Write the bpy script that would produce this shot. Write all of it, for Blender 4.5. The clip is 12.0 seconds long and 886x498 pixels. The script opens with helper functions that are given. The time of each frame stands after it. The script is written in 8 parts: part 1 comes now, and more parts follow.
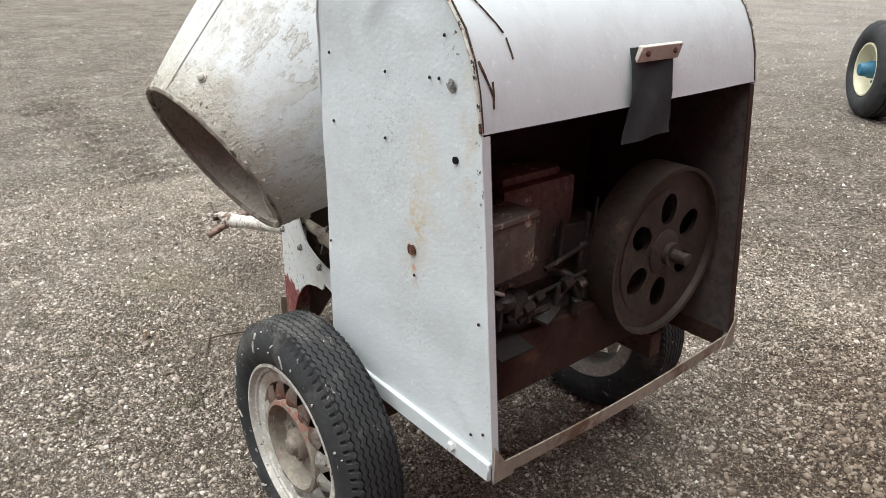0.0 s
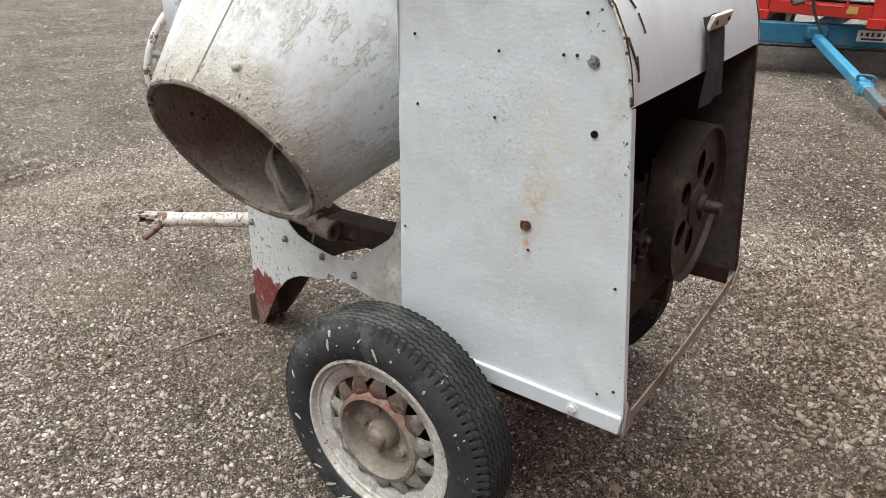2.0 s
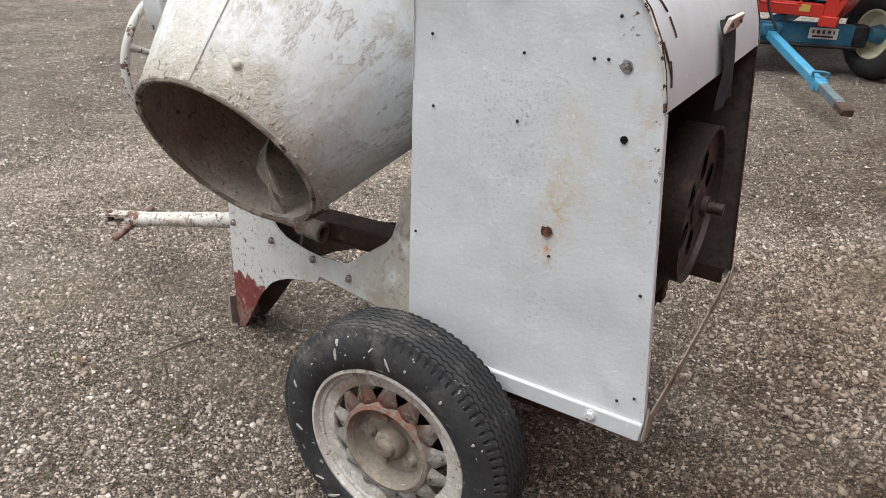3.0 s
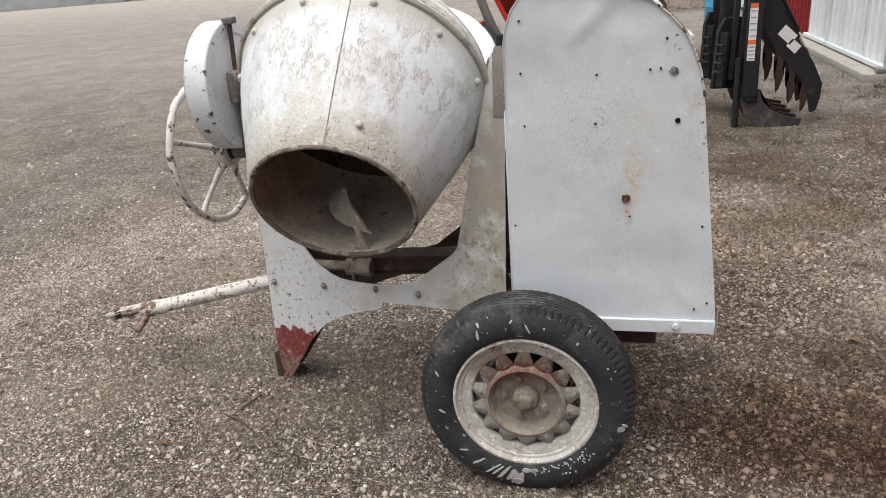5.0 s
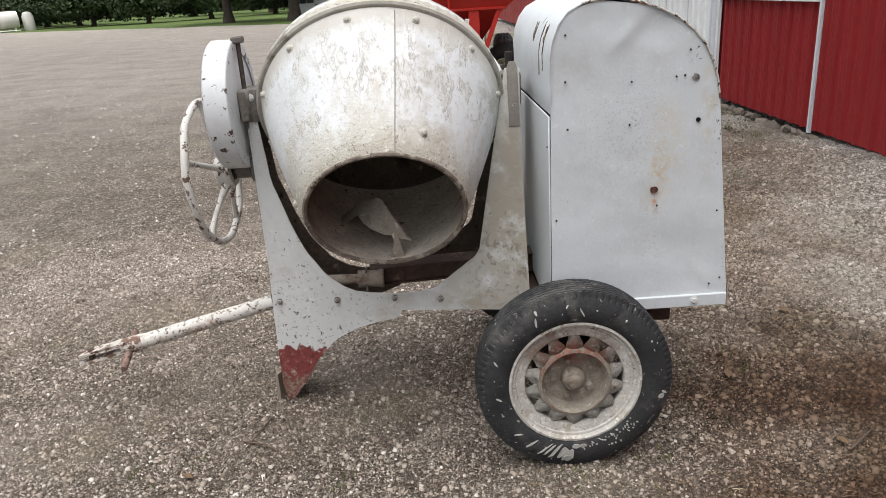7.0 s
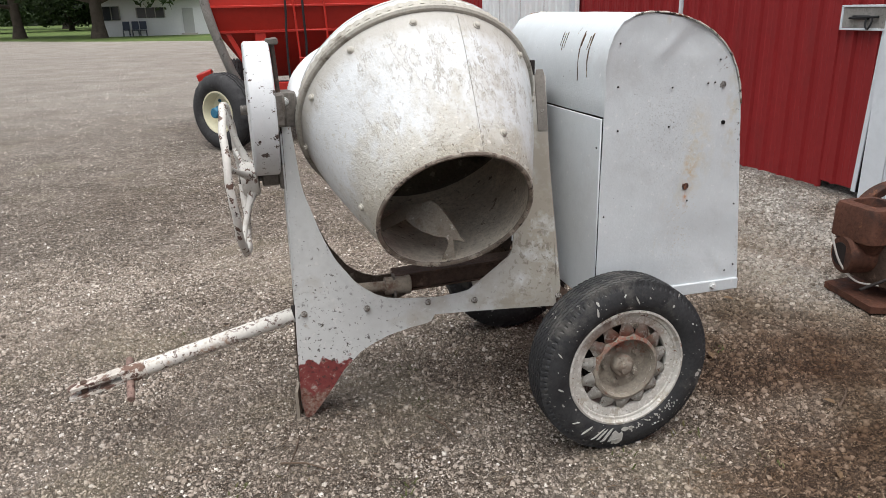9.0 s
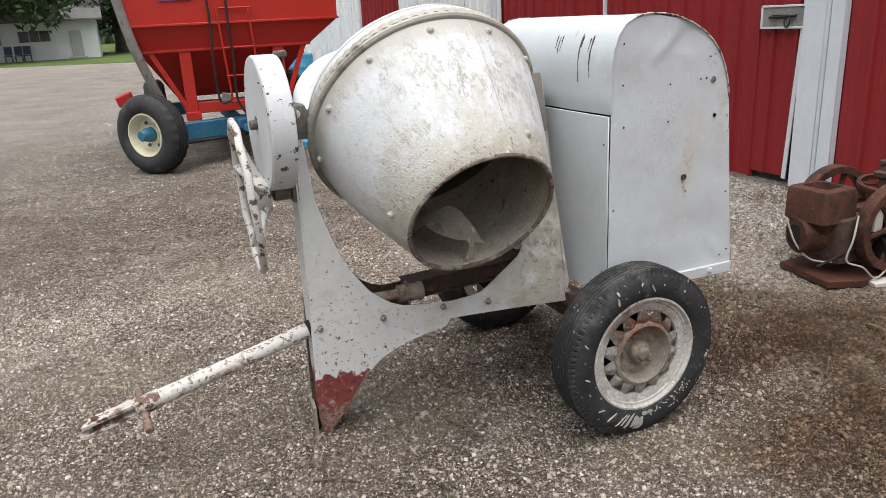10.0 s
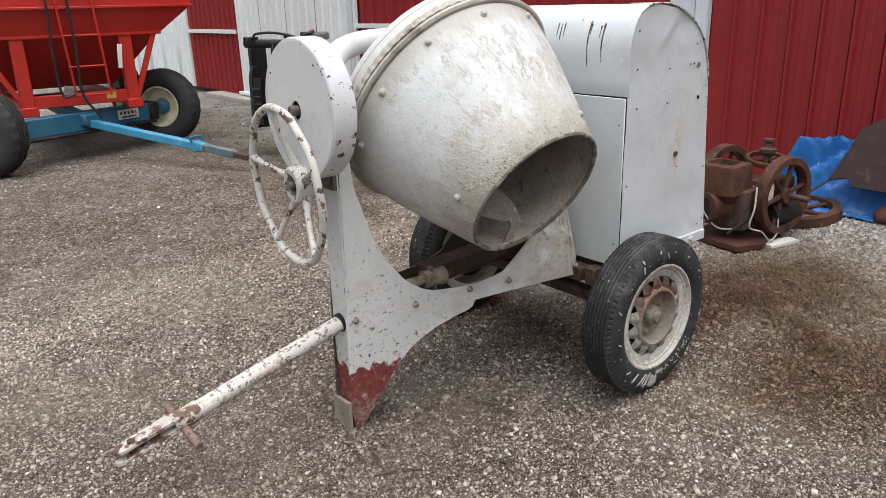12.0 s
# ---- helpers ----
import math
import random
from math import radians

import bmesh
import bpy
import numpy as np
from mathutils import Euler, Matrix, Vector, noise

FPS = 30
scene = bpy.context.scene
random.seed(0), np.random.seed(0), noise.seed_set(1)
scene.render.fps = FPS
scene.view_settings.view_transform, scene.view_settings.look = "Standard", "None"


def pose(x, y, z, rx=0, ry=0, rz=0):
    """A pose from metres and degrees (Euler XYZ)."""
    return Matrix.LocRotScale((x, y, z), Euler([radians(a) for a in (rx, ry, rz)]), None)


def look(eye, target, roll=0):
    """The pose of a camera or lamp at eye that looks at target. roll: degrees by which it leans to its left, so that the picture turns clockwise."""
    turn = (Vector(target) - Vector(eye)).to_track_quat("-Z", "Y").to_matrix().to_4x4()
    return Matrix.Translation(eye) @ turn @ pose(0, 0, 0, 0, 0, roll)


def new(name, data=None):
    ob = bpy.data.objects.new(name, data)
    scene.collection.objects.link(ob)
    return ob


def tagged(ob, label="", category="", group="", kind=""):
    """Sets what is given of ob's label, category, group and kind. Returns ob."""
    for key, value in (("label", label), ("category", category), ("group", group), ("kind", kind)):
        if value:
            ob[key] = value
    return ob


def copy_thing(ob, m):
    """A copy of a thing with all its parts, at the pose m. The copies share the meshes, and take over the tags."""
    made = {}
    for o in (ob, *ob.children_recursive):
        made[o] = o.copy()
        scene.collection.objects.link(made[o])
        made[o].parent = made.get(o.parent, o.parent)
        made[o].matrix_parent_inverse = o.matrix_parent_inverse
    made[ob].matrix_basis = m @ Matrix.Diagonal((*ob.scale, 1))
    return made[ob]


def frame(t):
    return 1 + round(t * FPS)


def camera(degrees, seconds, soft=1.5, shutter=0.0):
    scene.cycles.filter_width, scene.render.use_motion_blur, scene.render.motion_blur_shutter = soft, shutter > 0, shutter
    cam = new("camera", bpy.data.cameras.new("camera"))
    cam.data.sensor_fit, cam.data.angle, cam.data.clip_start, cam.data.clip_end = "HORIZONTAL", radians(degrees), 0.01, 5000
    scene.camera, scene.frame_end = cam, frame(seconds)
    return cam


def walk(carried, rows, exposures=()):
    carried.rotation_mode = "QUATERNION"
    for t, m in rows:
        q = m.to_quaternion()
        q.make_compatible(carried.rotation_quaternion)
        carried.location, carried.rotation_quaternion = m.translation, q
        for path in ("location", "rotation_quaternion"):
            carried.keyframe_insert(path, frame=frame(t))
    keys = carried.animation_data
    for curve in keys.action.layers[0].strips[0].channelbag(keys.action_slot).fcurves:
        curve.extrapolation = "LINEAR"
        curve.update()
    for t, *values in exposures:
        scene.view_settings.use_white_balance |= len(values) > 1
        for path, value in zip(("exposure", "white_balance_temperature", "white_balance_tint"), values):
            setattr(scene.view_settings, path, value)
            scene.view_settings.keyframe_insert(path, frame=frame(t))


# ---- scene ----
cam = camera(62.9, 12.0, soft=0.6)
PATH = [
    (0, (1.392, -0.834, 1.51), (-0.018, 0.348, 0.727), 1.0),
    (0.2, (1.329, -0.91, 1.528), (-0.01, 0.319, 0.693), 1.6),
    (0.5, (1.312, -1.019, 1.512), (0.056, 0.306, 0.695), 2.1),
    (1, (1.165, -1.102, 1.49), (-0.078, 0.21, 0.634), 2.5),
    (1.5, (1.028, -1.167, 1.501), (-0.074, 0.286, 0.681), 3.0),
    (2, (0.954, -1.251, 1.524), (-0.076, 0.237, 0.673), 0.9),
    (2.5, (0.876, -1.237, 1.523), (-0.156, 0.271, 0.71), 0.3),
    (2.7, (0.846, -1.243, 1.524), (-0.132, 0.278, 0.67), 1.7),
    (4.3, (0.461, -1.763, 1.582), (-0.131, -0.004, 0.837), -4.3),
    (4.5, (0.369, -1.85, 1.557), (-0.215, -0.073, 0.848), -4.6),
    (5, (0.264, -2.034, 1.579), (-0.192, -0.228, 0.852), -4.5),
    (5.5, (0.145, -2.153, 1.582), (-0.194, -0.303, 0.901), -4.0),
    (6, (-0.035, -2.173, 1.561), (-0.293, -0.306, 0.894), -4.9),
    (6.5, (-0.21, -2.202, 1.572), (-0.335, -0.316, 0.917), -3.3),
    (7, (-0.42, -2.266, 1.574), (-0.402, -0.382, 0.903), -3.6),
    (7.2, (-0.491, -2.291, 1.572), (-0.435, -0.405, 0.908), -2.6),
    (8.8, (-1.102, -2.196, 1.543), (-0.654, -0.346, 0.93), -0.1),
    (9, (-1.216, -2.206, 1.545), (-0.71, -0.377, 0.916), -1.3),
    (9.5, (-1.428, -2.201, 1.557), (-0.791, -0.401, 0.963), -1.8),
    (10, (-1.586, -2.113, 1.54), (-0.849, -0.356, 0.934), -3.0),
    (10.5, (-1.749, -2.017, 1.547), (-0.923, -0.3, 0.939), -1.9),
    (11, (-1.931, -1.924, 1.544), (-0.932, -0.294, 0.956), -1.6),
    (11.5, (-2.166, -1.831, 1.557), (-1.071, -0.272, 0.946), -2.2),
    (12, (-2.311, -1.715, 1.536), (-1.131, -0.232, 0.898), -1.7),
]
walk(cam, [(t, look(eye, target, roll)) for t, eye, target, roll in PATH],
     [(0, 0.80, 6350, 5), (1.5, 0.70, 6400, 6), (2.7, 0.60, 6450, 8), (4.5, 0.47, 6480, 10), (7.0, 0.45, 6450, 10), (9.0, 0.44, 6430, 10), (12, 0.42, 6430, 10)])

# ---- daylight: an even overcast sky ----
world = bpy.data.worlds.new("world")
scene.world = world
world.use_nodes = True
wn = world.node_tree
sky = wn.nodes.new("ShaderNodeTexSky")
sky.sky_type = "NISHITA"
sky.sun_disc = False
sky.sun_elevation = radians(76)
sky.sun_rotation = radians(200)
sky.air_density, sky.dust_density, sky.ozone_density = 1.2, 4.0, 1.0
soft_sky = wn.nodes.new("ShaderNodeHueSaturation")
soft_sky.inputs["Saturation"].default_value = 0.30
wn.links.new(sky.outputs[0], soft_sky.inputs["Color"])
wn.links.new(soft_sky.outputs[0], wn.nodes["Background"].inputs["Color"])
wn.nodes["Background"].inputs["Strength"].default_value = 0.112
sun = new("sun", bpy.data.lights.new("sun", "SUN"))
sun.data.energy, sun.data.angle, sun.data.color = 2.75, radians(75), (1.0, 0.985, 0.955)
sun.matrix_world = look((-1.5, -2.5, 12), (0, 0, 0))

# ---- materials ----
def mk(name, base, var=0.12, scale=5.0, rough=0.6, metal=0.0, bump=0.15, bscale=70.0, layers=(), spec=0.4, rvar=0.12,
       randomly=0.0):
    """Base colour varied at two scales; layers of (colour, scale, threshold, softness, stretch) laid over it as stains or chips."""
    m = bpy.data.materials.new(name)
    m.use_nodes = True
    nt = m.node_tree
    L, N = nt.links.new, nt.nodes
    b = N["Principled BSDF"]
    tc = N.new("ShaderNodeTexCoord")
    co = tc.outputs["Object"]

    def noise_at(sc, detail=5.0, stretch=(1, 1, 1), rgh=0.6):
        n = N.new("ShaderNodeTexNoise")
        n.inputs["Scale"].default_value, n.inputs["Detail"].default_value = sc, detail
        n.inputs["Roughness"].default_value = rgh
        mp = N.new("ShaderNodeMapping")
        mp.inputs["Scale"].default_value = stretch
        mp.inputs["Location"].default_value = (sc * 0.37, sc * 0.11, 3.1)
        L(co, mp.inputs["Vector"])
        L(mp.outputs[0], n.inputs["Vector"])
        return n.outputs["Fac"]

    def mix(fac, a, c):
        x = N.new("ShaderNodeMix")
        x.data_type = "RGBA"
        for sock, v in ((x.inputs[0], fac), (x.inputs[6], a), (x.inputs[7], c)):
            if hasattr(v, "is_linked"):
                L(v, sock)
            else:
                sock.default_value = v
        return x.outputs[2]

    def ramp(v, lo, hi):
        r = N.new("ShaderNodeMapRange")
        r.inputs["From Min"].default_value, r.inputs["From Max"].default_value = lo, hi
        L(v, r.inputs["Value"])
        return r.outputs["Result"]

    def tint(f):
        return (*[max(0.0, min(1.0, c * f)) for c in base], 1)

    col = mix(ramp(noise_at(scale), 0.3, 0.7), tint(1 - var), tint(1 + var))
    col = mix(ramp(noise_at(scale * 9, 3.0), 0.45, 0.75), col, tint(1 - 1.3 * var))
    if randomly:
        oi = N.new("ShaderNodeObjectInfo")
        hs = N.new("ShaderNodeHueSaturation")
        L(ramp(oi.outputs["Random"], 0.0, 1.0), hs.inputs["Value"])
        hs.inputs["Value"].links[0].from_node.inputs["To Min"].default_value = 1 - randomly
        hs.inputs["Value"].links[0].from_node.inputs["To Max"].default_value = 1 + randomly
        L(col, hs.inputs["Color"])
        col = hs.outputs[0]
    height = noise_at(bscale, 6.0)
    for lay in layers:
        c, sc, th, so = lay[:4]
        st = lay[4] if len(lay) > 4 else (1, 1, 1)
        f = ramp(noise_at(sc, 8.0, st, 0.68), th, th + so)
        col = mix(f, col, (*c, 1))
    L(col, b.inputs["Base Color"])
    b.inputs["Metallic"].default_value = metal
    b.inputs["Specular IOR Level"].default_value = spec
    L(ramp(noise_at(scale * 3), 0.25, 0.75), b.inputs["Roughness"])
    rr = b.inputs["Roughness"].links[0].from_node
    rr.inputs["To Min"].default_value, rr.inputs["To Max"].default_value = rough - rvar, rough + rvar
    bp = N.new("ShaderNodeBump")
    bp.inputs["Strength"].default_value, bp.inputs["Distance"].default_value = bump, 0.004
    L(height, bp.inputs["Height"])
    L(bp.outputs[0], b.inputs["Normal"])
    return m


RUST = (0.16, 0.06, 0.03)
DARK = (0.03, 0.022, 0.018)
M_HOOD = mk("silver_paint", (0.58, 0.615, 0.635), 0.035, 2.2, 0.48, 0.0, 0.28, 85.0,
            [((0.51, 0.53, 0.54), 3.0, 0.55, 0.16), ((0.55, 0.54, 0.48), 5.0, 0.64, 0.10, (1, 1, 0.4)), ((0.67, 0.69, 0.70), 46.0, 0.61, 0.05), ((0.42, 0.43, 0.43), 90.0, 0.68, 0.02), (DARK, 56.0, 0.70, 0.012), (DARK, 30.0, 0.715, 0.008), (RUST, 17.0, 0.745, 0.03)])
M_PLATE = mk("chipped_silver_paint", (0.59, 0.60, 0.595), 0.05, 4.0, 0.55, 0.0, 0.22, 60.0,
             [((0.47, 0.44, 0.385), 2.4, 0.56, 0.14), ((0.40, 0.375, 0.33), 11.0, 0.64, 0.06), ((0.65, 0.65, 0.64), 30.0, 0.60, 0.03), (DARK, 60.0, 0.655, 0.012), (DARK, 27.0, 0.68, 0.012), (RUST, 44.0, 0.67, 0.02)])
M_DISC = mk("silver_paint_worn", (0.62, 0.63, 0.64), 0.05, 4.0, 0.5, 0.0, 0.2, 60.0,
            [((0.5, 0.51, 0.52), 5.0, 0.55, 0.15), (DARK, 26.0, 0.665, 0.02), (RUST, 14.0, 0.72, 0.03)])
M_DRUM = mk("drum_paint", (0.60, 0.617, 0.627), 0.06, 5.0, 0.6, 0.0, 0.35, 110.0,
            [((0.47, 0.455, 0.41), 5.0, 0.58, 0.10), ((0.42, 0.40, 0.365), 3.2, 0.60, 0.08), ((0.50, 0.49, 0.45), 70.0, 0.58, 0.04), ((0.64, 0.65, 0.65), 30.0, 0.6, 0.05), ((0.25, 0.235, 0.215), 60.0, 0.66, 0.015), (DARK, 48.0, 0.71, 0.012)])
M_RUSTY = mk("rusty_steel", (0.10, 0.065, 0.05), 0.35, 7.0, 0.8, 0.2, 0.5, 70.0, [((0.22, 0.15, 0.11), 9.0, 0.6, 0.1), (DARK, 6.0, 0.62, 0.1)], spec=0.3)
M_RUST2 = mk("orange_rust", (0.098, 0.042, 0.027), 0.35, 6.0, 0.75, 0.1, 0.6, 80.0, [((0.035, 0.02, 0.017), 5.0, 0.52, 0.12), ((0.20, 0.09, 0.05), 11.0, 0.60, 0.08), ((0.34, 0.24, 0.17), 26.0, 0.68, 0.04)], spec=0.3)
M_GREYPOST = mk("greasy_steel", (0.16, 0.145, 0.13), 0.3, 8.0, 0.7, 0.3, 0.4, 70.0, [((0.4, 0.38, 0.35), 9.0, 0.66, 0.06), (DARK, 7.0, 0.6, 0.1)])
# black steel, also used as painted shade in gaps, wells and bores
M_BLACKIN = mk("black_steel_and_shade", (0.022, 0.018, 0.017), 0.3, 5.0, 0.8, 0.0, 0.3, 60.0, [((0.04, 0.024, 0.02), 6.0, 0.58, 0.12)], spec=0.25)
# a dark tone that carries the shade inside the housing
M_BAY = mk("shaded_bay_lining", (0.075, 0.062, 0.059), 0.3, 5.0, 0.85, 0.0, 0.3, 60.0, [((0.06, 0.036, 0.03), 6.0, 0.56, 0.12)], spec=0.25)
M_IRON = mk("oily_cast_iron", (0.06, 0.045, 0.038), 0.3, 9.0, 0.55, 0.4, 0.4, 70.0, [((0.16, 0.10, 0.075), 8.0, 0.6, 0.1)])
M_TYRE = mk("old_rubber", (0.034, 0.035, 0.037), 0.25, 9.0, 0.75, 0.0, 0.3, 90.0, [((0.11, 0.105, 0.097), 6.0, 0.54, 0.18), ((0.022, 0.022, 0.024), 18.0, 0.55, 0.08), ((0.30, 0.29, 0.27), 34.0, 0.64, 0.03), ((0.55, 0.55, 0.53), 85.0, 0.68, 0.015)], spec=0.25)
M_TYRE2 = mk("wagon_rubber", (0.035, 0.035, 0.037), 0.25, 6.0, 0.75, 0.0, 0.3, 60.0, [((0.10, 0.095, 0.085), 4.0, 0.58, 0.2)], spec=0.35)
M_RIM = mk("flaking_rim_paint", (0.47, 0.455, 0.42), 0.10, 8.0, 0.7, 0.0, 0.7, 50.0,
           [((0.36, 0.33, 0.28), 12.0, 0.52, 0.08), ((0.60, 0.585, 0.55), 60.0, 0.55, 0.03), ((0.17, 0.085, 0.055), 46.0, 0.635, 0.02), (DARK, 80.0, 0.64, 0.02)])
M_HUBRUST = mk("rusted_hub", (0.25, 0.22, 0.18), 0.25, 9.0, 0.85, 0.0, 0.8, 60.0, [((0.17, 0.08, 0.05), 8.0, 0.56, 0.08), ((0.42, 0.39, 0.34), 10.0, 0.58, 0.08), (DARK, 24.0, 0.64, 0.04)])
M_CREAMRIM = mk("cream_rim_paint", (0.72, 0.68, 0.50), 0.05, 5.0, 0.5, 0.0, 0.1, 40.0, [((0.4, 0.36, 0.26), 5.0, 0.66, 0.1)])
M_WAGRED = mk("wagon_red_paint", (0.47, 0.028, 0.018), 0.08, 2.0, 0.4, 0.0, 0.08, 30.0, [((0.30, 0.03, 0.025), 3.0, 0.64, 0.12), ((0.42, 0.16, 0.1), 22.0, 0.74, 0.03)])
M_WAGBLUE = mk("wagon_blue_paint", (0.03, 0.145, 0.24), 0.2, 4.0, 0.5, 0.0, 0.15, 40.0, [((0.09, 0.11, 0.12), 4.0, 0.56, 0.14), ((0.12, 0.08, 0.06), 12.0, 0.68, 0.05)])
M_BARBLUE = mk("drawbar_blue_paint", (0.055, 0.29, 0.47), 0.15, 4.0, 0.5, 0.0, 0.15, 40.0, [((0.27, 0.27, 0.25), 4.0, 0.58, 0.12), ((0.10, 0.07, 0.05), 14.0, 0.62, 0.05)])
M_BARN = mk("barn_red_steel", (0.265, 0.022, 0.024), 0.07, 1.2, 0.5, 0.0, 0.05, 30.0, [((0.20, 0.03, 0.03), 1.5, 0.58, 0.2, (1, 1, 0.25))], spec=0.3)
M_BARNW = mk("barn_white_steel", (0.78, 0.82, 0.83), 0.05, 1.5, 0.5, 0.0, 0.05, 30.0, [((0.42, 0.42, 0.38), 2.0, 0.62, 0.2, (1, 1, 0.2))], spec=0.3)
M_TRIM = mk("white_trim_steel", (0.66, 0.70, 0.74), 0.05, 2.0, 0.5, 0.0, 0.05, 30.0, [((0.4, 0.42, 0.42), 6.0, 0.68, 0.1)])
M_GALV = mk("grey_latch_plate", (0.30, 0.29, 0.27), 0.2, 8.0, 0.7, 0.3, 0.3, 60.0, [((0.13, 0.12, 0.11), 12.0, 0.58, 0.1)])
M_STONE = mk("footing_stone", (0.15, 0.128, 0.108), 0.25, 7.0, 0.9, 0.0, 0.8, 40.0, [((0.13, 0.12, 0.10), 6.0, 0.58, 0.12)], spec=0.2, randomly=0.3)
M_SLAB = mk("concrete_apron", (0.40, 0.38, 0.34), 0.15, 3.0, 0.9, 0.0, 0.5, 40.0, [((0.22, 0.2, 0.17), 3.0, 0.55, 0.15)], spec=0.2)
M_BLACKP = mk("black_paint", (0.014, 0.0145, 0.016), 0.2, 5.0, 0.55, 0.0, 0.15, 50.0, [((0.09, 0.075, 0.06), 5.0, 0.6, 0.12)])
M_TOOTH = mk("worn_tooth_steel", (0.055, 0.034, 0.028), 0.3, 8.0, 0.7, 0.3, 0.4, 60.0, [((0.17, 0.1, 0.07), 9.0, 0.6, 0.1)])
M_CYL = mk("maroon_cylinder_paint", (0.15, 0.02, 0.022), 0.1, 5.0, 0.4, 0.0, 0.1, 40.0)
M_LABEL = mk("white_label", (0.72, 0.72, 0.70), 0.06, 9.0, 0.5, 0.0, 0.03, 40.0, [((0.45, 0.44, 0.42), 16.0, 0.66, 0.06)])
M_ORANGE = mk("orange_label", (0.70, 0.16, 0.03), 0.05, 9.0, 0.5, 0.0, 0.03, 40.0)
M_YELLOW = mk("yellow_label", (0.55, 0.36, 0.08), 0.1, 9.0, 0.5, 0.0, 0.03, 40.0)
M_INK = mk("dark_ink", (0.06, 0.06, 0.065), 0.1, 9.0, 0.6, 0.0, 0.03, 40.0)
M_RUBBER = mk("grey_rubber_flap", (0.065, 0.068, 0.073), 0.12, 7.0, 0.7, 0.0, 0.2, 60.0, [((0.13, 0.13, 0.135), 5.0, 0.6, 0.15)])
M_TARP = mk("blue_tarp", (0.018, 0.135, 0.42), 0.2, 3.0, 0.4, 0.0, 0.4, 25.0, [((0.05, 0.25, 0.55), 4.0, 0.64, 0.1), ((0.01, 0.05, 0.16), 5.0, 0.58, 0.12)])
M_SHEET = mk("dark_rusty_sheet", (0.045, 0.026, 0.025), 0.2, 3.0, 0.75, 0.0, 0.3, 50.0, [((0.13, 0.07, 0.05), 5.0, 0.6, 0.1)])
M_WOODW = mk("white_painted_board", (0.62, 0.60, 0.55), 0.08, 9.0, 0.7, 0.0, 0.3, 40.0)
M_WIRE = mk("grey_wire", (0.42, 0.40, 0.37), 0.1, 9.0, 0.6, 0.0, 0.1, 60.0)
M_HOSE = mk("black_hose", (0.02, 0.02, 0.022), 0.2, 9.0, 0.5, 0.0, 0.1, 60.0)
M_SIDING = mk("white_siding", (0.66, 0.67, 0.68), 0.04, 1.0, 0.6, 0.0, 0.05, 20.0)
M_ROOF = mk("grey_shingles", (0.14, 0.135, 0.13), 0.2, 2.0, 0.9, 0.0, 0.3, 20.0)
M_GLASS = mk("dark_window", (0.03, 0.035, 0.04), 0.1, 2.0, 0.12, 0.0, 0.0, 20.0, spec=0.6, rvar=0.05)
M_SHED = mk("weathered_shed_metal", (0.36, 0.37, 0.37), 0.15, 0.6, 0.7, 0.0, 0.2, 8.0, [((0.24, 0.24, 0.23), 0.8, 0.55, 0.2, (1, 1, 0.3))])
M_TANK = mk("white_tank_paint", (0.68, 0.66, 0.62), 0.05, 1.5, 0.5, 0.0, 0.1, 20.0, [((0.30, 0.18, 0.1), 2.0, 0.66, 0.1)])
M_BARK = mk("bark", (0.075, 0.062, 0.05), 0.3, 3.0, 0.9, 0.0, 0.8, 12.0, spec=0.2)
M_LEAF = mk("tree_leaves", (0.032, 0.055, 0.018), 0.35, 0.9, 0.6, 0.0, 0.1, 20.0, [((0.06, 0.09, 0.03), 1.6, 0.58, 0.1)], spec=0.3)
M_GRASSFAR = mk("lawn_grass", (0.085, 0.125, 0.035), 0.2, 0.4, 0.9, 0.0, 0.4, 12.0, [((0.16, 0.16, 0.07), 0.5, 0.55, 0.2)], spec=0.2)
M_WEED = mk("weed_blades", (0.075, 0.085, 0.03), 0.25, 8.0, 0.8, 0.0, 0.1, 40.0, [((0.17, 0.13, 0.07), 3.0, 0.52, 0.2)], spec=0.2)
M_DEADLEAF = mk("dead_leaf", (0.15, 0.10, 0.06), 0.25, 20.0, 0.8, 0.0, 0.3, 60.0, spec=0.2)
M_TWIG = mk("twig", (0.11, 0.08, 0.06), 0.25, 20.0, 0.9, 0.0, 0.3, 60.0, spec=0.2)
# near-black that paints in the shade of a gap and a hole
M_DARKLINE = mk("gap_shadow_black", (0.012, 0.011, 0.011), 0.1, 9.0, 0.9, 0.0, 0.0, 40.0, spec=0.1)


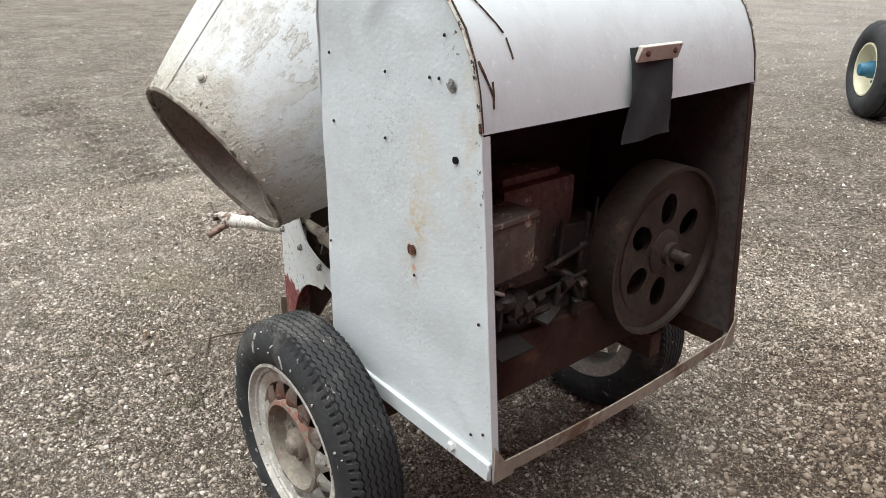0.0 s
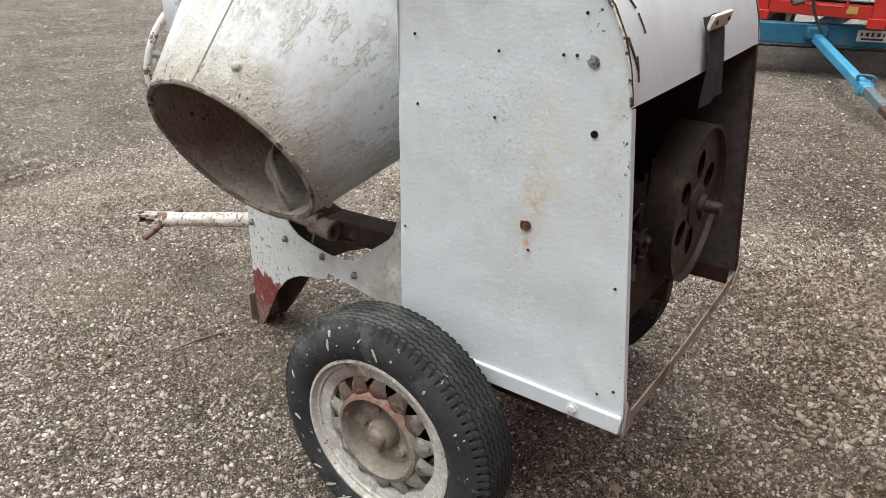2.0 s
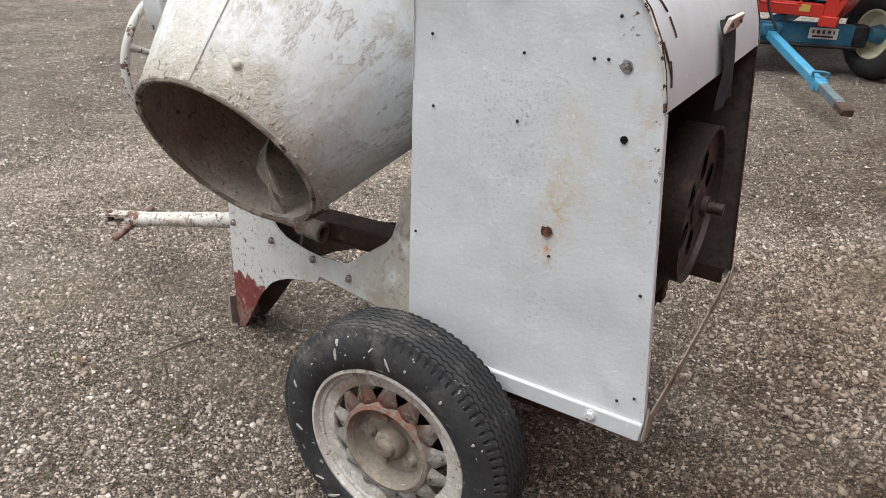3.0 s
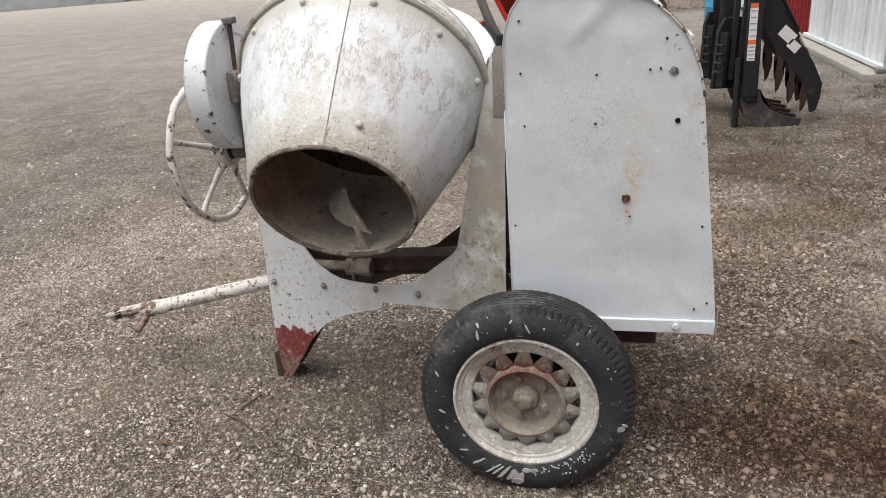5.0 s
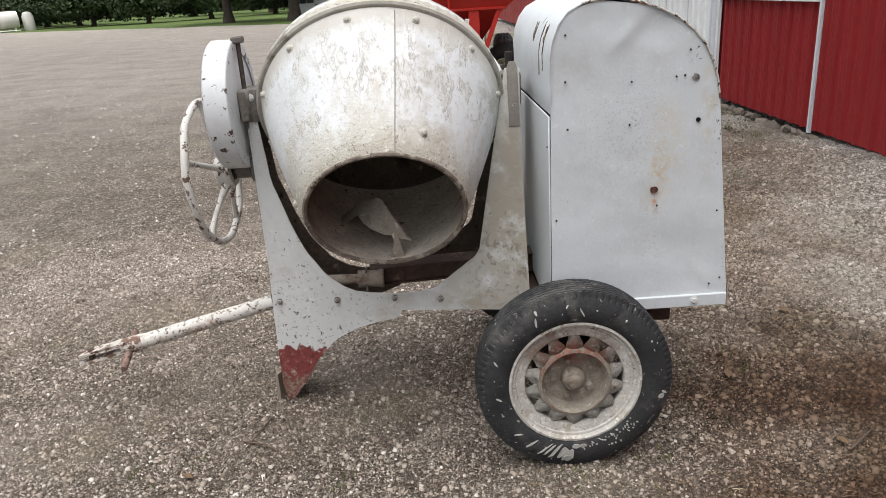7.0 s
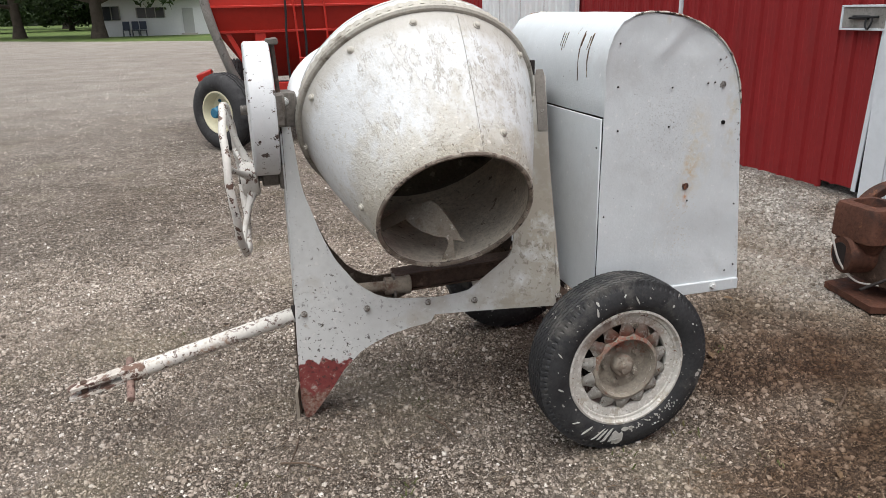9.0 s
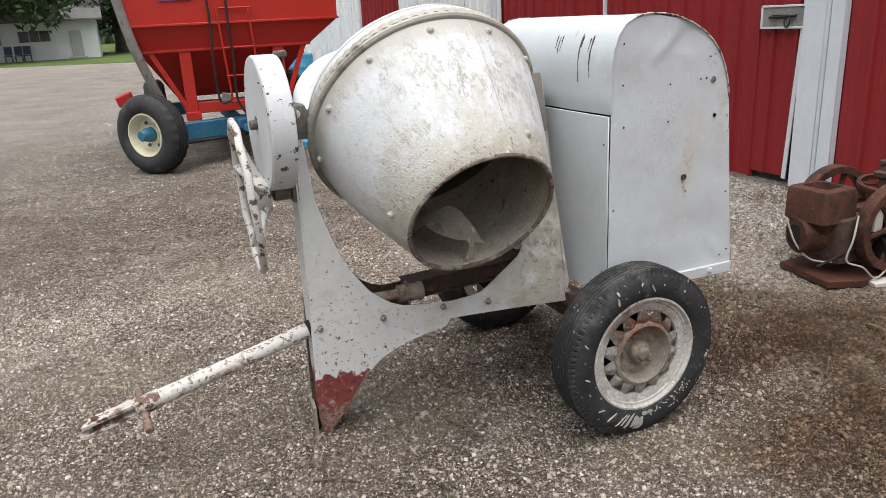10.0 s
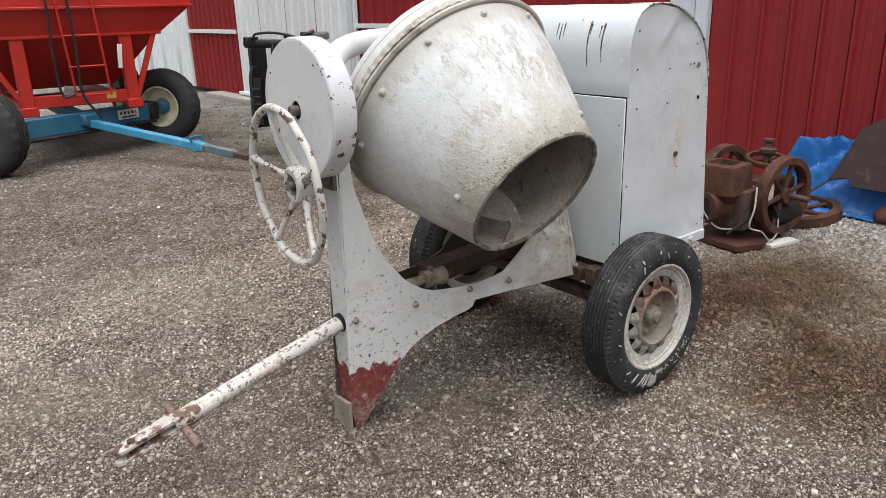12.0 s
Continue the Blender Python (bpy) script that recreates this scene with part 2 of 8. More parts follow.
def ground_material(name, loose):
    """Packed gravel: stone cells at two sizes, brown damp patches, greenish patches, paler limestone towards the barn. Loose stones take a tone each."""
    m = bpy.data.materials.new(name)
    m.use_nodes = True
    N, L = m.node_tree.nodes, m.node_tree.links.new
    b = N["Principled BSDF"]
    co = N.new("ShaderNodeTexCoord").outputs["Object"]
    sep = N.new("ShaderNodeSeparateXYZ")
    L(co, sep.inputs[0])

    def noise_at(sc, d=4.0, ds=0.0):
        n = N.new("ShaderNodeTexNoise")
        n.inputs["Scale"].default_value, n.inputs["Detail"].default_value, n.inputs["Distortion"].default_value = sc, d, ds
        L(co, n.inputs["Vector"])
        return n.outputs["Fac"]

    def vor(sc, out="Color"):
        v = N.new("ShaderNodeTexVoronoi")
        v.inputs["Scale"].default_value = sc
        L(co, v.inputs["Vector"])
        return v

    def rng(v, a, c, lo=0.0, hi=1.0):
        r = N.new("ShaderNodeMapRange")
        for k, x in (("From Min", a), ("From Max", c), ("To Min", lo), ("To Max", hi)):
            r.inputs[k].default_value = x
        L(v, r.inputs["Value"])
        return r.outputs["Result"]

    def mth(op, a, c):
        x = N.new("ShaderNodeMath")
        x.operation = op
        for k, v in enumerate((a, c)):
            if hasattr(v, "is_linked"):
                L(v, x.inputs[k])
            else:
                x.inputs[k].default_value = v
        return x.outputs[0]

    def mix(f, a, c, mode="MIX"):
        x = N.new("ShaderNodeMix")
        x.data_type, x.blend_type = "RGBA", mode
        for s, v in ((x.inputs[0], f), (x.inputs[6], a), (x.inputs[7], c)):
            if hasattr(v, "is_linked"):
                L(v, s)
            else:
                s.default_value = v
        return x.outputs[2]

    tones = ((0.0, (0.060, 0.047, 0.037)), (0.18, (0.185, 0.152, 0.122)), (0.52, (0.335, 0.286, 0.240)), (0.82, (0.43, 0.378, 0.325)), (0.955, (0.54, 0.495, 0.44)), (1.0, (0.74, 0.71, 0.66)))
    ramp = N.new("ShaderNodeValToRGB")
    el = ramp.color_ramp.elements
    el[0].position, el[0].color = 0.0, (*tones[0][1], 1)
    el[1].position, el[1].color = 1.0, (*tones[-1][1], 1)
    for at, c in tones[1:-1]:
        e = el.new(at)
        e.color = (*c, 1)
    # cells pushed about by a fine noise, so that no chip is round
    wob = N.new("ShaderNodeTexNoise")
    wob.inputs["Scale"].default_value, wob.inputs["Detail"].default_value = 90.0, 2.0
    L(co, wob.inputs["Vector"])
    push = N.new("ShaderNodeVectorMath")
    push.operation = "MULTIPLY_ADD"
    L(wob.outputs["Color"], push.inputs[0])
    push.inputs[1].default_value = (0.012, 0.012, 0.012)
    L(co, push.inputs[2])
    v1, v2 = vor(95.0), vor(210.0)
    for v in (v1, v2):
        L(push.outputs[0], v.inputs["Vector"])
    cell = N.new("ShaderNodeSeparateColor")
    if loose:
        geo = N.new("ShaderNodeNewGeometry")
        L(geo.outputs["Random Per Island"], ramp.inputs[0])
        wn = N.new("ShaderNodeTexWhiteNoise")
        wn.noise_dimensions = "1D"
        L(geo.outputs["Random Per Island"], wn.inputs["W"])
        L(wn.outputs["Color"], cell.inputs[0])
        stones = mix(rng(noise_at(260.0, 3.0), 0.45, 0.7, 0.0, 0.4), ramp.outputs[0], (0.12, 0.10, 0.08, 1))
    else:
        L(v1.outputs["Color"], cell.inputs[0])
        cell2 = N.new("ShaderNodeSeparateColor")
        L(v2.outputs["Color"], cell2.inputs[0])
        L(cell.outputs[0], ramp.inputs[0])
        small = mix(cell2.outputs[1], (0.13, 0.106, 0.084, 1), (0.46, 0.40, 0.34, 1))
        # a coarser stone where the cell says so, otherwise small chips; shaded joints between
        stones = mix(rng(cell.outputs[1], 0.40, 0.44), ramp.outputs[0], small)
        # joints: a dark dirt colour that paints in the shade between stones
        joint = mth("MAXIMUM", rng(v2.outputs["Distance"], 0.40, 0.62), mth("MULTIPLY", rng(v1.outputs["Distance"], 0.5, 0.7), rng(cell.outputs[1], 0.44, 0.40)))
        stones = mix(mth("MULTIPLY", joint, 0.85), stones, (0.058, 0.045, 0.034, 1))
    # packed fines between the stones
    fines = mix(noise_at(60.0, 9.0), (0.20, 0.168, 0.138, 1), (0.48, 0.42, 0.36, 1))
    stones = mix(rng(noise_at(1.1, 7.0), 0.44, 0.66, 0.0, 0.12 if loose else 0.35), stones, fines)
    # hand-sized lighter and darker clumps, finer litter of soil between
    clump = rng(noise_at(5.0, 9.0, 0.3), 0.33, 0.67)
    stones = mix(0.28, stones, mix(clump, (0.34, 0.32, 0.30, 1), (0.85, 0.85, 0.87, 1)), "OVERLAY")
    if not loose:
        # stones of two or three centimetres show on the open yard away from the mixer
        v3, v4 = vor(48.0), vor(24.0)
        for v in (v3, v4):
            L(push.outputs[0], v.inputs["Vector"])
        c3, c4 = N.new("ShaderNodeSeparateColor"), N.new("ShaderNodeSeparateColor")
        L(v3.outputs["Color"], c3.inputs[0])
        L(v4.outputs["Color"], c4.inputs[0])
        away = mth("MAXIMUM", rng(sep.outputs["Y"], 0.6, 2.2), rng(sep.outputs["X"], -1.8, -3.6))
        coarse = mix(c3.outputs[0], (0.16, 0.15, 0.14, 1), (0.90, 0.90, 0.90, 1))
        stones = mix(mth("MULTIPLY", away, 0.5), stones, coarse, "OVERLAY")
        v5 = vor(9.0)
        L(push.outputs[0], v5.inputs["Vector"])
        c5 = N.new("ShaderNodeSeparateColor")
        L(v5.outputs["Color"], c5.inputs[0])
        off = mth("MAXIMUM", rng(sep.outputs["Y"], 3.0, 7.0), rng(sep.outputs["X"], -3.5, -7.0))
        stones = mix(mth("MULTIPLY", off, 0.45), stones, mix(c4.outputs[1], (0.25, 0.24, 0.23, 1), (0.82, 0.82, 0.82, 1)), "OVERLAY")
    if not loose:
        wide = mth("MAXIMUM", rng(sep.outputs["Y"], 8.0, 16.0), rng(sep.outputs["X"], -7.0, -14.0))
        stones = mix(mth("MULTIPLY", wide, 0.4), stones, mix(c5.outputs[0], (0.28, 0.27, 0.26, 1), (0.80, 0.80, 0.80, 1)), "OVERLAY")
    soil = rng(noise_at(22.0, 6.0), 0.55, 0.68)
    stones = mix(mth("MULTIPLY", soil, 0.6), stones, (0.48, 0.44, 0.40, 1), "MULTIPLY")
    damp = rng(noise_at(0.75, 7.0, 0.8), 0.50, 0.62)
    stones = mix(mth("MULTIPLY", damp, 0.30), stones, (0.66, 0.61, 0.56, 1), "MULTIPLY")
    moss = rng(noise_at(1.3, 7.0), 0.55, 0.68)
    stones = mix(mth("MULTIPLY", moss, 0.24), stones, (0.27, 0.235, 0.145, 1))
    # coarser pale limestone spread along the barn, with brown earth showing through
    near_barn = rng(mth("ADD", sep.outputs["X"], mth("MULTIPLY", noise_at(0.9), 2.2)), 1.9, 3.4)
    lime = mix(cell.outputs[2], (0.14, 0.12, 0.10, 1), (0.66, 0.64, 0.60, 1))
    stones = mix(mth("MULTIPLY", near_barn, rng(noise_at(1.3, 6.0), 0.36, 0.54, 0.15, 0.85)), stones, lime)
    earth = rng(noise_at(0.9, 8.0, 0.5), 0.40, 0.58, 0.25, 1.0)
    by_barn = mth("MINIMUM", rng(sep.outputs["X"], 0.1, 1.1), rng(sep.outputs["X"], 2.6, 1.6, 0.25, 1.0))
    stones = mix(mth("MULTIPLY", mth("MULTIPLY", earth, by_barn), 0.95), stones, (0.46, 0.40, 0.33, 1), "MULTIPLY")
    # brown patches of their own shape: dead needles beside the mixer, darkening under it
    for cx, cy, rx, ry, most in ((0.72, -0.60, 0.85, 0.50, 0.85), (1.55, 0.05, 0.95, 0.6, 0.78), (-0.05, 0.55, 0.9, 0.55, 0.28), (1.0, 0.30, 0.85, 0.55, 0.75), (1.0, 1.7, 0.85, 1.2, 0.4), (0.85, -0.05, 0.75, 0.65, 0.55), (2.5, 4.2, 0.9, 2.2, 0.6)):
        mp = N.new("ShaderNodeMapping")
        mp.inputs["Location"].default_value = (-cx / rx, -cy / ry, 0)
        mp.inputs["Scale"].default_value = (1 / rx, 1 / ry, 0)
        L(co, mp.inputs["Vector"])
        ln = N.new("ShaderNodeVectorMath")
        ln.operation = "LENGTH"
        L(mp.outputs[0], ln.inputs[0])
        ragged = mth("ADD", ln.outputs["Value"], mth("MULTIPLY", noise_at(3.5, 8.0, 0.3), 0.9))
        stones = mix(rng(ragged, 0.85, 1.35, most, 0.0), stones, mix(noise_at(40.0, 4.0), (0.30, 0.215, 0.155, 1), (0.66, 0.515, 0.41, 1)), "MULTIPLY")
    # paler ground towards the far end and the west of the yard
    far = rng(sep.outputs["Y"], 4.5, 12.5)
    stones = mix(mth("MULTIPLY", far, 0.55), stones, mix(rng(noise_at(0.8, 10.0, 0.4), 0.3, 0.7), (0.36, 0.325, 0.288, 1), (0.54, 0.505, 0.465, 1)))
    west = rng(sep.outputs["X"], -1.0, -5.0)
    stones = mix(mth("MULTIPLY", west, 0.2), stones, mix(rng(noise_at(2.2, 10.0, 0.3), 0.35, 0.65), (0.30, 0.265, 0.23, 1), (0.48, 0.435, 0.385, 1)))
    L(stones, b.inputs["Base Color"])
    b.inputs["Roughness"].default_value = 0.9
    b.inputs["Specular IOR Level"].default_value = 0.2
    if loose:
        return m
    hgt = mth("ADD", mth("MULTIPLY", v1.outputs["Distance"], -0.8), mth("MULTIPLY", v2.outputs["Distance"], -0.8))
    bp = N.new("ShaderNodeBump")
    bp.inputs["Strength"].default_value, bp.inputs["Distance"].default_value = 1.0, 0.02
    L(hgt, bp.inputs["Height"])
    L(bp.outputs[0], b.inputs["Normal"])
    return m


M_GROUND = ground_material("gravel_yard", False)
M_PEBBLE = ground_material("loose_gravel", True)


def leg_paint(src):
    """The plate's paint, with dull red primer bared on the lowest part of the leg."""
    m = src.copy()
    m.name = "silver_paint_over_red_foot"
    N, L = m.node_tree.nodes, m.node_tree.links.new
    b = N["Principled BSDF"]
    old = b.inputs["Base Color"].links[0].from_socket
    co = N.new("ShaderNodeTexCoord").outputs["Object"]
    sep = N.new("ShaderNodeSeparateXYZ")
    L(co, sep.inputs[0])
    n = N.new("ShaderNodeTexNoise")
    n.inputs["Scale"].default_value, n.inputs["Detail"].default_value = 28.0, 6.0
    L(co, n.inputs["Vector"])
    a = N.new("ShaderNodeMath")
    a.operation = "MULTIPLY_ADD"
    L(n.outputs["Fac"], a.inputs[0])
    a.inputs[1].default_value = 0.13
    L(sep.outputs["Z"], a.inputs[2])
    r = N.new("ShaderNodeMapRange")
    for k, x in (("From Min", 0.315), ("From Max", 0.325), ("To Min", 1.0), ("To Max", 0.0)):
        r.inputs[k].default_value = x
    L(a.outputs[0], r.inputs["Value"])
    x = N.new("ShaderNodeMix")
    x.data_type = "RGBA"
    L(r.outputs[0], x.inputs[0])
    L(old, x.inputs[6])
    n3 = N.new("ShaderNodeTexNoise")
    n3.inputs["Scale"].default_value, n3.inputs["Detail"].default_value, n3.inputs["Roughness"].default_value = 42.0, 8.0, 0.7
    L(co, n3.inputs["Vector"])
    red = N.new("ShaderNodeValToRGB")
    el = red.color_ramp.elements
    el[0].position, el[0].color = 0.36, (0.055, 0.02, 0.018, 1)
    el[1].position, el[1].color = 0.66, (0.38, 0.31, 0.28, 1)
    for at, c in ((0.41, (0.17, 0.035, 0.035)), (0.56, (0.20, 0.045, 0.042)), (0.61, (0.27, 0.15, 0.13))):
        el.new(at).color = (*c, 1)
    L(n3.outputs["Fac"], red.inputs[0])
    L(red.outputs[0], x.inputs[7])
    # bare grey and rust at the very foot
    r2 = N.new("ShaderNodeMapRange")
    for k, v in (("From Min", 0.172), ("From Max", 0.190), ("To Min", 0.8), ("To Max", 0.0)):
        r2.inputs[k].default_value = v
    L(a.outputs[0], r2.inputs["Value"])
    y = N.new("ShaderNodeMix")
    y.data_type = "RGBA"
    L(r2.outputs[0], y.inputs[0])
    L(x.outputs[2], y.inputs[6])
    bare = N.new("ShaderNodeValToRGB")
    el = bare.color_ramp.elements
    el[0].position, el[0].color = 0.40, (0.075, 0.035, 0.026, 1)
    el[1].position, el[1].color = 0.64, (0.36, 0.31, 0.27, 1)
    for at, c in ((0.46, (0.21, 0.095, 0.062)), (0.52, (0.19, 0.145, 0.125)), (0.58, (0.25, 0.17, 0.13))):
        el.new(at).color = (*c, 1)
    n4 = N.new("ShaderNodeTexNoise")
    n4.inputs["Scale"].default_value, n4.inputs["Detail"].default_value, n4.inputs["Roughness"].default_value = 75.0, 7.0, 0.7
    L(co, n4.inputs["Vector"])
    L(n4.outputs["Fac"], bare.inputs[0])
    L(bare.outputs[0], y.inputs[7])
    L(y.outputs[2], b.inputs["Base Color"])
    return m


def drum_paint(src):
    """Drum paint scraped by stones, with tan mortar splashed on towards the mouth (the drum's own z runs to the mouth)."""
    m = src.copy()
    m.name = "drum_paint_with_mortar"
    N, L = m.node_tree.nodes, m.node_tree.links.new
    b = N["Principled BSDF"]
    col = b.inputs["Base Color"].links[0].from_socket
    co = N.new("ShaderNodeTexCoord").outputs["Object"]
    sep = N.new("ShaderNodeSeparateXYZ")
    L(co, sep.inputs[0])

    def grain(sc, detail=6.0, rot=(0, 0, 0), stretch=(1, 1, 1), rgh=0.6):
        mp = N.new("ShaderNodeMapping")
        mp.inputs["Rotation"].default_value, mp.inputs["Scale"].default_value = rot, stretch
        L(co, mp.inputs["Vector"])
        n = N.new("ShaderNodeTexNoise")
        n.inputs["Scale"].default_value, n.inputs["Detail"].default_value, n.inputs["Roughness"].default_value = sc, detail, rgh
        L(mp.outputs[0], n.inputs["Vector"])
        return n.outputs["Fac"]

    def rng(v, a, c, lo=0.0, hi=1.0):
        r = N.new("ShaderNodeMapRange")
        for k, x in (("From Min", a), ("From Max", c), ("To Min", lo), ("To Max", hi)):
            r.inputs[k].default_value = x
        L(v, r.inputs["Value"])
        return r.outputs[0]

    def mth(op, a, c, d=None):
        x = N.new("ShaderNodeMath")
        x.operation = op
        for k, v in enumerate((a, c, d)):
            if v is None:
                continue
            if hasattr(v, "is_linked"):
                L(v, x.inputs[k])
            else:
                x.inputs[k].default_value = v
        return x.outputs[0]

    def over(f, c):
        nonlocal col
        x = N.new("ShaderNodeMix")
        x.data_type = "RGBA"
        L(f, x.inputs[0])
        L(col, x.inputs[6])
        x.inputs[7].default_value = (*c, 1)
        col = x.outputs[2]

    # flaked edges: thin wandering lines drawn out in two directions, gathered in patches
    worn = rng(grain(2.6, 4.0), 0.46, 0.56)
    patchy = rng(grain(3.3, 4.0, (1, 2, 3)), 0.48, 0.58)
    for rot, sc, where in (((0.5, 0.3, 0.9), 12.0, worn), ((-0.6, 0.5, 0.2), 9.0, patchy), ((0.2, -0.7, 1.6), 18.0, worn)):
        n = grain(sc, 9.0, rot, (1.0, 1.0, 0.25), 0.72)
        over(mth("MULTIPLY", rng(n, 0.565, 0.575, 0.0, 0.6), where), (0.52, 0.512, 0.485))
        line = rng(mth("ABSOLUTE", mth("SUBTRACT", n, 0.57), 0.0), 0.003, 0.012, 0.95, 0.0)
        over(mth("MULTIPLY", line, where), (0.25, 0.235, 0.205))
    over(rng(mth("MULTIPLY_ADD", grain(9.0, 8.0, (0, 0, 0), (1, 1, 0.5), 0.7), -0.16, sep.outputs["Z"]), -0.03, 0.03, 0.75, 0.0), (0.40, 0.375, 0.33))
    # tan mortar film with a ragged edge, then the thicker crust at the mouth
    film = rng(mth("MULTIPLY_ADD", grain(6.0, 9.0, (0, 0, 0), (1, 1, 0.6), 0.7), 0.80, sep.outputs["Z"]), 0.72, 0.84, 0.0, 0.75)
    over(film, (0.44, 0.415, 0.355))
    crust = rng(mth("MULTIPLY_ADD", grain(11.0, 9.0, (0, 0, 0), (1, 1, 1), 0.75), 0.60, sep.outputs["Z"]), 0.73, 0.80, 0.0, 0.75)
    over(crust, (0.42, 0.385, 0.315))
    over(mth("MULTIPLY", film, rng(grain(75.0, 4.0), 0.60, 0.65)), (0.24, 0.21, 0.17))
    over(mth("MULTIPLY", film, rng(grain(52.0, 4.0), 0.60, 0.66)), (0.60, 0.58, 0.53))
    L(col, b.inputs["Base Color"])
    # granular relief where the mortar sticks
    bp = N.new("ShaderNodeBump")
    bp.inputs["Strength"].default_value, bp.inputs["Distance"].default_value = 0.9, 0.005
    L(mth("MULTIPLY", mth("ADD", film, crust), grain(120.0, 5.0)), bp.inputs["Height"])
    L(b.inputs["Normal"].links[0].from_socket, bp.inputs["Normal"])
    L(bp.outputs[0], b.inputs["Normal"])
    return m


M_DRUM2 = drum_paint(M_DRUM)


def stained(src, name, spots):
    """A paint with ragged stains of their own place and shape: (centre x, z), (half width, height), colour, grain, from, to, most; in the mixer's own frame."""
    m = src.copy()
    m.name = name
    N, L = m.node_tree.nodes, m.node_tree.links.new
    b = N["Principled BSDF"]
    col = b.inputs["Base Color"].links[0].from_socket
    co = N.new("ShaderNodeTexCoord").outputs["Object"]
    for (cx, cz), (sx, sz), tint, sc, lo, hi, most in spots:
        mp = N.new("ShaderNodeMapping")
        mp.inputs["Location"].default_value = (-cx / sx, 0, -cz / sz)
        mp.inputs["Scale"].default_value = (1 / sx, 0, 1 / sz)
        L(co, mp.inputs["Vector"])
        ln = N.new("ShaderNodeVectorMath")
        ln.operation = "LENGTH"
        L(mp.outputs[0], ln.inputs[0])
        fall = N.new("ShaderNodeMapRange")
        for k, v in (("From Min", 0.2), ("From Max", 1.0), ("To Min", most), ("To Max", 0.0)):
            fall.inputs[k].default_value = v
        L(ln.outputs["Value"], fall.inputs["Value"])
        n = N.new("ShaderNodeTexNoise")
        n.inputs["Scale"].default_value, n.inputs["Detail"].default_value, n.inputs["Roughness"].default_value = sc, 7.0, 0.65
        L(co, n.inputs["Vector"])
        r = N.new("ShaderNodeMapRange")
        r.inputs["From Min"].default_value, r.inputs["From Max"].default_value = lo, hi
        L(n.outputs["Fac"], r.inputs["Value"])
        mu = N.new("ShaderNodeMath")
        mu.operation = "MULTIPLY"
        L(fall.outputs[0], mu.inputs[0])
        L(r.outputs[0], mu.inputs[1])
        x = N.new("ShaderNodeMix")
        x.data_type = "RGBA"
        L(mu.outputs[0], x.inputs[0])
        L(col, x.inputs[6])
        x.inputs[7].default_value = (*tint, 1)
        col = x.outputs[2]
    L(col, b.inputs["Base Color"])
    return m


M_PANEL = stained(M_HOOD, "silver_paint_with_rust_stain", (
    ((0.835, 1.055), (0.075, 0.20), (0.60, 0.50, 0.30), 26.0, 0.40, 0.75, 0.75),
    ((0.815, 0.985), (0.035, 0.10), (0.52, 0.36, 0.16), 40.0, 0.45, 0.62, 0.8),
    ((0.803, 0.885), (0.014, 0.055), (0.50, 0.24, 0.10), 50.0, 0.38, 0.6, 0.85),
    ((0.965, 1.17), (0.035, 0.30), (0.50, 0.44, 0.32), 22.0, 0.45, 0.65, 0.7),
    ((1.000, 1.17), (0.030, 0.26), (0.05, 0.032, 0.025), 95.0, 0.60, 0.62, 1.0), ((1.055, 0.66), (0.022, 0.22), (0.07, 0.045, 0.035), 95.0, 0.60, 0.62, 1.0), ((0.93, 1.36), (0.05, 0.07), (0.10, 0.05, 0.03), 95.0, 0.61, 0.63, 1.0),
    # blister patch: dark stipple, then pale specks painted in as highlights
    ((0.70, 1.13), (0.20, 0.30), (0.38, 0.39, 0.385), 170.0, 0.56, 0.61, 0.75), ((0.75, 1.00), (0.30, 0.50), (0.72, 0.735, 0.74), 120.0, 0.60, 0.65, 0.7),
    ((0.80, 0.80), (0.10, 0.25), (0.45, 0.41, 0.33), 120.0, 0.58, 0.63, 0.8)))
RUSTSPOTS = (((0.48, 0.445), (0.18, 0.085), (0.15, 0.085, 0.058), 40.0, 0.36, 0.45, 1.0), ((0.58, 0.42), (0.09, 0.10), (0.15, 0.09, 0.062), 46.0, 0.42, 0.52, 1.0),
             ((0.50, 0.345), (0.075, 0.07), (0.15, 0.11, 0.085), 30.0, 0.42, 0.58, 0.75), ((0.42, 0.52), (0.16, 0.05), (0.16, 0.10, 0.075), 34.0, 0.50, 0.56, 0.85),
             ((0.51, 0.425), (0.15, 0.065), (0.25, 0.085, 0.058), 48.0, 0.46, 0.52, 1.0))
M_RIM = stained(M_RIM, "flaking_rusty_rim", RUSTSPOTS)
M_HUBRUST = stained(M_HUBRUST, "rusted_wheel_centre", RUSTSPOTS[2:])

M_LEG = stained(leg_paint(M_PLATE), "silver_plate_mortar_stained", (
    ((0.36, 0.75), (0.27, 0.75), (0.36, 0.325, 0.27), 12.0, 0.30, 0.46, 1.0), ((0.38, 1.0), (0.10, 0.30), (0.30, 0.265, 0.22), 16.0, 0.35, 0.5, 0.9),
    ((0.22, 0.47), (0.22, 0.06), (0.36, 0.32, 0.26), 20.0, 0.42, 0.54, 0.85), ((0.33, 0.62), (0.20, 0.30), (0.20, 0.17, 0.135), 42.0, 0.54, 0.60, 0.8),
    ((-0.44, 0.30), (0.40, 0.34), (0.045, 0.035, 0.03), 58.0, 0.60, 0.615, 1.0), ((-0.50, 0.45), (0.30, 0.60), (0.06, 0.045, 0.035), 34.0, 0.635, 0.65, 1.0)))

# ---- building kit ----
OFFSET = {}


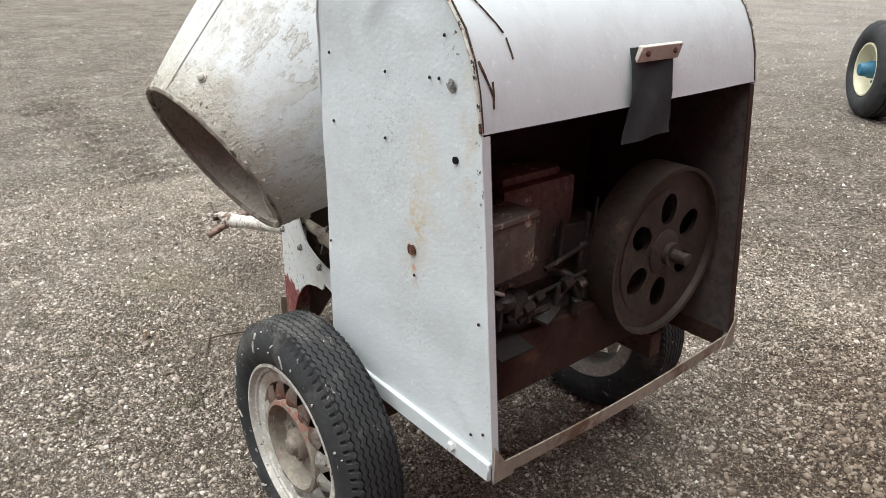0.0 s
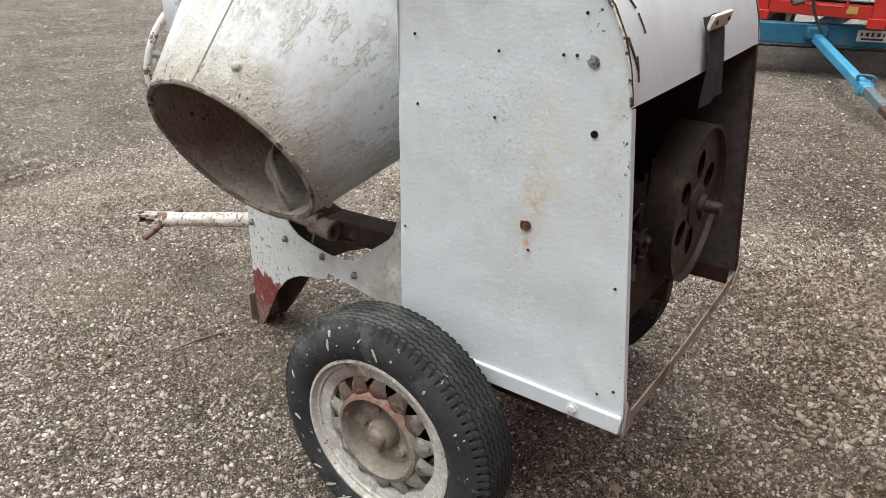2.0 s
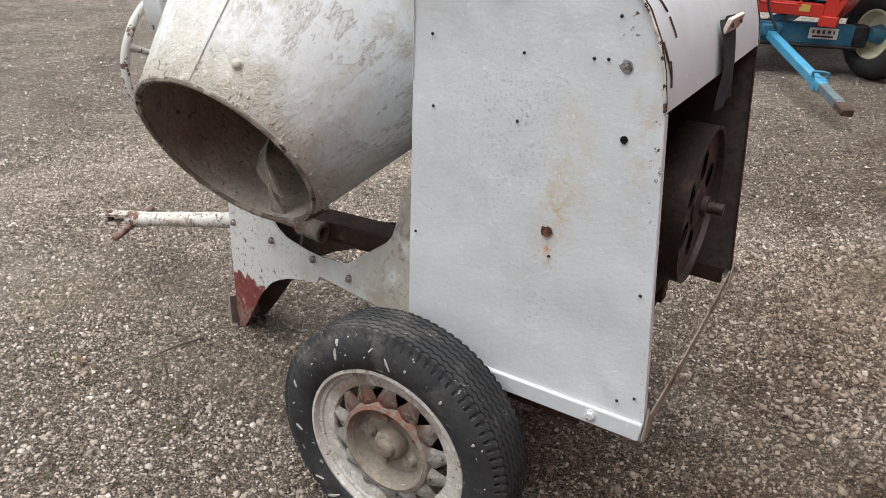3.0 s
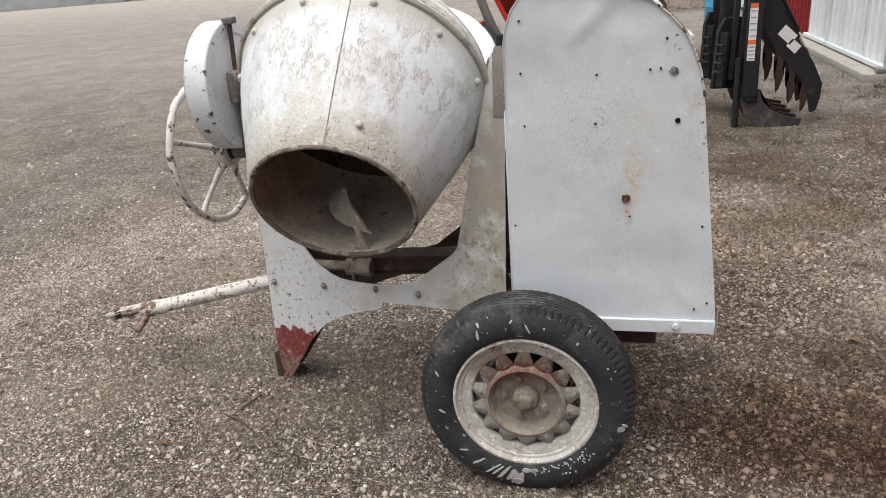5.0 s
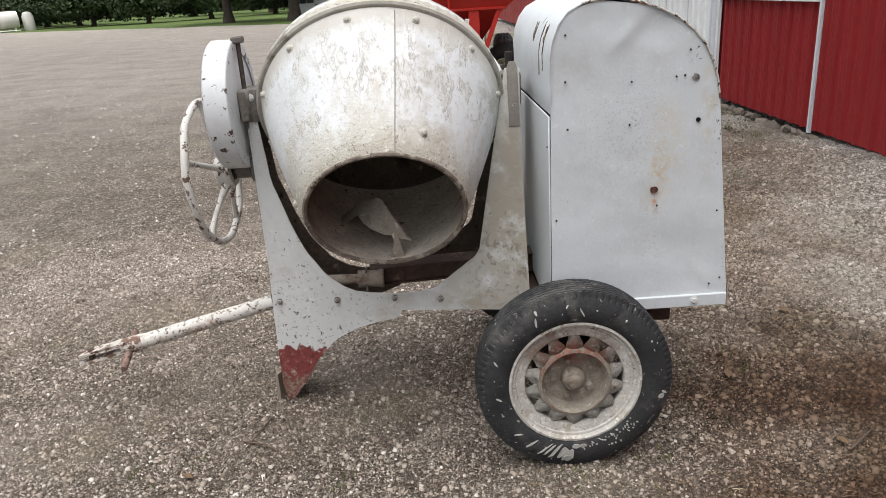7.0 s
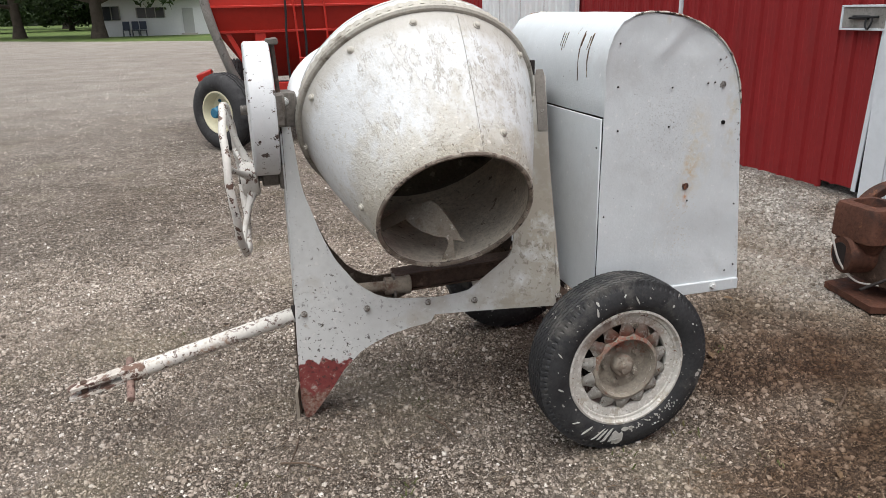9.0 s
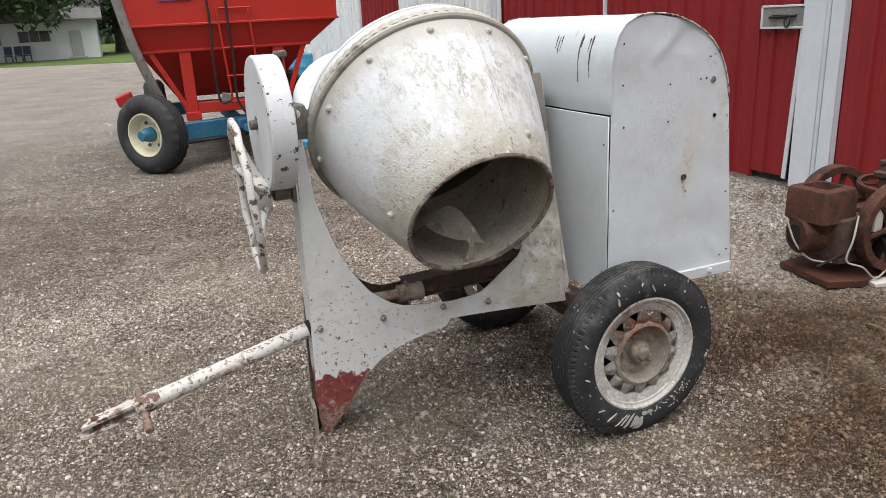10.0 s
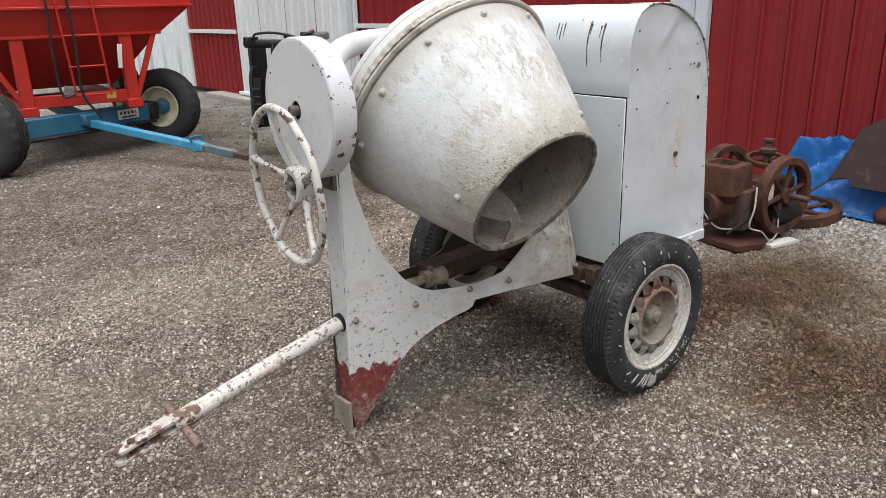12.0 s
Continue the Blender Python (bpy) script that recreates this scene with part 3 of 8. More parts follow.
def thing(name, base, label, category, group="", kind=""):
    ob = new(name)
    ob.location = base
    ob.empty_display_size = 0.1
    OFFSET[ob.name] = Vector(base)
    return tagged(ob, label, category, group, kind)


def finish(bm, smooth=40):
    bmesh.ops.recalc_face_normals(bm, faces=bm.faces)
    for f in bm.faces:
        f.smooth = True
    for e in bm.edges:
        if len(e.link_faces) == 2 and e.calc_face_angle(0) > radians(smooth):
            e.smooth = False


def part(name, bm, material, parent=None, label="", smooth=40):
    """Link bm (in world metres) as one mesh; under a thing or a part it is kept in that thing's own frame."""
    off = OFFSET.get(parent.name) if parent else None
    if off is not None:
        bmesh.ops.translate(bm, verts=bm.verts, vec=-off)
    finish(bm, smooth)
    me = bpy.data.meshes.new(name)
    bm.to_mesh(me)
    bm.free()
    me.materials.append(material)
    ob = new(name, me)
    if parent:
        ob.parent = parent
        OFFSET[ob.name] = off
    return tagged(ob, label)


def single(name, bm, material, base, label, category, group="", kind="", smooth=40):
    """A thing of one mesh, with its origin at its base."""
    bmesh.ops.translate(bm, verts=bm.verts, vec=-Vector(base))
    ob = part(name, bm, material, None, label, smooth)
    ob.location = base
    OFFSET[ob.name] = Vector(base)
    return tagged(ob, label, category, group, kind)


def box(size, at=(0, 0, 0), rot=(0, 0, 0), bevel=0.004, bm=None, seg=1):
    b = bmesh.new()
    bmesh.ops.create_cube(b, size=1)
    bmesh.ops.scale(b, vec=size, verts=b.verts)
    if bevel:
        bmesh.ops.bevel(b, geom=b.edges[:], offset=min(bevel, min(size) * 0.45), segments=seg, affect="EDGES", profile=0.6)
    b.transform(pose(*at, *rot))
    return b if bm is None else merge(bm, b)


def merge(bm, b, m=None):
    if m is not None:
        b.transform(m)
    me = bpy.data.meshes.new("tmp")
    b.to_mesh(me)
    b.free()
    bm.from_mesh(me)
    bpy.data.meshes.remove(me)
    return bm


def aim(a, b):
    """A pose at a whose z runs to b."""
    d = Vector(b) - Vector(a)
    return Matrix.Translation(a) @ d.to_track_quat("Z", "Y").to_matrix().to_4x4()


def rod(a, b, r, r2=None, seg=14, bevel=0.0, bm=None):
    d = (Vector(b) - Vector(a)).length
    r2 = r if r2 is None else r2
    k = bevel
    prof = [(0, 0), (r - k, 0), (r, k), (r2, d - k), (r2 - k, d), (0, d)] if k else [(0, 0), (r, 0), (r2, d), (0, d)]
    x = lathe(prof, seg)
    x.transform(aim(a, b))
    return x if bm is None else merge(bm, x)


def lathe(prof, seg=48, shift=None, close=False):
    """Revolve (radius, height) about z. shift(i, j) gives (dr, dh) for segment i and profile point j."""
    bm = bmesh.new()
    rings = []
    for j, (r, h) in enumerate(prof):
        if r < 1e-6:
            rings.append([bm.verts.new((0, 0, h))])
            continue
        ring = []
        for i in range(seg):
            a = 2 * math.pi * i / seg
            dr, dh = shift(i, j) if shift else (0, 0)
            ring.append(bm.verts.new(((r + dr) * math.cos(a), (r + dr) * math.sin(a), h + dh)))
        rings.append(ring)
    pairs = list(zip(rings, rings[1:])) + ([(rings[-1], rings[0])] if close else [])
    for a, b in pairs:
        for i in range(seg):
            q = (i + 1) % seg
            if len(a) == 1 and len(b) == 1:
                continue
            if len(a) == 1:
                bm.faces.new((a[0], b[i], b[q]))
            elif len(b) == 1:
                bm.faces.new((a[i], a[q], b[0]))
            else:
                bm.faces.new((a[i], a[q], b[q], b[i]))
    return bm


def tube(points, r, seg=12, closed=False, bm=None):
    """A round tube along points; r may be a list."""
    bm = bm or bmesh.new()
    pts = [Vector(p) for p in points]
    n = len(pts)
    rs = r if isinstance(r, (list, tuple)) else [r] * n
    rings, up = [], None
    for k, p in enumerate(pts):
        a = pts[(k - 1) % n] if closed or k else p
        b = pts[(k + 1) % n] if closed or k < n - 1 else p
        d = (b - a).normalized()
        if up is None:
            up = d.orthogonal().normalized()
        up = (up - d * up.dot(d)).normalized()
        side = d.cross(up)
        rings.append([bm.verts.new(p + rs[k] * (math.cos(t) * up + math.sin(t) * side)) for t in (2 * math.pi * i / seg for i in range(seg))])
    for k in range(n if closed else n - 1):
        a, b = rings[k], rings[(k + 1) % n]
        o = 0
        if closed and k == n - 1:
            o = min(range(seg), key=lambda s: (a[0].co - b[s].co).length)
        for i in range(seg):
            bm.faces.new((a[i], a[(i + 1) % seg], b[(i + 1 + o) % seg], b[(i + o) % seg]))
    if not closed:
        bm.faces.new(rings[0][::-1])
        bm.faces.new(rings[-1])
    return bm


def curve_pts(ctrl, n=8):
    """Catmull-Rom through ctrl."""
    c = [Vector(p) for p in ctrl]
    c = [2 * c[0] - c[1]] + c + [2 * c[-1] - c[-2]]
    out = []
    for i in range(1, len(c) - 2):
        for k in range(n):
            t = k / n
            a, b, d, e = c[i - 1], c[i], c[i + 1], c[i + 2]
            out.append(0.5 * ((2 * b) + (d - a) * t + (2 * a - 5 * b + 4 * d - e) * t * t + (3 * b - a - 3 * d + e) * t ** 3))
    out.append(c[-2])
    return out


def slab(outline, place, thick, dirn):
    """A plate from a 2D outline: place(u, v) gives the 3D point, dirn the way of its thickness."""
    bm = bmesh.new()
    dv = Vector(dirn).normalized() * thick
    a = [bm.verts.new(Vector(place(u, v))) for u, v in outline]
    b = [bm.verts.new(x.co + dv) for x in a]
    n = len(a)
    for i in range(n):
        bm.faces.new((a[i], a[(i + 1) % n], b[(i + 1) % n], b[i]))
    f1 = bm.faces.new(a)
    f2 = bm.faces.new(b[::-1])
    bmesh.ops.triangulate(bm, faces=[f1, f2])
    return bm


def thicken(bm, vec):
    """Give a sheet a thickness by drawing all its faces out along vec."""
    got = bmesh.ops.extrude_face_region(bm, geom=bm.faces[:])
    bmesh.ops.translate(bm, verts=[g for g in got["geom"] if isinstance(g, bmesh.types.BMVert)], vec=vec)
    return bm


def hexbolt(r=0.012, h=0.009):
    bm = lathe([(0, -0.004), (r * 1.5, -0.004), (r * 1.5, 0.001), (r * 1.1, 0.002)], 12)
    b2 = lathe([(r * 1.1, 0), (r * 1.1, h * 0.8), (r * 0.9, h), (0, h)], 6)
    return merge(bm, b2)


def shared(name, me, parent, m, label=""):
    """A piece on shared mesh data, at the pose m in its parent's frame."""
    ob = new(name, me)
    ob.parent = parent
    ob.matrix_local = m
    OFFSET[ob.name] = OFFSET.get(parent.name)
    return tagged(ob, label)


def mesh_of(name, bm, material, smooth=40):
    finish(bm, smooth)
    me = bpy.data.meshes.new(name)
    bm.to_mesh(me)
    bm.free()
    me.materials.append(material)
    return me


def bolt_at(parent, p, normal, me, name="bolt"):
    off = OFFSET.get(parent.name) or Vector()
    m = Matrix.Translation(Vector(p) - off) @ Vector(normal).to_track_quat("Z", "Y").to_matrix().to_4x4()
    return shared(name, me, parent, m)


M_BOLT = mk("painted_bolt_head", (0.40, 0.385, 0.36), 0.2, 30.0, 0.65, 0.0, 0.3, 90.0, [((0.10, 0.075, 0.06), 60.0, 0.52, 0.08)])
BOLT = mesh_of("bolt", hexbolt(0.010, 0.009), M_PLATE)
BOLT_BIG = mesh_of("bolt", hexbolt(0.0085, 0.011), M_BOLT)
RIVET = mesh_of("rivet", lathe([(0.0036, 0), (0.0032, 0.0015), (0.002, 0.003), (0, 0.0035)], 7), M_BLACKIN)
RIVET_BIG = mesh_of("rivet", lathe([(0.0075, 0), (0.0066, 0.002), (0.004, 0.004), (0, 0.0045)], 9), M_RUST2)

# ---- ground ----
def ground_height(x, y):
    """Nearly level yard with shallow ruts, banked up a little against the barn."""
    bank = 0.10 * max(0.0, min(1.0, (x - 2.3) / 0.9)) * max(0.0, min(1.0, (5.2 - y) / 2.0))
    rut = -0.022 * math.exp(-((y + 0.47 - 0.10 * (x + 2.0)) / 0.07) ** 2) * max(0.0, min(1.0, (-1.62 - x) / 0.2))
    tread = 0.034 * math.sin(x * 27.0 + 3.0 * y) * math.exp(-((y - 0.66) / 0.25) ** 2) if -6.6 < x < -3.4 else 0.0
    return bank + rut + tread + 0.006 * noise.noise(Vector((x * 0.9, y * 0.9, 0.0))) + 0.007 * noise.noise(Vector((x * 4, y * 4, 2.0)))


def build_ground():
    bm = bmesh.new()
    xs = [-400, -150, -60, -30, -15, -10, -8] + [-7.0 + 0.05 * i for i in range(211)] + [3.6, 4, 6, 10, 20, 50, 150, 400]
    ys = [-400, -100, -30, -12, -6, -4] + [-3 + 0.07 * i for i in range(158)] + [9, 11, 14, 18, 25, 35, 50, 80, 150, 400]
    grid = []
    for y in ys:
        grid.append([bm.verts.new((x, y, ground_height(x, y) if -8 < x < 5 and -5 < y < 11 else 0)) for x in xs])
    for j in range(len(ys) - 1):
        for i in range(len(xs) - 1):
            bm.faces.new((grid[j][i], grid[j][i + 1], grid[j + 1][i + 1], grid[j + 1][i]))
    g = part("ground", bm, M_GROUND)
    tagged(g, "packed brown and grey gravel farmyard", "ground", kind="structure")


build_ground()


def build_lawn():
    """A low sheet of grass beyond the yard, with an uneven edge."""
    bm = bmesh.new()
    edge = []
    for k in range(81):
        x = -160 + k * 4.0
        y = 46 + (-x - 3) * 0.86 if x < -3 else 44 + 0.1 * x
        y += 1.2 * noise.noise(Vector((x * 0.15, 0, 5)))
        edge.append((x, y))
    lo = [bm.verts.new((x, y, 0.0)) for x, y in edge]
    up = [bm.verts.new((x, y + 0.5, 0.06)) for x, y in edge]
    top = [bm.verts.new((x, max(y + 10, 395), 0.1)) for x, y in edge]
    for i in range(80):
        bm.faces.new((lo[i], lo[i + 1], up[i + 1], up[i]))
        bm.faces.new((up[i], up[i + 1], top[i + 1], top[i]))
    tagged(part("lawn", bm, M_GRASSFAR), "mown green lawn beyond the gravel yard", "lawn", kind="structure")


build_lawn()

# ---- the concrete mixer ----
YC = 0.455            # centre line
AXZ = 1.222           # height of the tilting axis
M_POST = mk("bare_post_steel", (0.21, 0.19, 0.17), 0.15, 9.0, 0.7, 0.1, 0.5, 60.0, [((0.12, 0.10, 0.085), 10.0, 0.55, 0.1), ((0.5, 0.5, 0.48), 8.0, 0.62, 0.06)])
M_ENGLOW = mk("greasy_engine_fittings", (0.035, 0.029, 0.027), 0.3, 12.0, 0.5, 0.3, 0.4, 80.0, [((0.14, 0.115, 0.095), 30.0, 0.60, 0.05)])
M_DECK = mk("dark_rusted_deck", (0.050, 0.026, 0.020), 0.3, 7.0, 0.8, 0.0, 0.4, 70.0, [((0.10, 0.05, 0.035), 8.0, 0.58, 0.10), (DARK, 20.0, 0.58, 0.05)], spec=0.25)
mixer = thing("concrete_mixer", (-0.5, YC, 0.0), "old towable concrete mixer in chipped silver paint on the gravel", "concrete mixer")

# engine housing: side profile in x, z
ARCH = [(-0.038, 1.355), (-0.030, 1.405), (-0.012, 1.452), (0.018, 1.490), (0.060, 1.511), (0.110, 1.519), (0.170, 1.517), (0.235, 1.505),
        (0.300, 1.482), (0.355, 1.453), (0.402, 1.415), (0.440, 1.371), (0.466, 1.322), (0.483, 1.270), (0.492, 1.222)]
FRONT_X, HOUSE_W, ZB = -0.036, 0.905, 0.542


def rear_x(z):
    return 0.497 + (1.2 - z) * 0.1


def side_panel(name, y, outward):
    """A sheet-steel side with a folded, slightly crumpled rim, built as a fine grid so that it can carry dents."""
    bm = bmesh.new()
    nu, nv = 34, 60

    def span(z):
        if z <= 1.222:
            return FRONT_X, rear_x(z)
        if z <= 1.355:
            lo = FRONT_X
        else:
            lo = None
        left = [p for p in ARCH[:6]]
        right = [p for p in ARCH[5:]]

        def interp(seq):
            for a, b in zip(seq, seq[1:]):
                if min(a[1], b[1]) <= z <= max(a[1], b[1]):
                    t = (z - a[1]) / ((b[1] - a[1]) or 1)
                    return a[0] + t * (b[0] - a[0])
            return seq[0][0]
        return (lo if lo is not None else interp(left)), interp(right)

    rows = []
    for j in range(nv + 1):
        t = j / nv
        z = ZB + (1.5185 - ZB) * (t if t < 0.8 else 0.8 + (t - 0.8))
        a, b = span(z)
        rows.append([(a + (b - a) * i / nu, z) for i in range(nu + 1)])
    vs = []
    for r in rows:
        line = []
        for x, z in r:
            d = 0.0035 * noise.noise(Vector((x * 5, z * 5, y))) + 0.0015 * noise.noise(Vector((x * 16, z * 16, y + 3)))
            d += 0.005 * math.exp(-((x - 0.20 - 0.9 * (z - 1.42)) ** 2 / 0.0006 + (z - 1.42) ** 2 / 0.004)) - 0.004 * math.exp(-((x - 0.10) ** 2 / 0.002 + (z - 1.46) ** 2 / 0.0009))
            d += 0.003 * math.exp(-((x - 0.47 + 0.7 * (z - 0.62)) ** 2 / 0.0005 + (z - 0.62) ** 2 / 0.004)) - 0.0025 * math.exp(-((x - 0.32) ** 2 / 0.02 + (z - 0.72) ** 2 / 0.003))
            d -= 0.010 * math.exp(-((x - 0.29) ** 2 + (z - 1.44) ** 2) / 0.0035) + 0.006 * math.exp(-((x - 0.44) ** 2 / 0.004 + (z - 0.66) ** 2 / 0.01))
            line.append(bm.verts.new((x, y + outward * d, z)))
        vs.append(line)
    for j in range(nv):
        for i in range(nu):
            bm.faces.new((vs[j][i], vs[j][i + 1], vs[j + 1][i + 1], vs[j + 1][i]))
    bmesh.ops.recalc_face_normals(bm, faces=bm.faces)
    thicken(bm, (0, -outward * 0.003, 0))
    return part(name, bm, M_PANEL if outward < 0 else M_HOOD, mixer)


near_side = side_panel("side_panel", 0.0, -1)
far_side = side_panel("side_panel", HOUSE_W, 1)


def hood_sheet():
    """The rolled top: from the front face over the arch to the top of the engine opening."""
    prof = [(FRONT_X, 1.186)] + [(FRONT_X, 1.25), (FRONT_X, 1.31)] + ARCH + [(0.495, 1.203)]
    bm = bmesh.new()
    ny = 30
    rings = []
    for k, (x, z) in enumerate(prof):
        row = []
        for j in range(ny + 1):
            y = -0.004 + (HOUSE_W + 0.008) * j / ny
            d = 0.003 * noise.noise(Vector((x * 4, y * 4, z * 4)))
            row.append(bm.verts.new((x + (0.002 + d) * (x - 0.2), y, z + 0.003 + d)))
        rings.append(row)
    for a, b in zip(rings, rings[1:]):
        for j in range(ny):
            bm.faces.new((a[j], a[j + 1], b[j + 1], b[j]))
    thicken(bm, (0.0015, 0, -0.003))
    hood = part("hood", bm, M_HOOD, mixer, smooth=60)
    # curled rim where hood and side meet
    for y in (-0.003, HOUSE_W + 0.003):
        pts = [Vector((x + 0.004 * (x - 0.2), y + 0.0015 * noise.noise(Vector((x * 30, z * 30, y))), z + 0.003)) for x, z in prof[7:]]
        part("rim_bead", tube(pts, 0.0032, 6), M_RIMBEAD, hood, "rust-stained folded hood rim")
        inner = [q + Vector((0.0015, (0.006 if y < 0.1 else -0.006) + 0.0015 * noise.noise(q * 40), 0.0012)) for q in pts[6:]]
        part("rim_crack", tube(inner, [0.0022 * (0.5 + abs(noise.noise(q * 25))) for q in inner], 5), M_CRACK, hood, "dark rusty crack along the rim")
    return hood


M_RIMBEAD = mk("rusting_rim_paint", (0.52, 0.50, 0.45), 0.2, 9.0, 0.7, 0.0, 0.5, 60.0, [(RUST, 34.0, 0.55, 0.04), (DARK, 55.0, 0.555, 0.02), ((0.66, 0.64, 0.56), 40.0, 0.58, 0.03)])
M_CRACK = mk("dark_rust_crack", (0.055, 0.035, 0.025), 0.35, 40.0, 0.9, 0.0, 0.4, 90.0, [((0.20, 0.11, 0.06), 50.0, 0.56, 0.06), ((0.50, 0.48, 0.42), 60.0, 0.62, 0.03)])
hood = hood_sheet()


def rust_streaks():
    for y0, z0, z1, w in ((0.135, 1.455, 1.31, 0.009), (0.150, 1.445, 1.40, 0.006), (0.205, 1.46, 1.29, 0.010), (0.198, 1.452, 1.41, 0.008), (0.335, 1.455, 1.40, 0.008), (0.352, 1.45, 1.39, 0.009), (0.370, 1.455, 1.405, 0.007), (0.255, 1.47, 1.45, 0.005)):
        pts = []
        for k in range(9):
            z = z0 + (z1 - z0) * k / 8
            x = FRONT_X
            for a, b in zip(ARCH, ARCH[1:6]):
                if a[1] <= z <= b[1]:
                    x = a[0] + (b[0] - a[0]) * (z - a[1]) / (b[1] - a[1])
            pts.append((x - 0.0035, z, w * (1 - 0.8 * k / 8) * (0.7 + 0.5 * noise.noise(Vector((y0 * 90, z * 70, 0))))))
        bm = bmesh.new()
        rows = [[bm.verts.new((x, y0 - ww / 2, z)), bm.verts.new((x - 0.0006, y0, z)), bm.verts.new((x, y0 + ww / 2, z))] for x, z, ww in pts]
        for a, b in zip(rows, rows[1:]):
            for i in range(2):
                bm.faces.new((a[i], a[i + 1], b[i + 1], b[i]))
        part("rust_streak", thicken(bm, (0.002, 0, 0)), M_STREAK, hood, "rust bleeding down the paint")


M_STREAK = mk("rust_bleed", (0.11, 0.062, 0.038), 0.3, 40.0, 0.8, 0.0, 0.3, 90.0, [((0.035, 0.022, 0.018), 60.0, 0.50, 0.1), ((0.46, 0.40, 0.30), 34.0, 0.56, 0.06)])
rust_streaks()


def hood_scratch(points, width, material, label):
    """A thin rusty scratch over the back of the hood; points give y and the height on the arch."""
    bm = bmesh.new()
    rows = []
    for k, (y, z) in enumerate(points):
        x = 0.495
        for a, b in zip(ARCH[5:], ARCH[6:]):
            if b[1] <= z <= a[1]:
                x = a[0] + (b[0] - a[0]) * (z - a[1]) / (b[1] - a[1])
        w = width * (0.6 + 0.8 * abs(noise.noise(Vector((k * 1.7, y * 40, 2)))))
        rows.append([bm.verts.new((x + 0.0045, y - w / 2, z + 0.004)), bm.verts.new((x + 0.0055, y, z + 0.005)), bm.verts.new((x + 0.0045, y + w / 2, z + 0.004))])
    for a, b in zip(rows, rows[1:]):
        for i in range(2):
            bm.faces.new((a[i], a[i + 1], b[i + 1], b[i]))
    part("scratch", thicken(bm, (-0.002, 0, -0.001)), material, hood, label)


hood_scratch([(0.040 + 0.045 * t, 1.435 - 0.075 * t) for t in (0, 0.2, 0.4, 0.6, 0.8, 1.0)], 0.0024, M_CRACK, "dark rusty scratch")
hood_scratch([(0.088 + 0.003 * t, 1.352 - 0.035 * t) for t in (0, 0.35, 0.7, 1.0)], 0.0028, M_STREAK, "rust bleeding from the scratch")
hood_scratch([(0.010 + 0.022 * t, 1.320 - 0.060 * t) for t in (0, 0.2, 0.4, 0.6, 0.8, 1.0)], 0.0045, M_CRACK, "flaked dark chip")
hood_scratch([(0.034 - 0.004 * t, 1.285 - 0.045 * t) for t in (0, 0.25, 0.5, 0.75, 1.0)], 0.003, M_CRACK, "flaked dark chip")


def front_face():
    """The fixed front face of the housing and its door, with the dark gap round it."""
    # inner panel painted black so that the door gap reads as shade
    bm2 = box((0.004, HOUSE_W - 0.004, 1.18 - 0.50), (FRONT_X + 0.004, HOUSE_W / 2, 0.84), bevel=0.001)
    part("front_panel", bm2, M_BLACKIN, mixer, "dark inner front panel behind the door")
    door = part("access_door", box((0.006, 0.566, 1.181 - 0.505), (FRONT_X - 0.003, 0.006 + 0.283, 0.843), bevel=0.002), M_HOOD, mixer)
    part("access_door", box((0.006, 0.322, 1.181 - 0.505), (FRONT_X - 0.003, 0.577 + 0.161, 0.843), bevel=0.002), M_HOOD, mixer)
    for z in (0.6, 1.08):
        bolt_at(door, (FRONT_X - 0.006, 0.03, z), (-1, 0, 0), RIVET, "rivet")
    return door


front_face()

# bottom skirts and rear strap
for y, s in ((-0.004, -1), (HOUSE_W + 0.004, 1)):
    sk = part("bottom_skirt", box((0.60, 0.012, 0.044), (0.262, y, 0.522), bevel=0.003), M_HOOD, mixer)
    bolt_at(sk, (0.45, y + s * 0.006, 0.524), (0, s, 0), BOLT)
M_STRAP = mk("rusty_painted_strap", (0.30, 0.26, 0.21), 0.2, 8.0, 0.8, 0.0, 0.5, 60.0, [((0.14, 0.085, 0.06), 9.0, 0.5, 0.12), (DARK, 20.0, 0.66, 0.04)])
strap_pts = [Vector((0.562, HOUSE_W * t, 0.518 - 0.018 * math.sin(math.pi * t))) for t in [i / 12 for i in range(13)]]
sb = bmesh.new()
sv = [[sb.verts.new(p + Vector((dx, 0, dz))) for dx, dz in ((-0.002, -0.016), (0.002, -0.016), (0.002, 0.016), (-0.002, 0.016))] for p in strap_pts]
for a, b in zip(sv, sv[1:]):
    for i in range(4):
        sb.faces.new((a[i], a[(i + 1) % 4], b[(i + 1) % 4], b[i]))
sb.faces.new(sv[0][::-1])
sb.faces.new(sv[-1])
part("rear_strap", sb, M_STRAP, mixer, "bent rusty steel strap")
# folded rear edges of the sides
for y, s in ((0.0, 1), (HOUSE_W, -1)):
    lo, hi = Vector((rear_x(0.535), y, 0.50)), Vector((rear_x(1.2) - 0.003, y, 1.199))
    bm = slab([(0, 0), (1, 0), (1, 1), (0, 1)], lambda u, v: lo.lerp(hi, v) + Vector((0.0, s * 0.018 * u, 0)), 0.004, (1, 0, 0))
    part("edge_flange", bm, M_HOOD if s > 0 else M_DECK, mixer)
    part("corner_gusset", slab([(0, 0), (0.06, 0), (0, 0.09)], lambda u, v: (0.566, y + s * u, 0.496 + v), 0.004, (1, 0, 0)), M_STRAP, mixer)
# added sheets: the bay's shade is put in as dark inner faces
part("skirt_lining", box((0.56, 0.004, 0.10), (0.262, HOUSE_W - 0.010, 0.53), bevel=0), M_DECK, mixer)
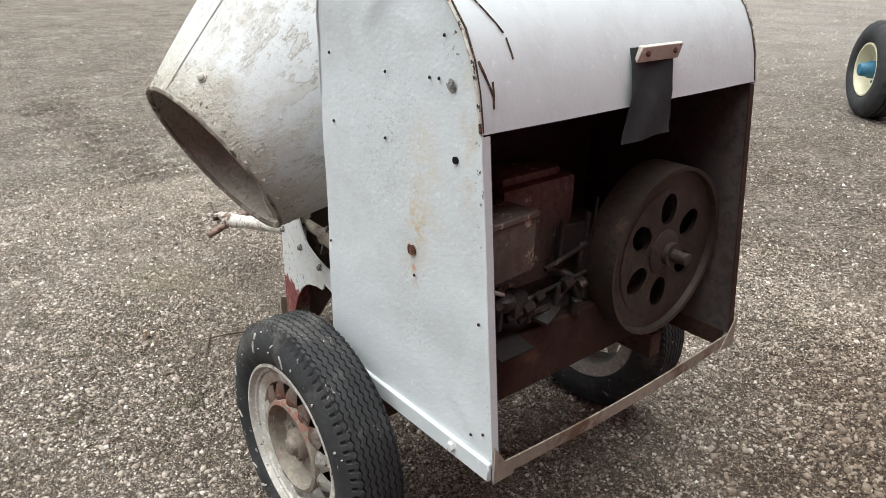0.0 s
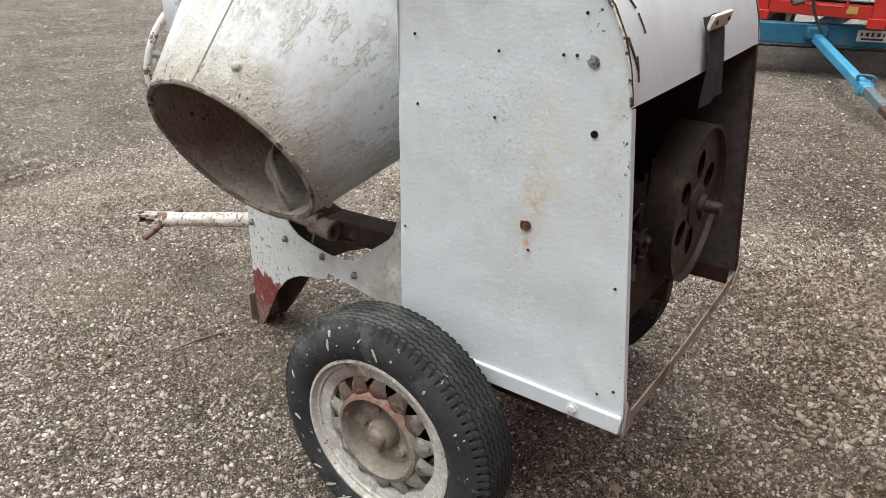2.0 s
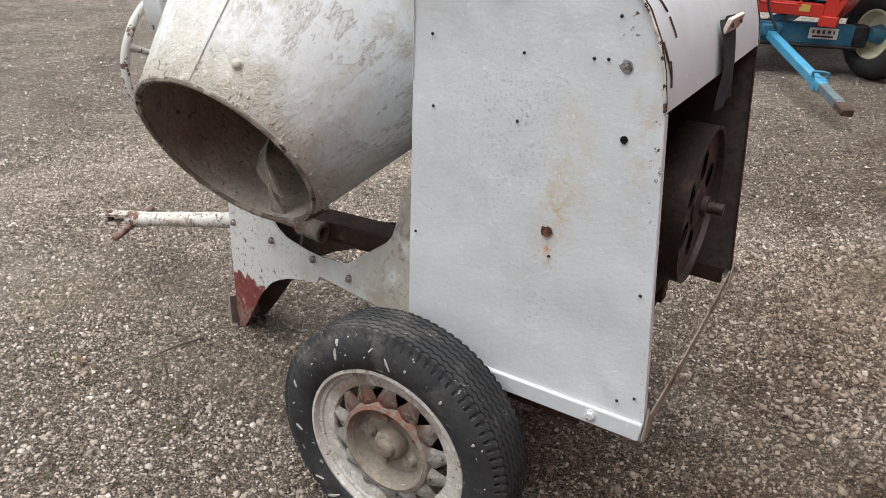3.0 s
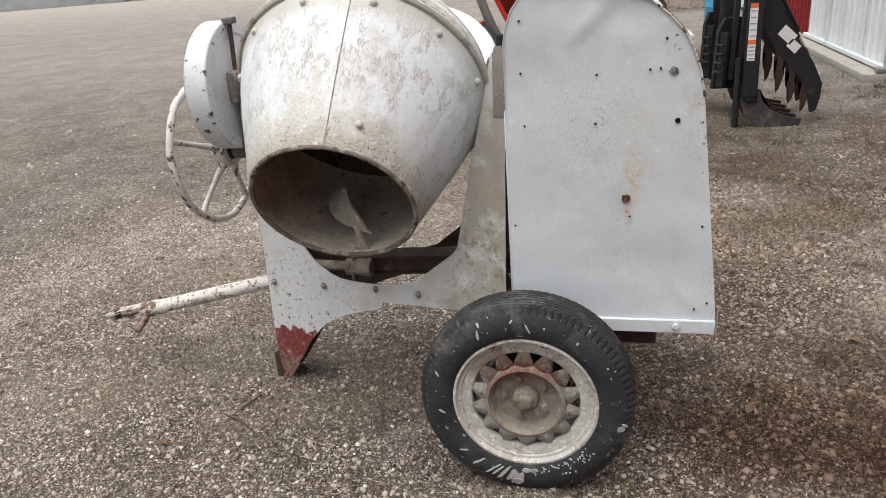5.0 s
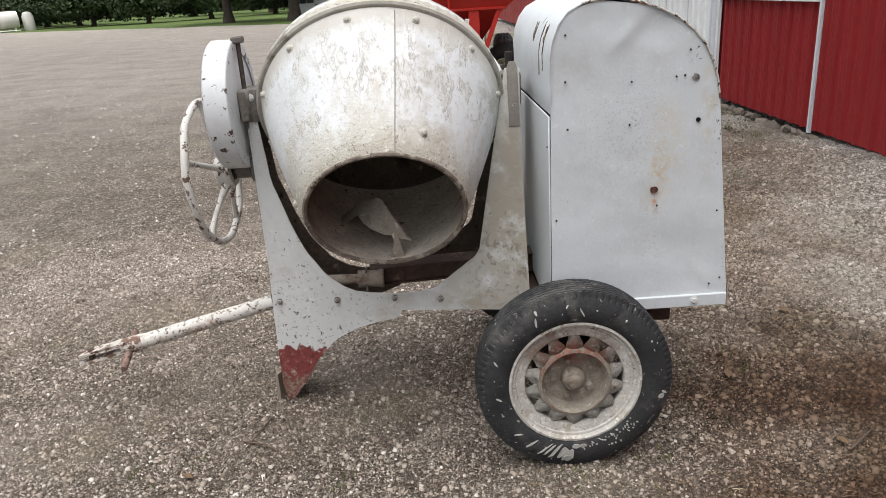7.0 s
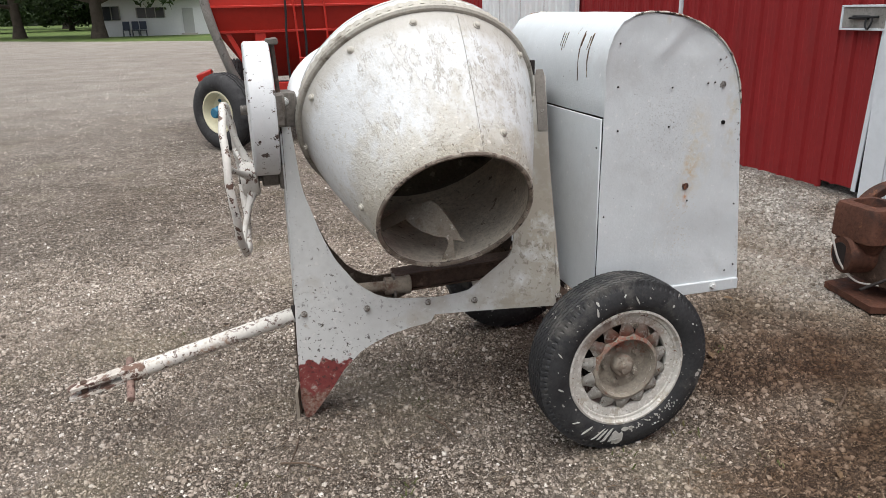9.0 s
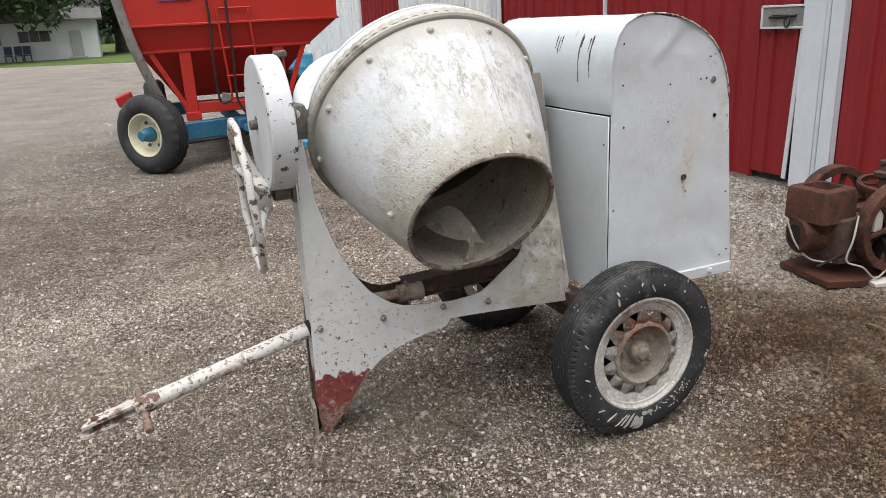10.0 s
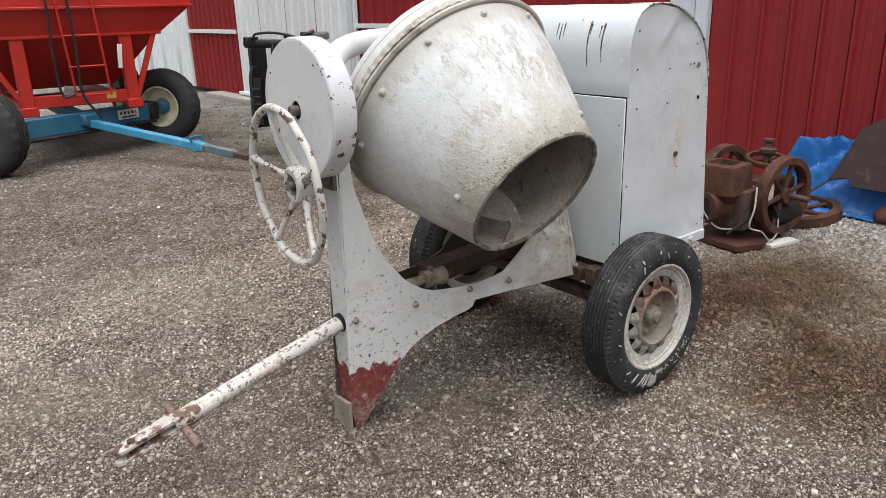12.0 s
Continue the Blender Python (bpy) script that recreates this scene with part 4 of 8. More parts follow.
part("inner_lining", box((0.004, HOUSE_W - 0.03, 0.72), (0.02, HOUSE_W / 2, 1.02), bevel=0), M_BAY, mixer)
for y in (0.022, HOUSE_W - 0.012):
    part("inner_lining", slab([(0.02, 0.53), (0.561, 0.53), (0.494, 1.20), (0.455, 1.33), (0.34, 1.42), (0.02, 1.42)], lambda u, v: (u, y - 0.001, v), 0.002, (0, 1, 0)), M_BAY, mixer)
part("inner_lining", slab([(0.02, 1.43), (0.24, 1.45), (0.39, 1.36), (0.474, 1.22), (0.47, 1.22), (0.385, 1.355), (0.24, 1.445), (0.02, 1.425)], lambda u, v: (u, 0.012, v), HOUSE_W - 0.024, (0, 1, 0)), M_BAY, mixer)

# rivets and marks on the near side
for x, z in ((0.213, 1.141), (0.216, 1.274), (0.017, 1.139), (0.010, 1.286), (0.01, 1.425), (0.395, 1.36), (-0.02, 0.84), (0.51, 0.84), (0.535, 0.60), (0.355, 1.282), (0.382, 1.284), (0.31, 0.87), (0.5, 0.58)):
    bolt_at(near_side, (x, -0.003, z), (0, -1, 0), RIVET, "rivet")
# the shade inside the hole is a flat black disc
part("drilled_hole", rod((0.431, -0.0045, 1.144), (0.431, 0.002, 1.144), 0.007, seg=14), M_DARKLINE, near_side, "dark drilled hole")
M_HOLE = mk("raw_rust", (0.16, 0.065, 0.035), 0.3, 60.0, 0.9, 0.0, 0.6, 90.0, [((0.05, 0.028, 0.02), 70.0, 0.50, 0.06)])
part("rust_hole", slab([(0.002, 0.002), (0.012, 0.0), (0.021, 0.005), (0.024, 0.012), (0.020, 0.021), (0.012, 0.023), (0.008, 0.020), (0.001, 0.022), (-0.001, 0.012)], lambda u, v: (0.288 + u, -0.0045, 0.912 + v), 0.004, (0, 1, 0)), M_HOLE, near_side, "ragged rusted-out hole")
M_SCAR = mk("scuffed_paint_scar", (0.22, 0.21, 0.20), 0.3, 40.0, 0.7, 0.0, 0.4, 90.0, [((0.06, 0.055, 0.05), 60.0, 0.5, 0.08), ((0.5, 0.51, 0.52), 50.0, 0.56, 0.06)])
dent_bm = lathe([(0.0, 0.0016), (0.003, 0.002), (0.005, 0.0008), (0.012, 0.0002)], 12, lambda i, j: ((0.005 * noise.noise(Vector((i * 0.9, 0, 3))) if j == 3 else 0), 0))
dent_bm.transform(Matrix.Translation((0.416, -0.003, 1.276)) @ Vector((0, -1, 0)).to_track_quat("Z", "Y").to_matrix().to_4x4())
part("bolt_scar", dent_bm, M_SCAR, near_side, "scuffed grey bolt scar")

# rubber flap over the engine opening
def hood_back(z):
    for a, b in zip(ARCH[6:], ARCH[7:]):
        if b[1] <= z <= a[1]:
            return a[0] + (b[0] - a[0]) * (z - a[1]) / (b[1] - a[1])
    return 0.493


fb = bmesh.new()
rows = []
for j in range(15):
    t = j / 14
    z = 1.318 - 0.188 * t
    xo = max(hood_back(z), 0.47) + 0.009 + 0.012 * t
    edge = 0.004 * noise.noise(Vector((t * 5, 1.0, 0)))
    w = 0.142 + 0.018 * t + 0.004 * noise.noise(Vector((t * 6, 7.0, 0)))
    rows.append([fb.verts.new((xo + 0.004 * math.sin(t * 5 + i), 0.412 - 0.036 * t + edge + w * i / 8, z + (0.006 * i / 8 if j == 14 else 0))) for i in range(9)])
for a, b in zip(rows, rows[1:]):
    for i in range(8):
        fb.faces.new((a[i], a[i + 1], b[i + 1], b[i]))
bmesh.ops.solidify(fb, geom=fb.faces[:], thickness=0.005)
flap = part("rubber_flap", fb, M_RUBBER, mixer, "grey rubber flap hung over the engine opening")
M_CLAMP = mk("rusty_white_clamp", (0.6, 0.55, 0.48), 0.15, 12.0, 0.7, 0.0, 0.4, 60.0, [(RUST, 14.0, 0.58, 0.06)])
clamp = part("flap_clamp", box((0.010, 0.142, 0.034), (0.494, 0.493, 1.306), (0, 16, 0), bevel=0.0015), M_CLAMP, flap, "rusty white clamp bar")
for y in (0.447, 0.541):
    bolt_at(clamp, (0.499, y, 1.307), (1, 0, 0.28), RIVET_BIG, "rivet")


M_ENGIN = mk("dark_rusty_engine", (0.125, 0.098, 0.080), 0.3, 7.0, 0.75, 0.0, 0.5, 70.0, [((0.44, 0.36, 0.30), 22.0, 0.585, 0.05), ((0.10, 0.06, 0.045), 14.0, 0.56, 0.06), (DARK, 6.0, 0.56, 0.1)])


# engine inside the housing
def engine_inside():
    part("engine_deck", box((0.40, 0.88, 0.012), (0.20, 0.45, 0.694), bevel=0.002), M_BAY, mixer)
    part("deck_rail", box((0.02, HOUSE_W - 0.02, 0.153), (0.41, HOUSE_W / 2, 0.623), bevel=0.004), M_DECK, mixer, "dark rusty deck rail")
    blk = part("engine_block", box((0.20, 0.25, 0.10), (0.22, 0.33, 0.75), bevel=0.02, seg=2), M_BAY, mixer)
    tank = bmesh.new()
    merge(tank, box((0.15, 0.235, 0.25), (0.275, 0.325, 0.895), bevel=0.016, seg=2))
    merge(tank, box((0.12, 0.19, 0.03), (0.27, 0.315, 1.025), bevel=0.014, seg=2))
    part("cooling_hopper", tank, M_ENGIN, blk, "rusty brown cooling hopper")
    mag = part("magneto_box", box((0.085, 0.135, 0.125), (0.395, 0.155, 0.925), (0, 0, 4), bevel=0.007, seg=2), M_ENGIN, blk, "brown scuffed magneto box")
    part("box_lid", box((0.095, 0.145, 0.014), (0.395, 0.155, 0.990), (0, -3, 4), bevel=0.003), M_ENGIN, mag)
    part("box_bracket", box((0.05, 0.08, 0.03), (0.39, 0.15, 0.85), bevel=0.006), M_ENGLOW, mag)
    part("crankcase", rod((0.28, 0.42, 0.80), (0.28, 0.58, 0.80), 0.085, seg=20, bevel=0.01), M_BAY, blk)
    part("carburettor", box((0.05, 0.07, 0.045), (0.41, 0.19, 0.785), (0, 0, 20), bevel=0.012, seg=2), M_ENGLOW, blk)
    bowl = lathe([(0, 0), (0.018, 0), (0.026, 0.010), (0.026, 0.028), (0.018, 0.034), (0, 0.034)], 16)
    bowl.transform(Matrix.Translation((0.42, 0.15, 0.785)))
    part("float_bowl", bowl, M_ENGLOW, blk)
    part("fuel_pipe", tube(curve_pts([(0.44, 0.085, 0.97), (0.45, 0.075, 0.92), (0.44, 0.09, 0.86), (0.42, 0.15, 0.82)], 5), 0.005, 8), M_WIRE, blk)
    part("exhaust_elbow", tube(curve_pts([(0.36, 0.36, 0.80), (0.40, 0.385, 0.79), (0.42, 0.395, 0.755), (0.42, 0.40, 0.72)], 5), 0.012, 10), M_ENGLOW, blk)
    part("governor_rod", rod((0.42, 0.14, 0.78), (0.42, 0.42, 0.80), 0.005, seg=8), M_ENGLOW, blk)
    part("valve_rod", rod((0.40, 0.30, 0.83), (0.40, 0.44, 0.86), 0.006, seg=8), M_ENGLOW, blk)
    part("valve_guide", box((0.02, 0.03, 0.09), (0.395, 0.43, 0.82), bevel=0.005), M_ENGLOW, blk)
    part("push_rod", rod((0.40, 0.455, 0.71), (0.40, 0.462, 0.97), 0.004, seg=8), M_ENGLOW, blk)
    part("oil_cap", rod((0.42, 0.39, 0.70), (0.425, 0.39, 0.742), 0.015, seg=12, bevel=0.003), M_ENGLOW, blk)
    part("pipe_tee", tube(curve_pts([(0.42, 0.20, 0.74), (0.43, 0.25, 0.755), (0.42, 0.31, 0.745), (0.41, 0.36, 0.77)], 4), 0.009, 8), M_ENGLOW, blk)
    part("drip_tray", box((0.05, 0.075, 0.012), (0.43, 0.275, 0.742), (10, 12, 20), bevel=0.005, seg=2), M_ENGLOW, blk)
    # pipe unions, nuts and cocks along the front of the block
    for y, z, ln, r in ((0.115, 0.80, 0.03, 0.016), (0.155, 0.762, 0.045, 0.013), (0.205, 0.768, 0.03, 0.017), (0.245, 0.782, 0.025, 0.012), (0.335, 0.79, 0.03, 0.015), (0.385, 0.775, 0.022, 0.018)):
        part("pipe_union", rod((0.425, y, z), (0.425, y + ln, z + 0.006), r, seg=6, bevel=0.002), M_ENGLOW, blk)
    for y, z in ((0.13, 0.745), (0.22, 0.735), (0.31, 0.752), (0.40, 0.742)):
        part("drain_cock", rod((0.43, y, z), (0.43, y + 0.004, z + 0.045), 0.007, seg=8, bevel=0.001), M_ENGLOW, blk)
    part("side_plate", box((0.012, 0.10, 0.085), (0.385, 0.40, 0.872), (0, 0, -4), bevel=0.003), M_BLACKIN, blk)
    for y in (0.355, 0.445):
        part("stud", rod((0.39, y, 0.82), (0.392, y, 0.935), 0.006, seg=8), M_ENGLOW, blk)
    part("splash_plate", box((0.06, 0.10, 0.005), (0.445, 0.15, 0.703), (0, 10, 0), bevel=0.001), M_BLACKIN, blk)




engine_inside()


def flywheel():
    """Belt flywheel with six oval lightening holes."""
    c = Vector((0.475, 0.663, 0.803))
    R = 0.219
    bm = lathe([(0.165, -0.012), (R - 0.012, -0.012), (R - 0.010, 0.004), (R, 0.006), (R, -0.085), (R - 0.014, -0.085), (R - 0.016, -0.02), (0.165, -0.02)], 64, close=True)
    n, holes = 72, 6
    disc = bmesh.new()
    # web between hub and rim with oval holes left open
    def ring_pt(r, a, h):
        return disc.verts.new((r * math.cos(a), r * math.sin(a), h))
    for side, h in ((0, -0.010), (1, -0.020)):
        inner = [ring_pt(0.05, 2 * math.pi * i / n, h) for i in range(n)]
        outer = [ring_pt(0.168, 2 * math.pi * i / n, h) for i in range(n)]
        per = n // holes
        for q in range(holes):
            a0 = 2 * math.pi * (q + 0.5) / holes
            m = 24
            cx, cy = 0.112 * math.cos(a0), 0.112 * math.sin(a0)
            hole = []
            for k in range(m):
                t = 2 * math.pi * k / m
                u, v = 0.040 * math.cos(t), 0.031 * math.sin(t)
                hole.append(disc.verts.new((cx + u * math.cos(a0) - v * math.sin(a0), cy + u * math.sin(a0) + v * math.cos(a0), h)))
            loop = [outer[(q * per + i) % n] for i in range(per + 1)] + [inner[(q * per + i) % n] for i in range(per, -1, -1)]
            # bridge the sector outline to the hole
            ol = len(loop)
            def ang(v):
                return math.atan2((v.co.y - cy) * math.cos(a0) - (v.co.x - cx) * math.sin(a0), (v.co.x - cx) * math.cos(a0) + (v.co.y - cy) * math.sin(a0))
            los = sorted(loop, key=ang)
            hos = sorted(hole, key=ang)
            i = j = 0
            while i < ol or j < m:
                ai = ang(los[i % ol]) + (2 * math.pi if i >= ol else 0)
                aj = ang(hos[j % m]) + (2 * math.pi if j >= m else 0)
                try:
                    if j >= m or (i < ol and ai <= aj):
                        disc.faces.new((los[i % ol], los[(i + 1) % ol], hos[j % m]))
                        i += 1
                    else:
                        disc.faces.new((los[i % ol], hos[(j + 1) % m], hos[j % m]))
                        j += 1
                except ValueError:
                    i, j = i + 1, j + 1
    m4 = Matrix.Translation(c) @ Vector((1, 0, 0)).to_track_quat("Z", "Y").to_matrix().to_4x4()
    bm.transform(m4)
    disc.transform(m4)
    fw = part("flywheel", bm, M_IRON, mixer, "dark oily cast-iron flywheel with six oval holes")
    part("flywheel_web", disc, M_IRON, fw)
    hub = lathe([(0.058, -0.035), (0.058, -0.005), (0.042, 0.004), (0.03, 0.006), (0.03, 0.02), (0.0, 0.02)], 24)
    hub.transform(m4)
    part("flywheel_hub", hub, M_IRON, fw)
    part("crank_stub", rod(c + Vector((0.0, 0, 0)), c + Vector((0.062, 0, 0.0)), 0.0165, seg=14, bevel=0.002), M_IRON, fw)
    part("crankshaft", rod(c - Vector((0.40, 0, 0)), c, 0.02, seg=12), M_IRON, fw)


flywheel()

# chassis
M_RAIL = M_RUSTY
for y in (0.10, 0.80):
    part("frame_rail", box((0.50, 0.05, 0.075), (0.15, y, 0.452), bevel=0.004), M_RAIL, mixer, "dark rusty frame rail")
part("axle", box((0.055, 0.92, 0.055), (0.01, YC, 0.327), bevel=0.006), M_RAIL, mixer, "dark axle beam")
for y in (0.10, 0.80):
    part("axle_block", box((0.11, 0.06, 0.09), (0.01, y, 0.383), bevel=0.005), M_RAIL, mixer)
part("rear_cross_member", box((0.05, 0.66, 0.07), (0.12, YC, 0.45), bevel=0.004), M_RAIL, mixer)
part("front_cross_member", box((0.07, 0.62, 0.06), (-0.07, YC, 0.45), bevel=0.004), M_RAIL, mixer)


# A-shaped side frames: near and far plate, closing towards the tongue and leaning in towards the bearing
OUTER = [(-1.072, 1.20), (-1.066, 1.05), (-1.068, 0.90), (-1.076, 0.65), (-1.086, 0.42), (-1.090, 0.25), (-1.092, 0.08), (-1.078, 0.0), (-1.050, 0.012), (-1.018, 0.055),
         (-0.965, 0.135), (-0.918, 0.210), (-0.852, 0.282), (-0.80, 0.318), (-0.742, 0.348), (-0.66, 0.377), (-0.598, 0.393), (-0.580, 0.402), (-0.566, 0.428), (-0.44, 0.434), (-0.27, 0.440),
         (-0.105, 0.444), (-0.088, 0.52), (-0.090, 0.75), (-0.090, 0.98), (-0.085, 1.15), (-0.082, 1.30)]
INNER = [(-0.135, 1.30), (-0.137, 1.18), (-0.140, 1.06), (-0.158, 0.94), (-0.185, 0.84), (-0.218, 0.75), (-0.262, 0.665), (-0.32, 0.595), (-0.40, 0.535), (-0.514, 0.503), (-0.62, 0.497),
         (-0.742, 0.503), (-0.80, 0.53), (-0.858, 0.575), (-0.90, 0.63), (-0.94, 0.70), (-0.985, 0.82), (-1.015, 0.92), (-1.035, 1.04), (-1.045, 1.20)]


def plate_y(x, z, side):
    s = max(0.0, min(1.0, (x + 1.085) / 0.98))
    h = max(0.0, min(1.0, (z - 0.50) / 0.75))
    return YC + side * (0.055 + 0.222 * s * (1 - h * 0.93))


# rusty brown with the far side's shade put into the colour
M_FARPLATE = mk("shaded_rusty_plate", (0.105, 0.082, 0.066), 0.3, 8.0, 0.85, 0.0, 0.5, 60.0, [((0.20, 0.165, 0.135), 12.0, 0.58, 0.08), (DARK, 20.0, 0.60, 0.04)], spec=0.25)


def side_frame(side):
    ring = OUTER + [(q.x, q.z) for q in curve_pts([(x, 0, z) for x, z in INNER], 3)]
    bm = bmesh.new()
    flat = [bm.verts.new((x, 0, z)) for x, z in ring]
    f = bm.faces.new(flat)
    bmesh.ops.triangulate(bm, faces=[f])
    bmesh.ops.subdivide_edges(bm, edges=[e for e in bm.edges if e.calc_length() > 0.12], cuts=2)
    bmesh.ops.triangulate(bm, faces=bm.faces[:])
    for v in bm.verts:
        v.co.y = plate_y(v.co.x, v.co.z, side) + 0.002 * noise.noise(v.co * 6)
    bmesh.ops.recalc_face_normals(bm, faces=bm.faces)
    thicken(bm, (0, -side * 0.007, 0))
    ob = part("side_frame", bm, M_LEG if side < 0 else M_FARPLATE, mixer, "silver side frame plate with bare red paint on its foot" if side < 0 else "rusty side frame plate, darkened for shade", smooth=25)
    for x, z in ((-1.053, 0.452), (-0.819, 0.465), (-0.591, 0.481), (-0.417, 0.482), (-0.100, 0.486), (-0.108, 1.17)):
        bolt_at(ob, (x, plate_y(x, z, side) + side * 0.004, z), (0.1, side, 0), BOLT_BIG)
    return ob


side_frame(-1)
side_frame(1)
# front web of the leg, bearing caps, stand foot
part("leg_web", slab([(0, 0.07), (1, 0.07), (1, 1.14), (0, 1.14)], lambda u, v: (-1.075 - 0.012 * (1 - abs(v - 0.6)), plate_y(-1.08, v, -1) + 0.004 + u * 0.10, v), 0.006, (1, 0, 0)), M_LEG, mixer)
foot = slab([(0, 0.0), (1, 0.0), (1.0, 0.10), (0.0, 0.13)], lambda u, v: (-1.115 + 0.02 * u, YC - 0.075 + u * 0.15, v), 0.012, (1, 0, 0.3))
part("stand_foot", foot, M_STRAP, mixer, "scuffed bare steel stand foot")
M_BEARING = M_GREYPOST
for x in (-1.055, -0.112):
    cap = part("bearing_block", box((0.075, 0.125, 0.12), (x, YC, AXZ), bevel=0.012, seg=2), M_BEARING, mixer, "greasy dark bearing block")
    bolt_at(cap, (x, YC - 0.063, AXZ + 0.03), (0, -1, 0), BOLT)
part("rear_bearing_post", slab([(-0.128, 1.10), (-0.090, 1.10), (-0.090, 1.30), (-0.098, 1.322), (-0.120, 1.322), (-0.128, 1.30)], lambda u, v: (u, plate_y(-0.1, v, -1) - 0.008, v), 0.008, (0, 1, 0)), M_POST, mixer, "mortar-stained bearing post")
part("grease_cap", rod((-0.112, YC, AXZ + 0.06), (-0.112, YC, AXZ + 0.13), 0.014, seg=12, bevel=0.003), M_BLACKIN, mixer)
# lock rod with a square head beside the gear cover
lock = part("lock_rod", rod((-1.072, YC - 0.05, 1.25), (-1.079, YC - 0.02, 1.445), 0.0085, seg=12), M_IRON, mixer)
part("rod_head", box((0.042, 0.042, 0.024), (-1.079, YC - 0.02, 1.452), (0, -5, 0), bevel=0.005), M_GREYPOST, lock)
part("rod_sleeve", box((0.04, 0.07, 0.115), (-1.075, YC - 0.05, 1.225), bevel=0.008), M_POST, mixer)


M_CHIPDISC = mk("chipped_cover_rim", (0.61, 0.625, 0.64), 0.05, 4.0, 0.5, 0.0, 0.3, 60.0, [((0.075, 0.052, 0.045), 26.0, 0.60, 0.012), (DARK, 55.0, 0.64, 0.02)])


# gear cover: a round drum-like guard
def gear_cover():
    R, x0, x1 = 0.232, -1.178, -1.092
    T = x1 - x0
    m4 = Matrix.Translation((x1, YC, AXZ)) @ Vector((-1, 0, 0)).to_track_quat("Z", "Y").to_matrix().to_4x4()
    bm = lathe([(R - 0.005, T + 0.0005), (0.031, T + 0.004), (0.031, T - 0.004), (R - 0.012, T - 0.006)], 72)
    bm.transform(m4)
    cover = part("gear_cover", bm, M_DISC, mixer, "round silver-painted gear cover")
    hoop = lathe([(0.19, 0.0), (R - 0.004, 0.0), (R, 0.004), (R, T * 0.35), (R, T * 0.7), (R, T - 0.006), (R - 0.006, T), (R - 0.014, T + 0.0012)], 72)
    hoop.transform(m4)
    part("cover_hoop", hoop, M_CHIPDISC, cover, "chipped silver rim of the cover")
    back = lathe([(0.0, 0.004), (0.19, 0.004), (0.21, 0.008)], 48)
    back.transform(m4)
    part("cover_back", back, M_DISC, cover)
    well = lathe([(0.0, T - 0.03), (0.03, T - 0.03), (0.0305, T - 0.002)], 24)
    well.transform(m4)
    part("shaft_well", well, M_BLACKIN, cover)
    part("tilt_shaft", rod((-1.06, YC, AXZ), (-1.205, YC, AXZ), 0.017, seg=14, bevel=0.002), M_GREYPOST, mixer)
    for a in (0.6, 2.3, 4.2):
        bolt_at(cover, (x0 - 0.002, YC + 0.2 * math.cos(a), AXZ + 0.2 * math.sin(a)), (-1, 0, 0), RIVET, "rivet")


gear_cover()


def handwheel():
    c = Vector((-1.246, YC + 0.002, 0.975))
    R, r = 0.265, 0.0135
    axis = Vector((0.992, -0.06, 0.06)).normalized()
    m4 = Matrix.Translation(c) @ (-axis).to_track_quat("Z", "Y").to_matrix().to_4x4()
    rim = tube([m4 @ Vector((R * math.cos(2 * math.pi * i / 64), R * math.sin(2 * math.pi * i / 64), 0.002 * math.sin(i * 0.9))) for i in range(64)], [r * (1 + 0.07 * noise.noise(Vector((i * 0.8, 0, 9)))) for i in range(64)], 12, closed=True)
    wheel = part("tilt_handwheel", rim, M_HAND, mixer, "flaking white iron tilting wheel with five spokes")
    for k in range(5):
        a = 2 * math.pi * (k + 0.30) / 5
        d = Vector((math.cos(a), math.sin(a), 0))
        part("spoke", tube([m4 @ (d * s + Vector((0, 0, h))) for s, h in ((0.055, -0.050), (0.075, -0.046), (0.12, -0.030), (0.19, -0.012), (0.24, -0.002), (0.260, 0.0))], [0.021, 0.015, 0.0105, 0.0095, 0.012, 0.016], 10), M_HAND, wheel)
    # open ring hub with the shaft's end and its cotter in the middle
    hub = lathe([(0.036, -0.022), (0.056, -0.020), (0.064, -0.028), (0.066, -0.060), (0.058, -0.078), (0.036, -0.080)], 24, lambda i, j: (0.004 * noise.noise(Vector((math.cos(i * 0.2618) * 2, math.sin(i * 0.2618) * 2, j * 0.6))), 0), close=True)
    hub.transform(m4)
    part("wheel_hub", hub, M_HAND, wheel)
    core = lathe([(0, -0.024), (0.020, -0.024), (0.024, -0.030), (0.024, -0.045), (0.0365, -0.050), (0.0365, -0.078), (0, -0.080)], 16)
    core.transform(m4)
    part("hub_core", core, M_GREASE, wheel, "dark greasy shaft end")
    part("cotter", rod(m4 @ Vector((-0.034, 0.004, -0.018)), m4 @ Vector((0.030, -0.006, -0.020)), 0.006, seg=8), M_GREASE, wheel)
    part("pinion_shaft", rod(m4 @ Vector((0, 0, -0.01)), (-1.04, YC, 0.985), 0.015, seg=12), M_GREYPOST, mixer)
    part("pinion", rod((-1.155, YC, 0.985), (-1.095, YC, 0.985), 0.038, seg=14, bevel=0.004), M_GREYPOST, mixer)
    part("pinion_bracket", box((0.05, 0.10, 0.09), (-1.07, YC, 0.985), bevel=0.01, seg=2), M_GREYPOST, mixer)


M_HAND = mk("flaking_white_iron", (0.55, 0.53, 0.495), 0.06, 9.0, 0.55, 0.0, 0.4, 60.0, [((0.42, 0.39, 0.35), 7.0, 0.58, 0.08), ((0.12, 0.072, 0.055), 30.0, 0.565, 0.015), ((0.06, 0.04, 0.035), 46.0, 0.62, 0.015)])
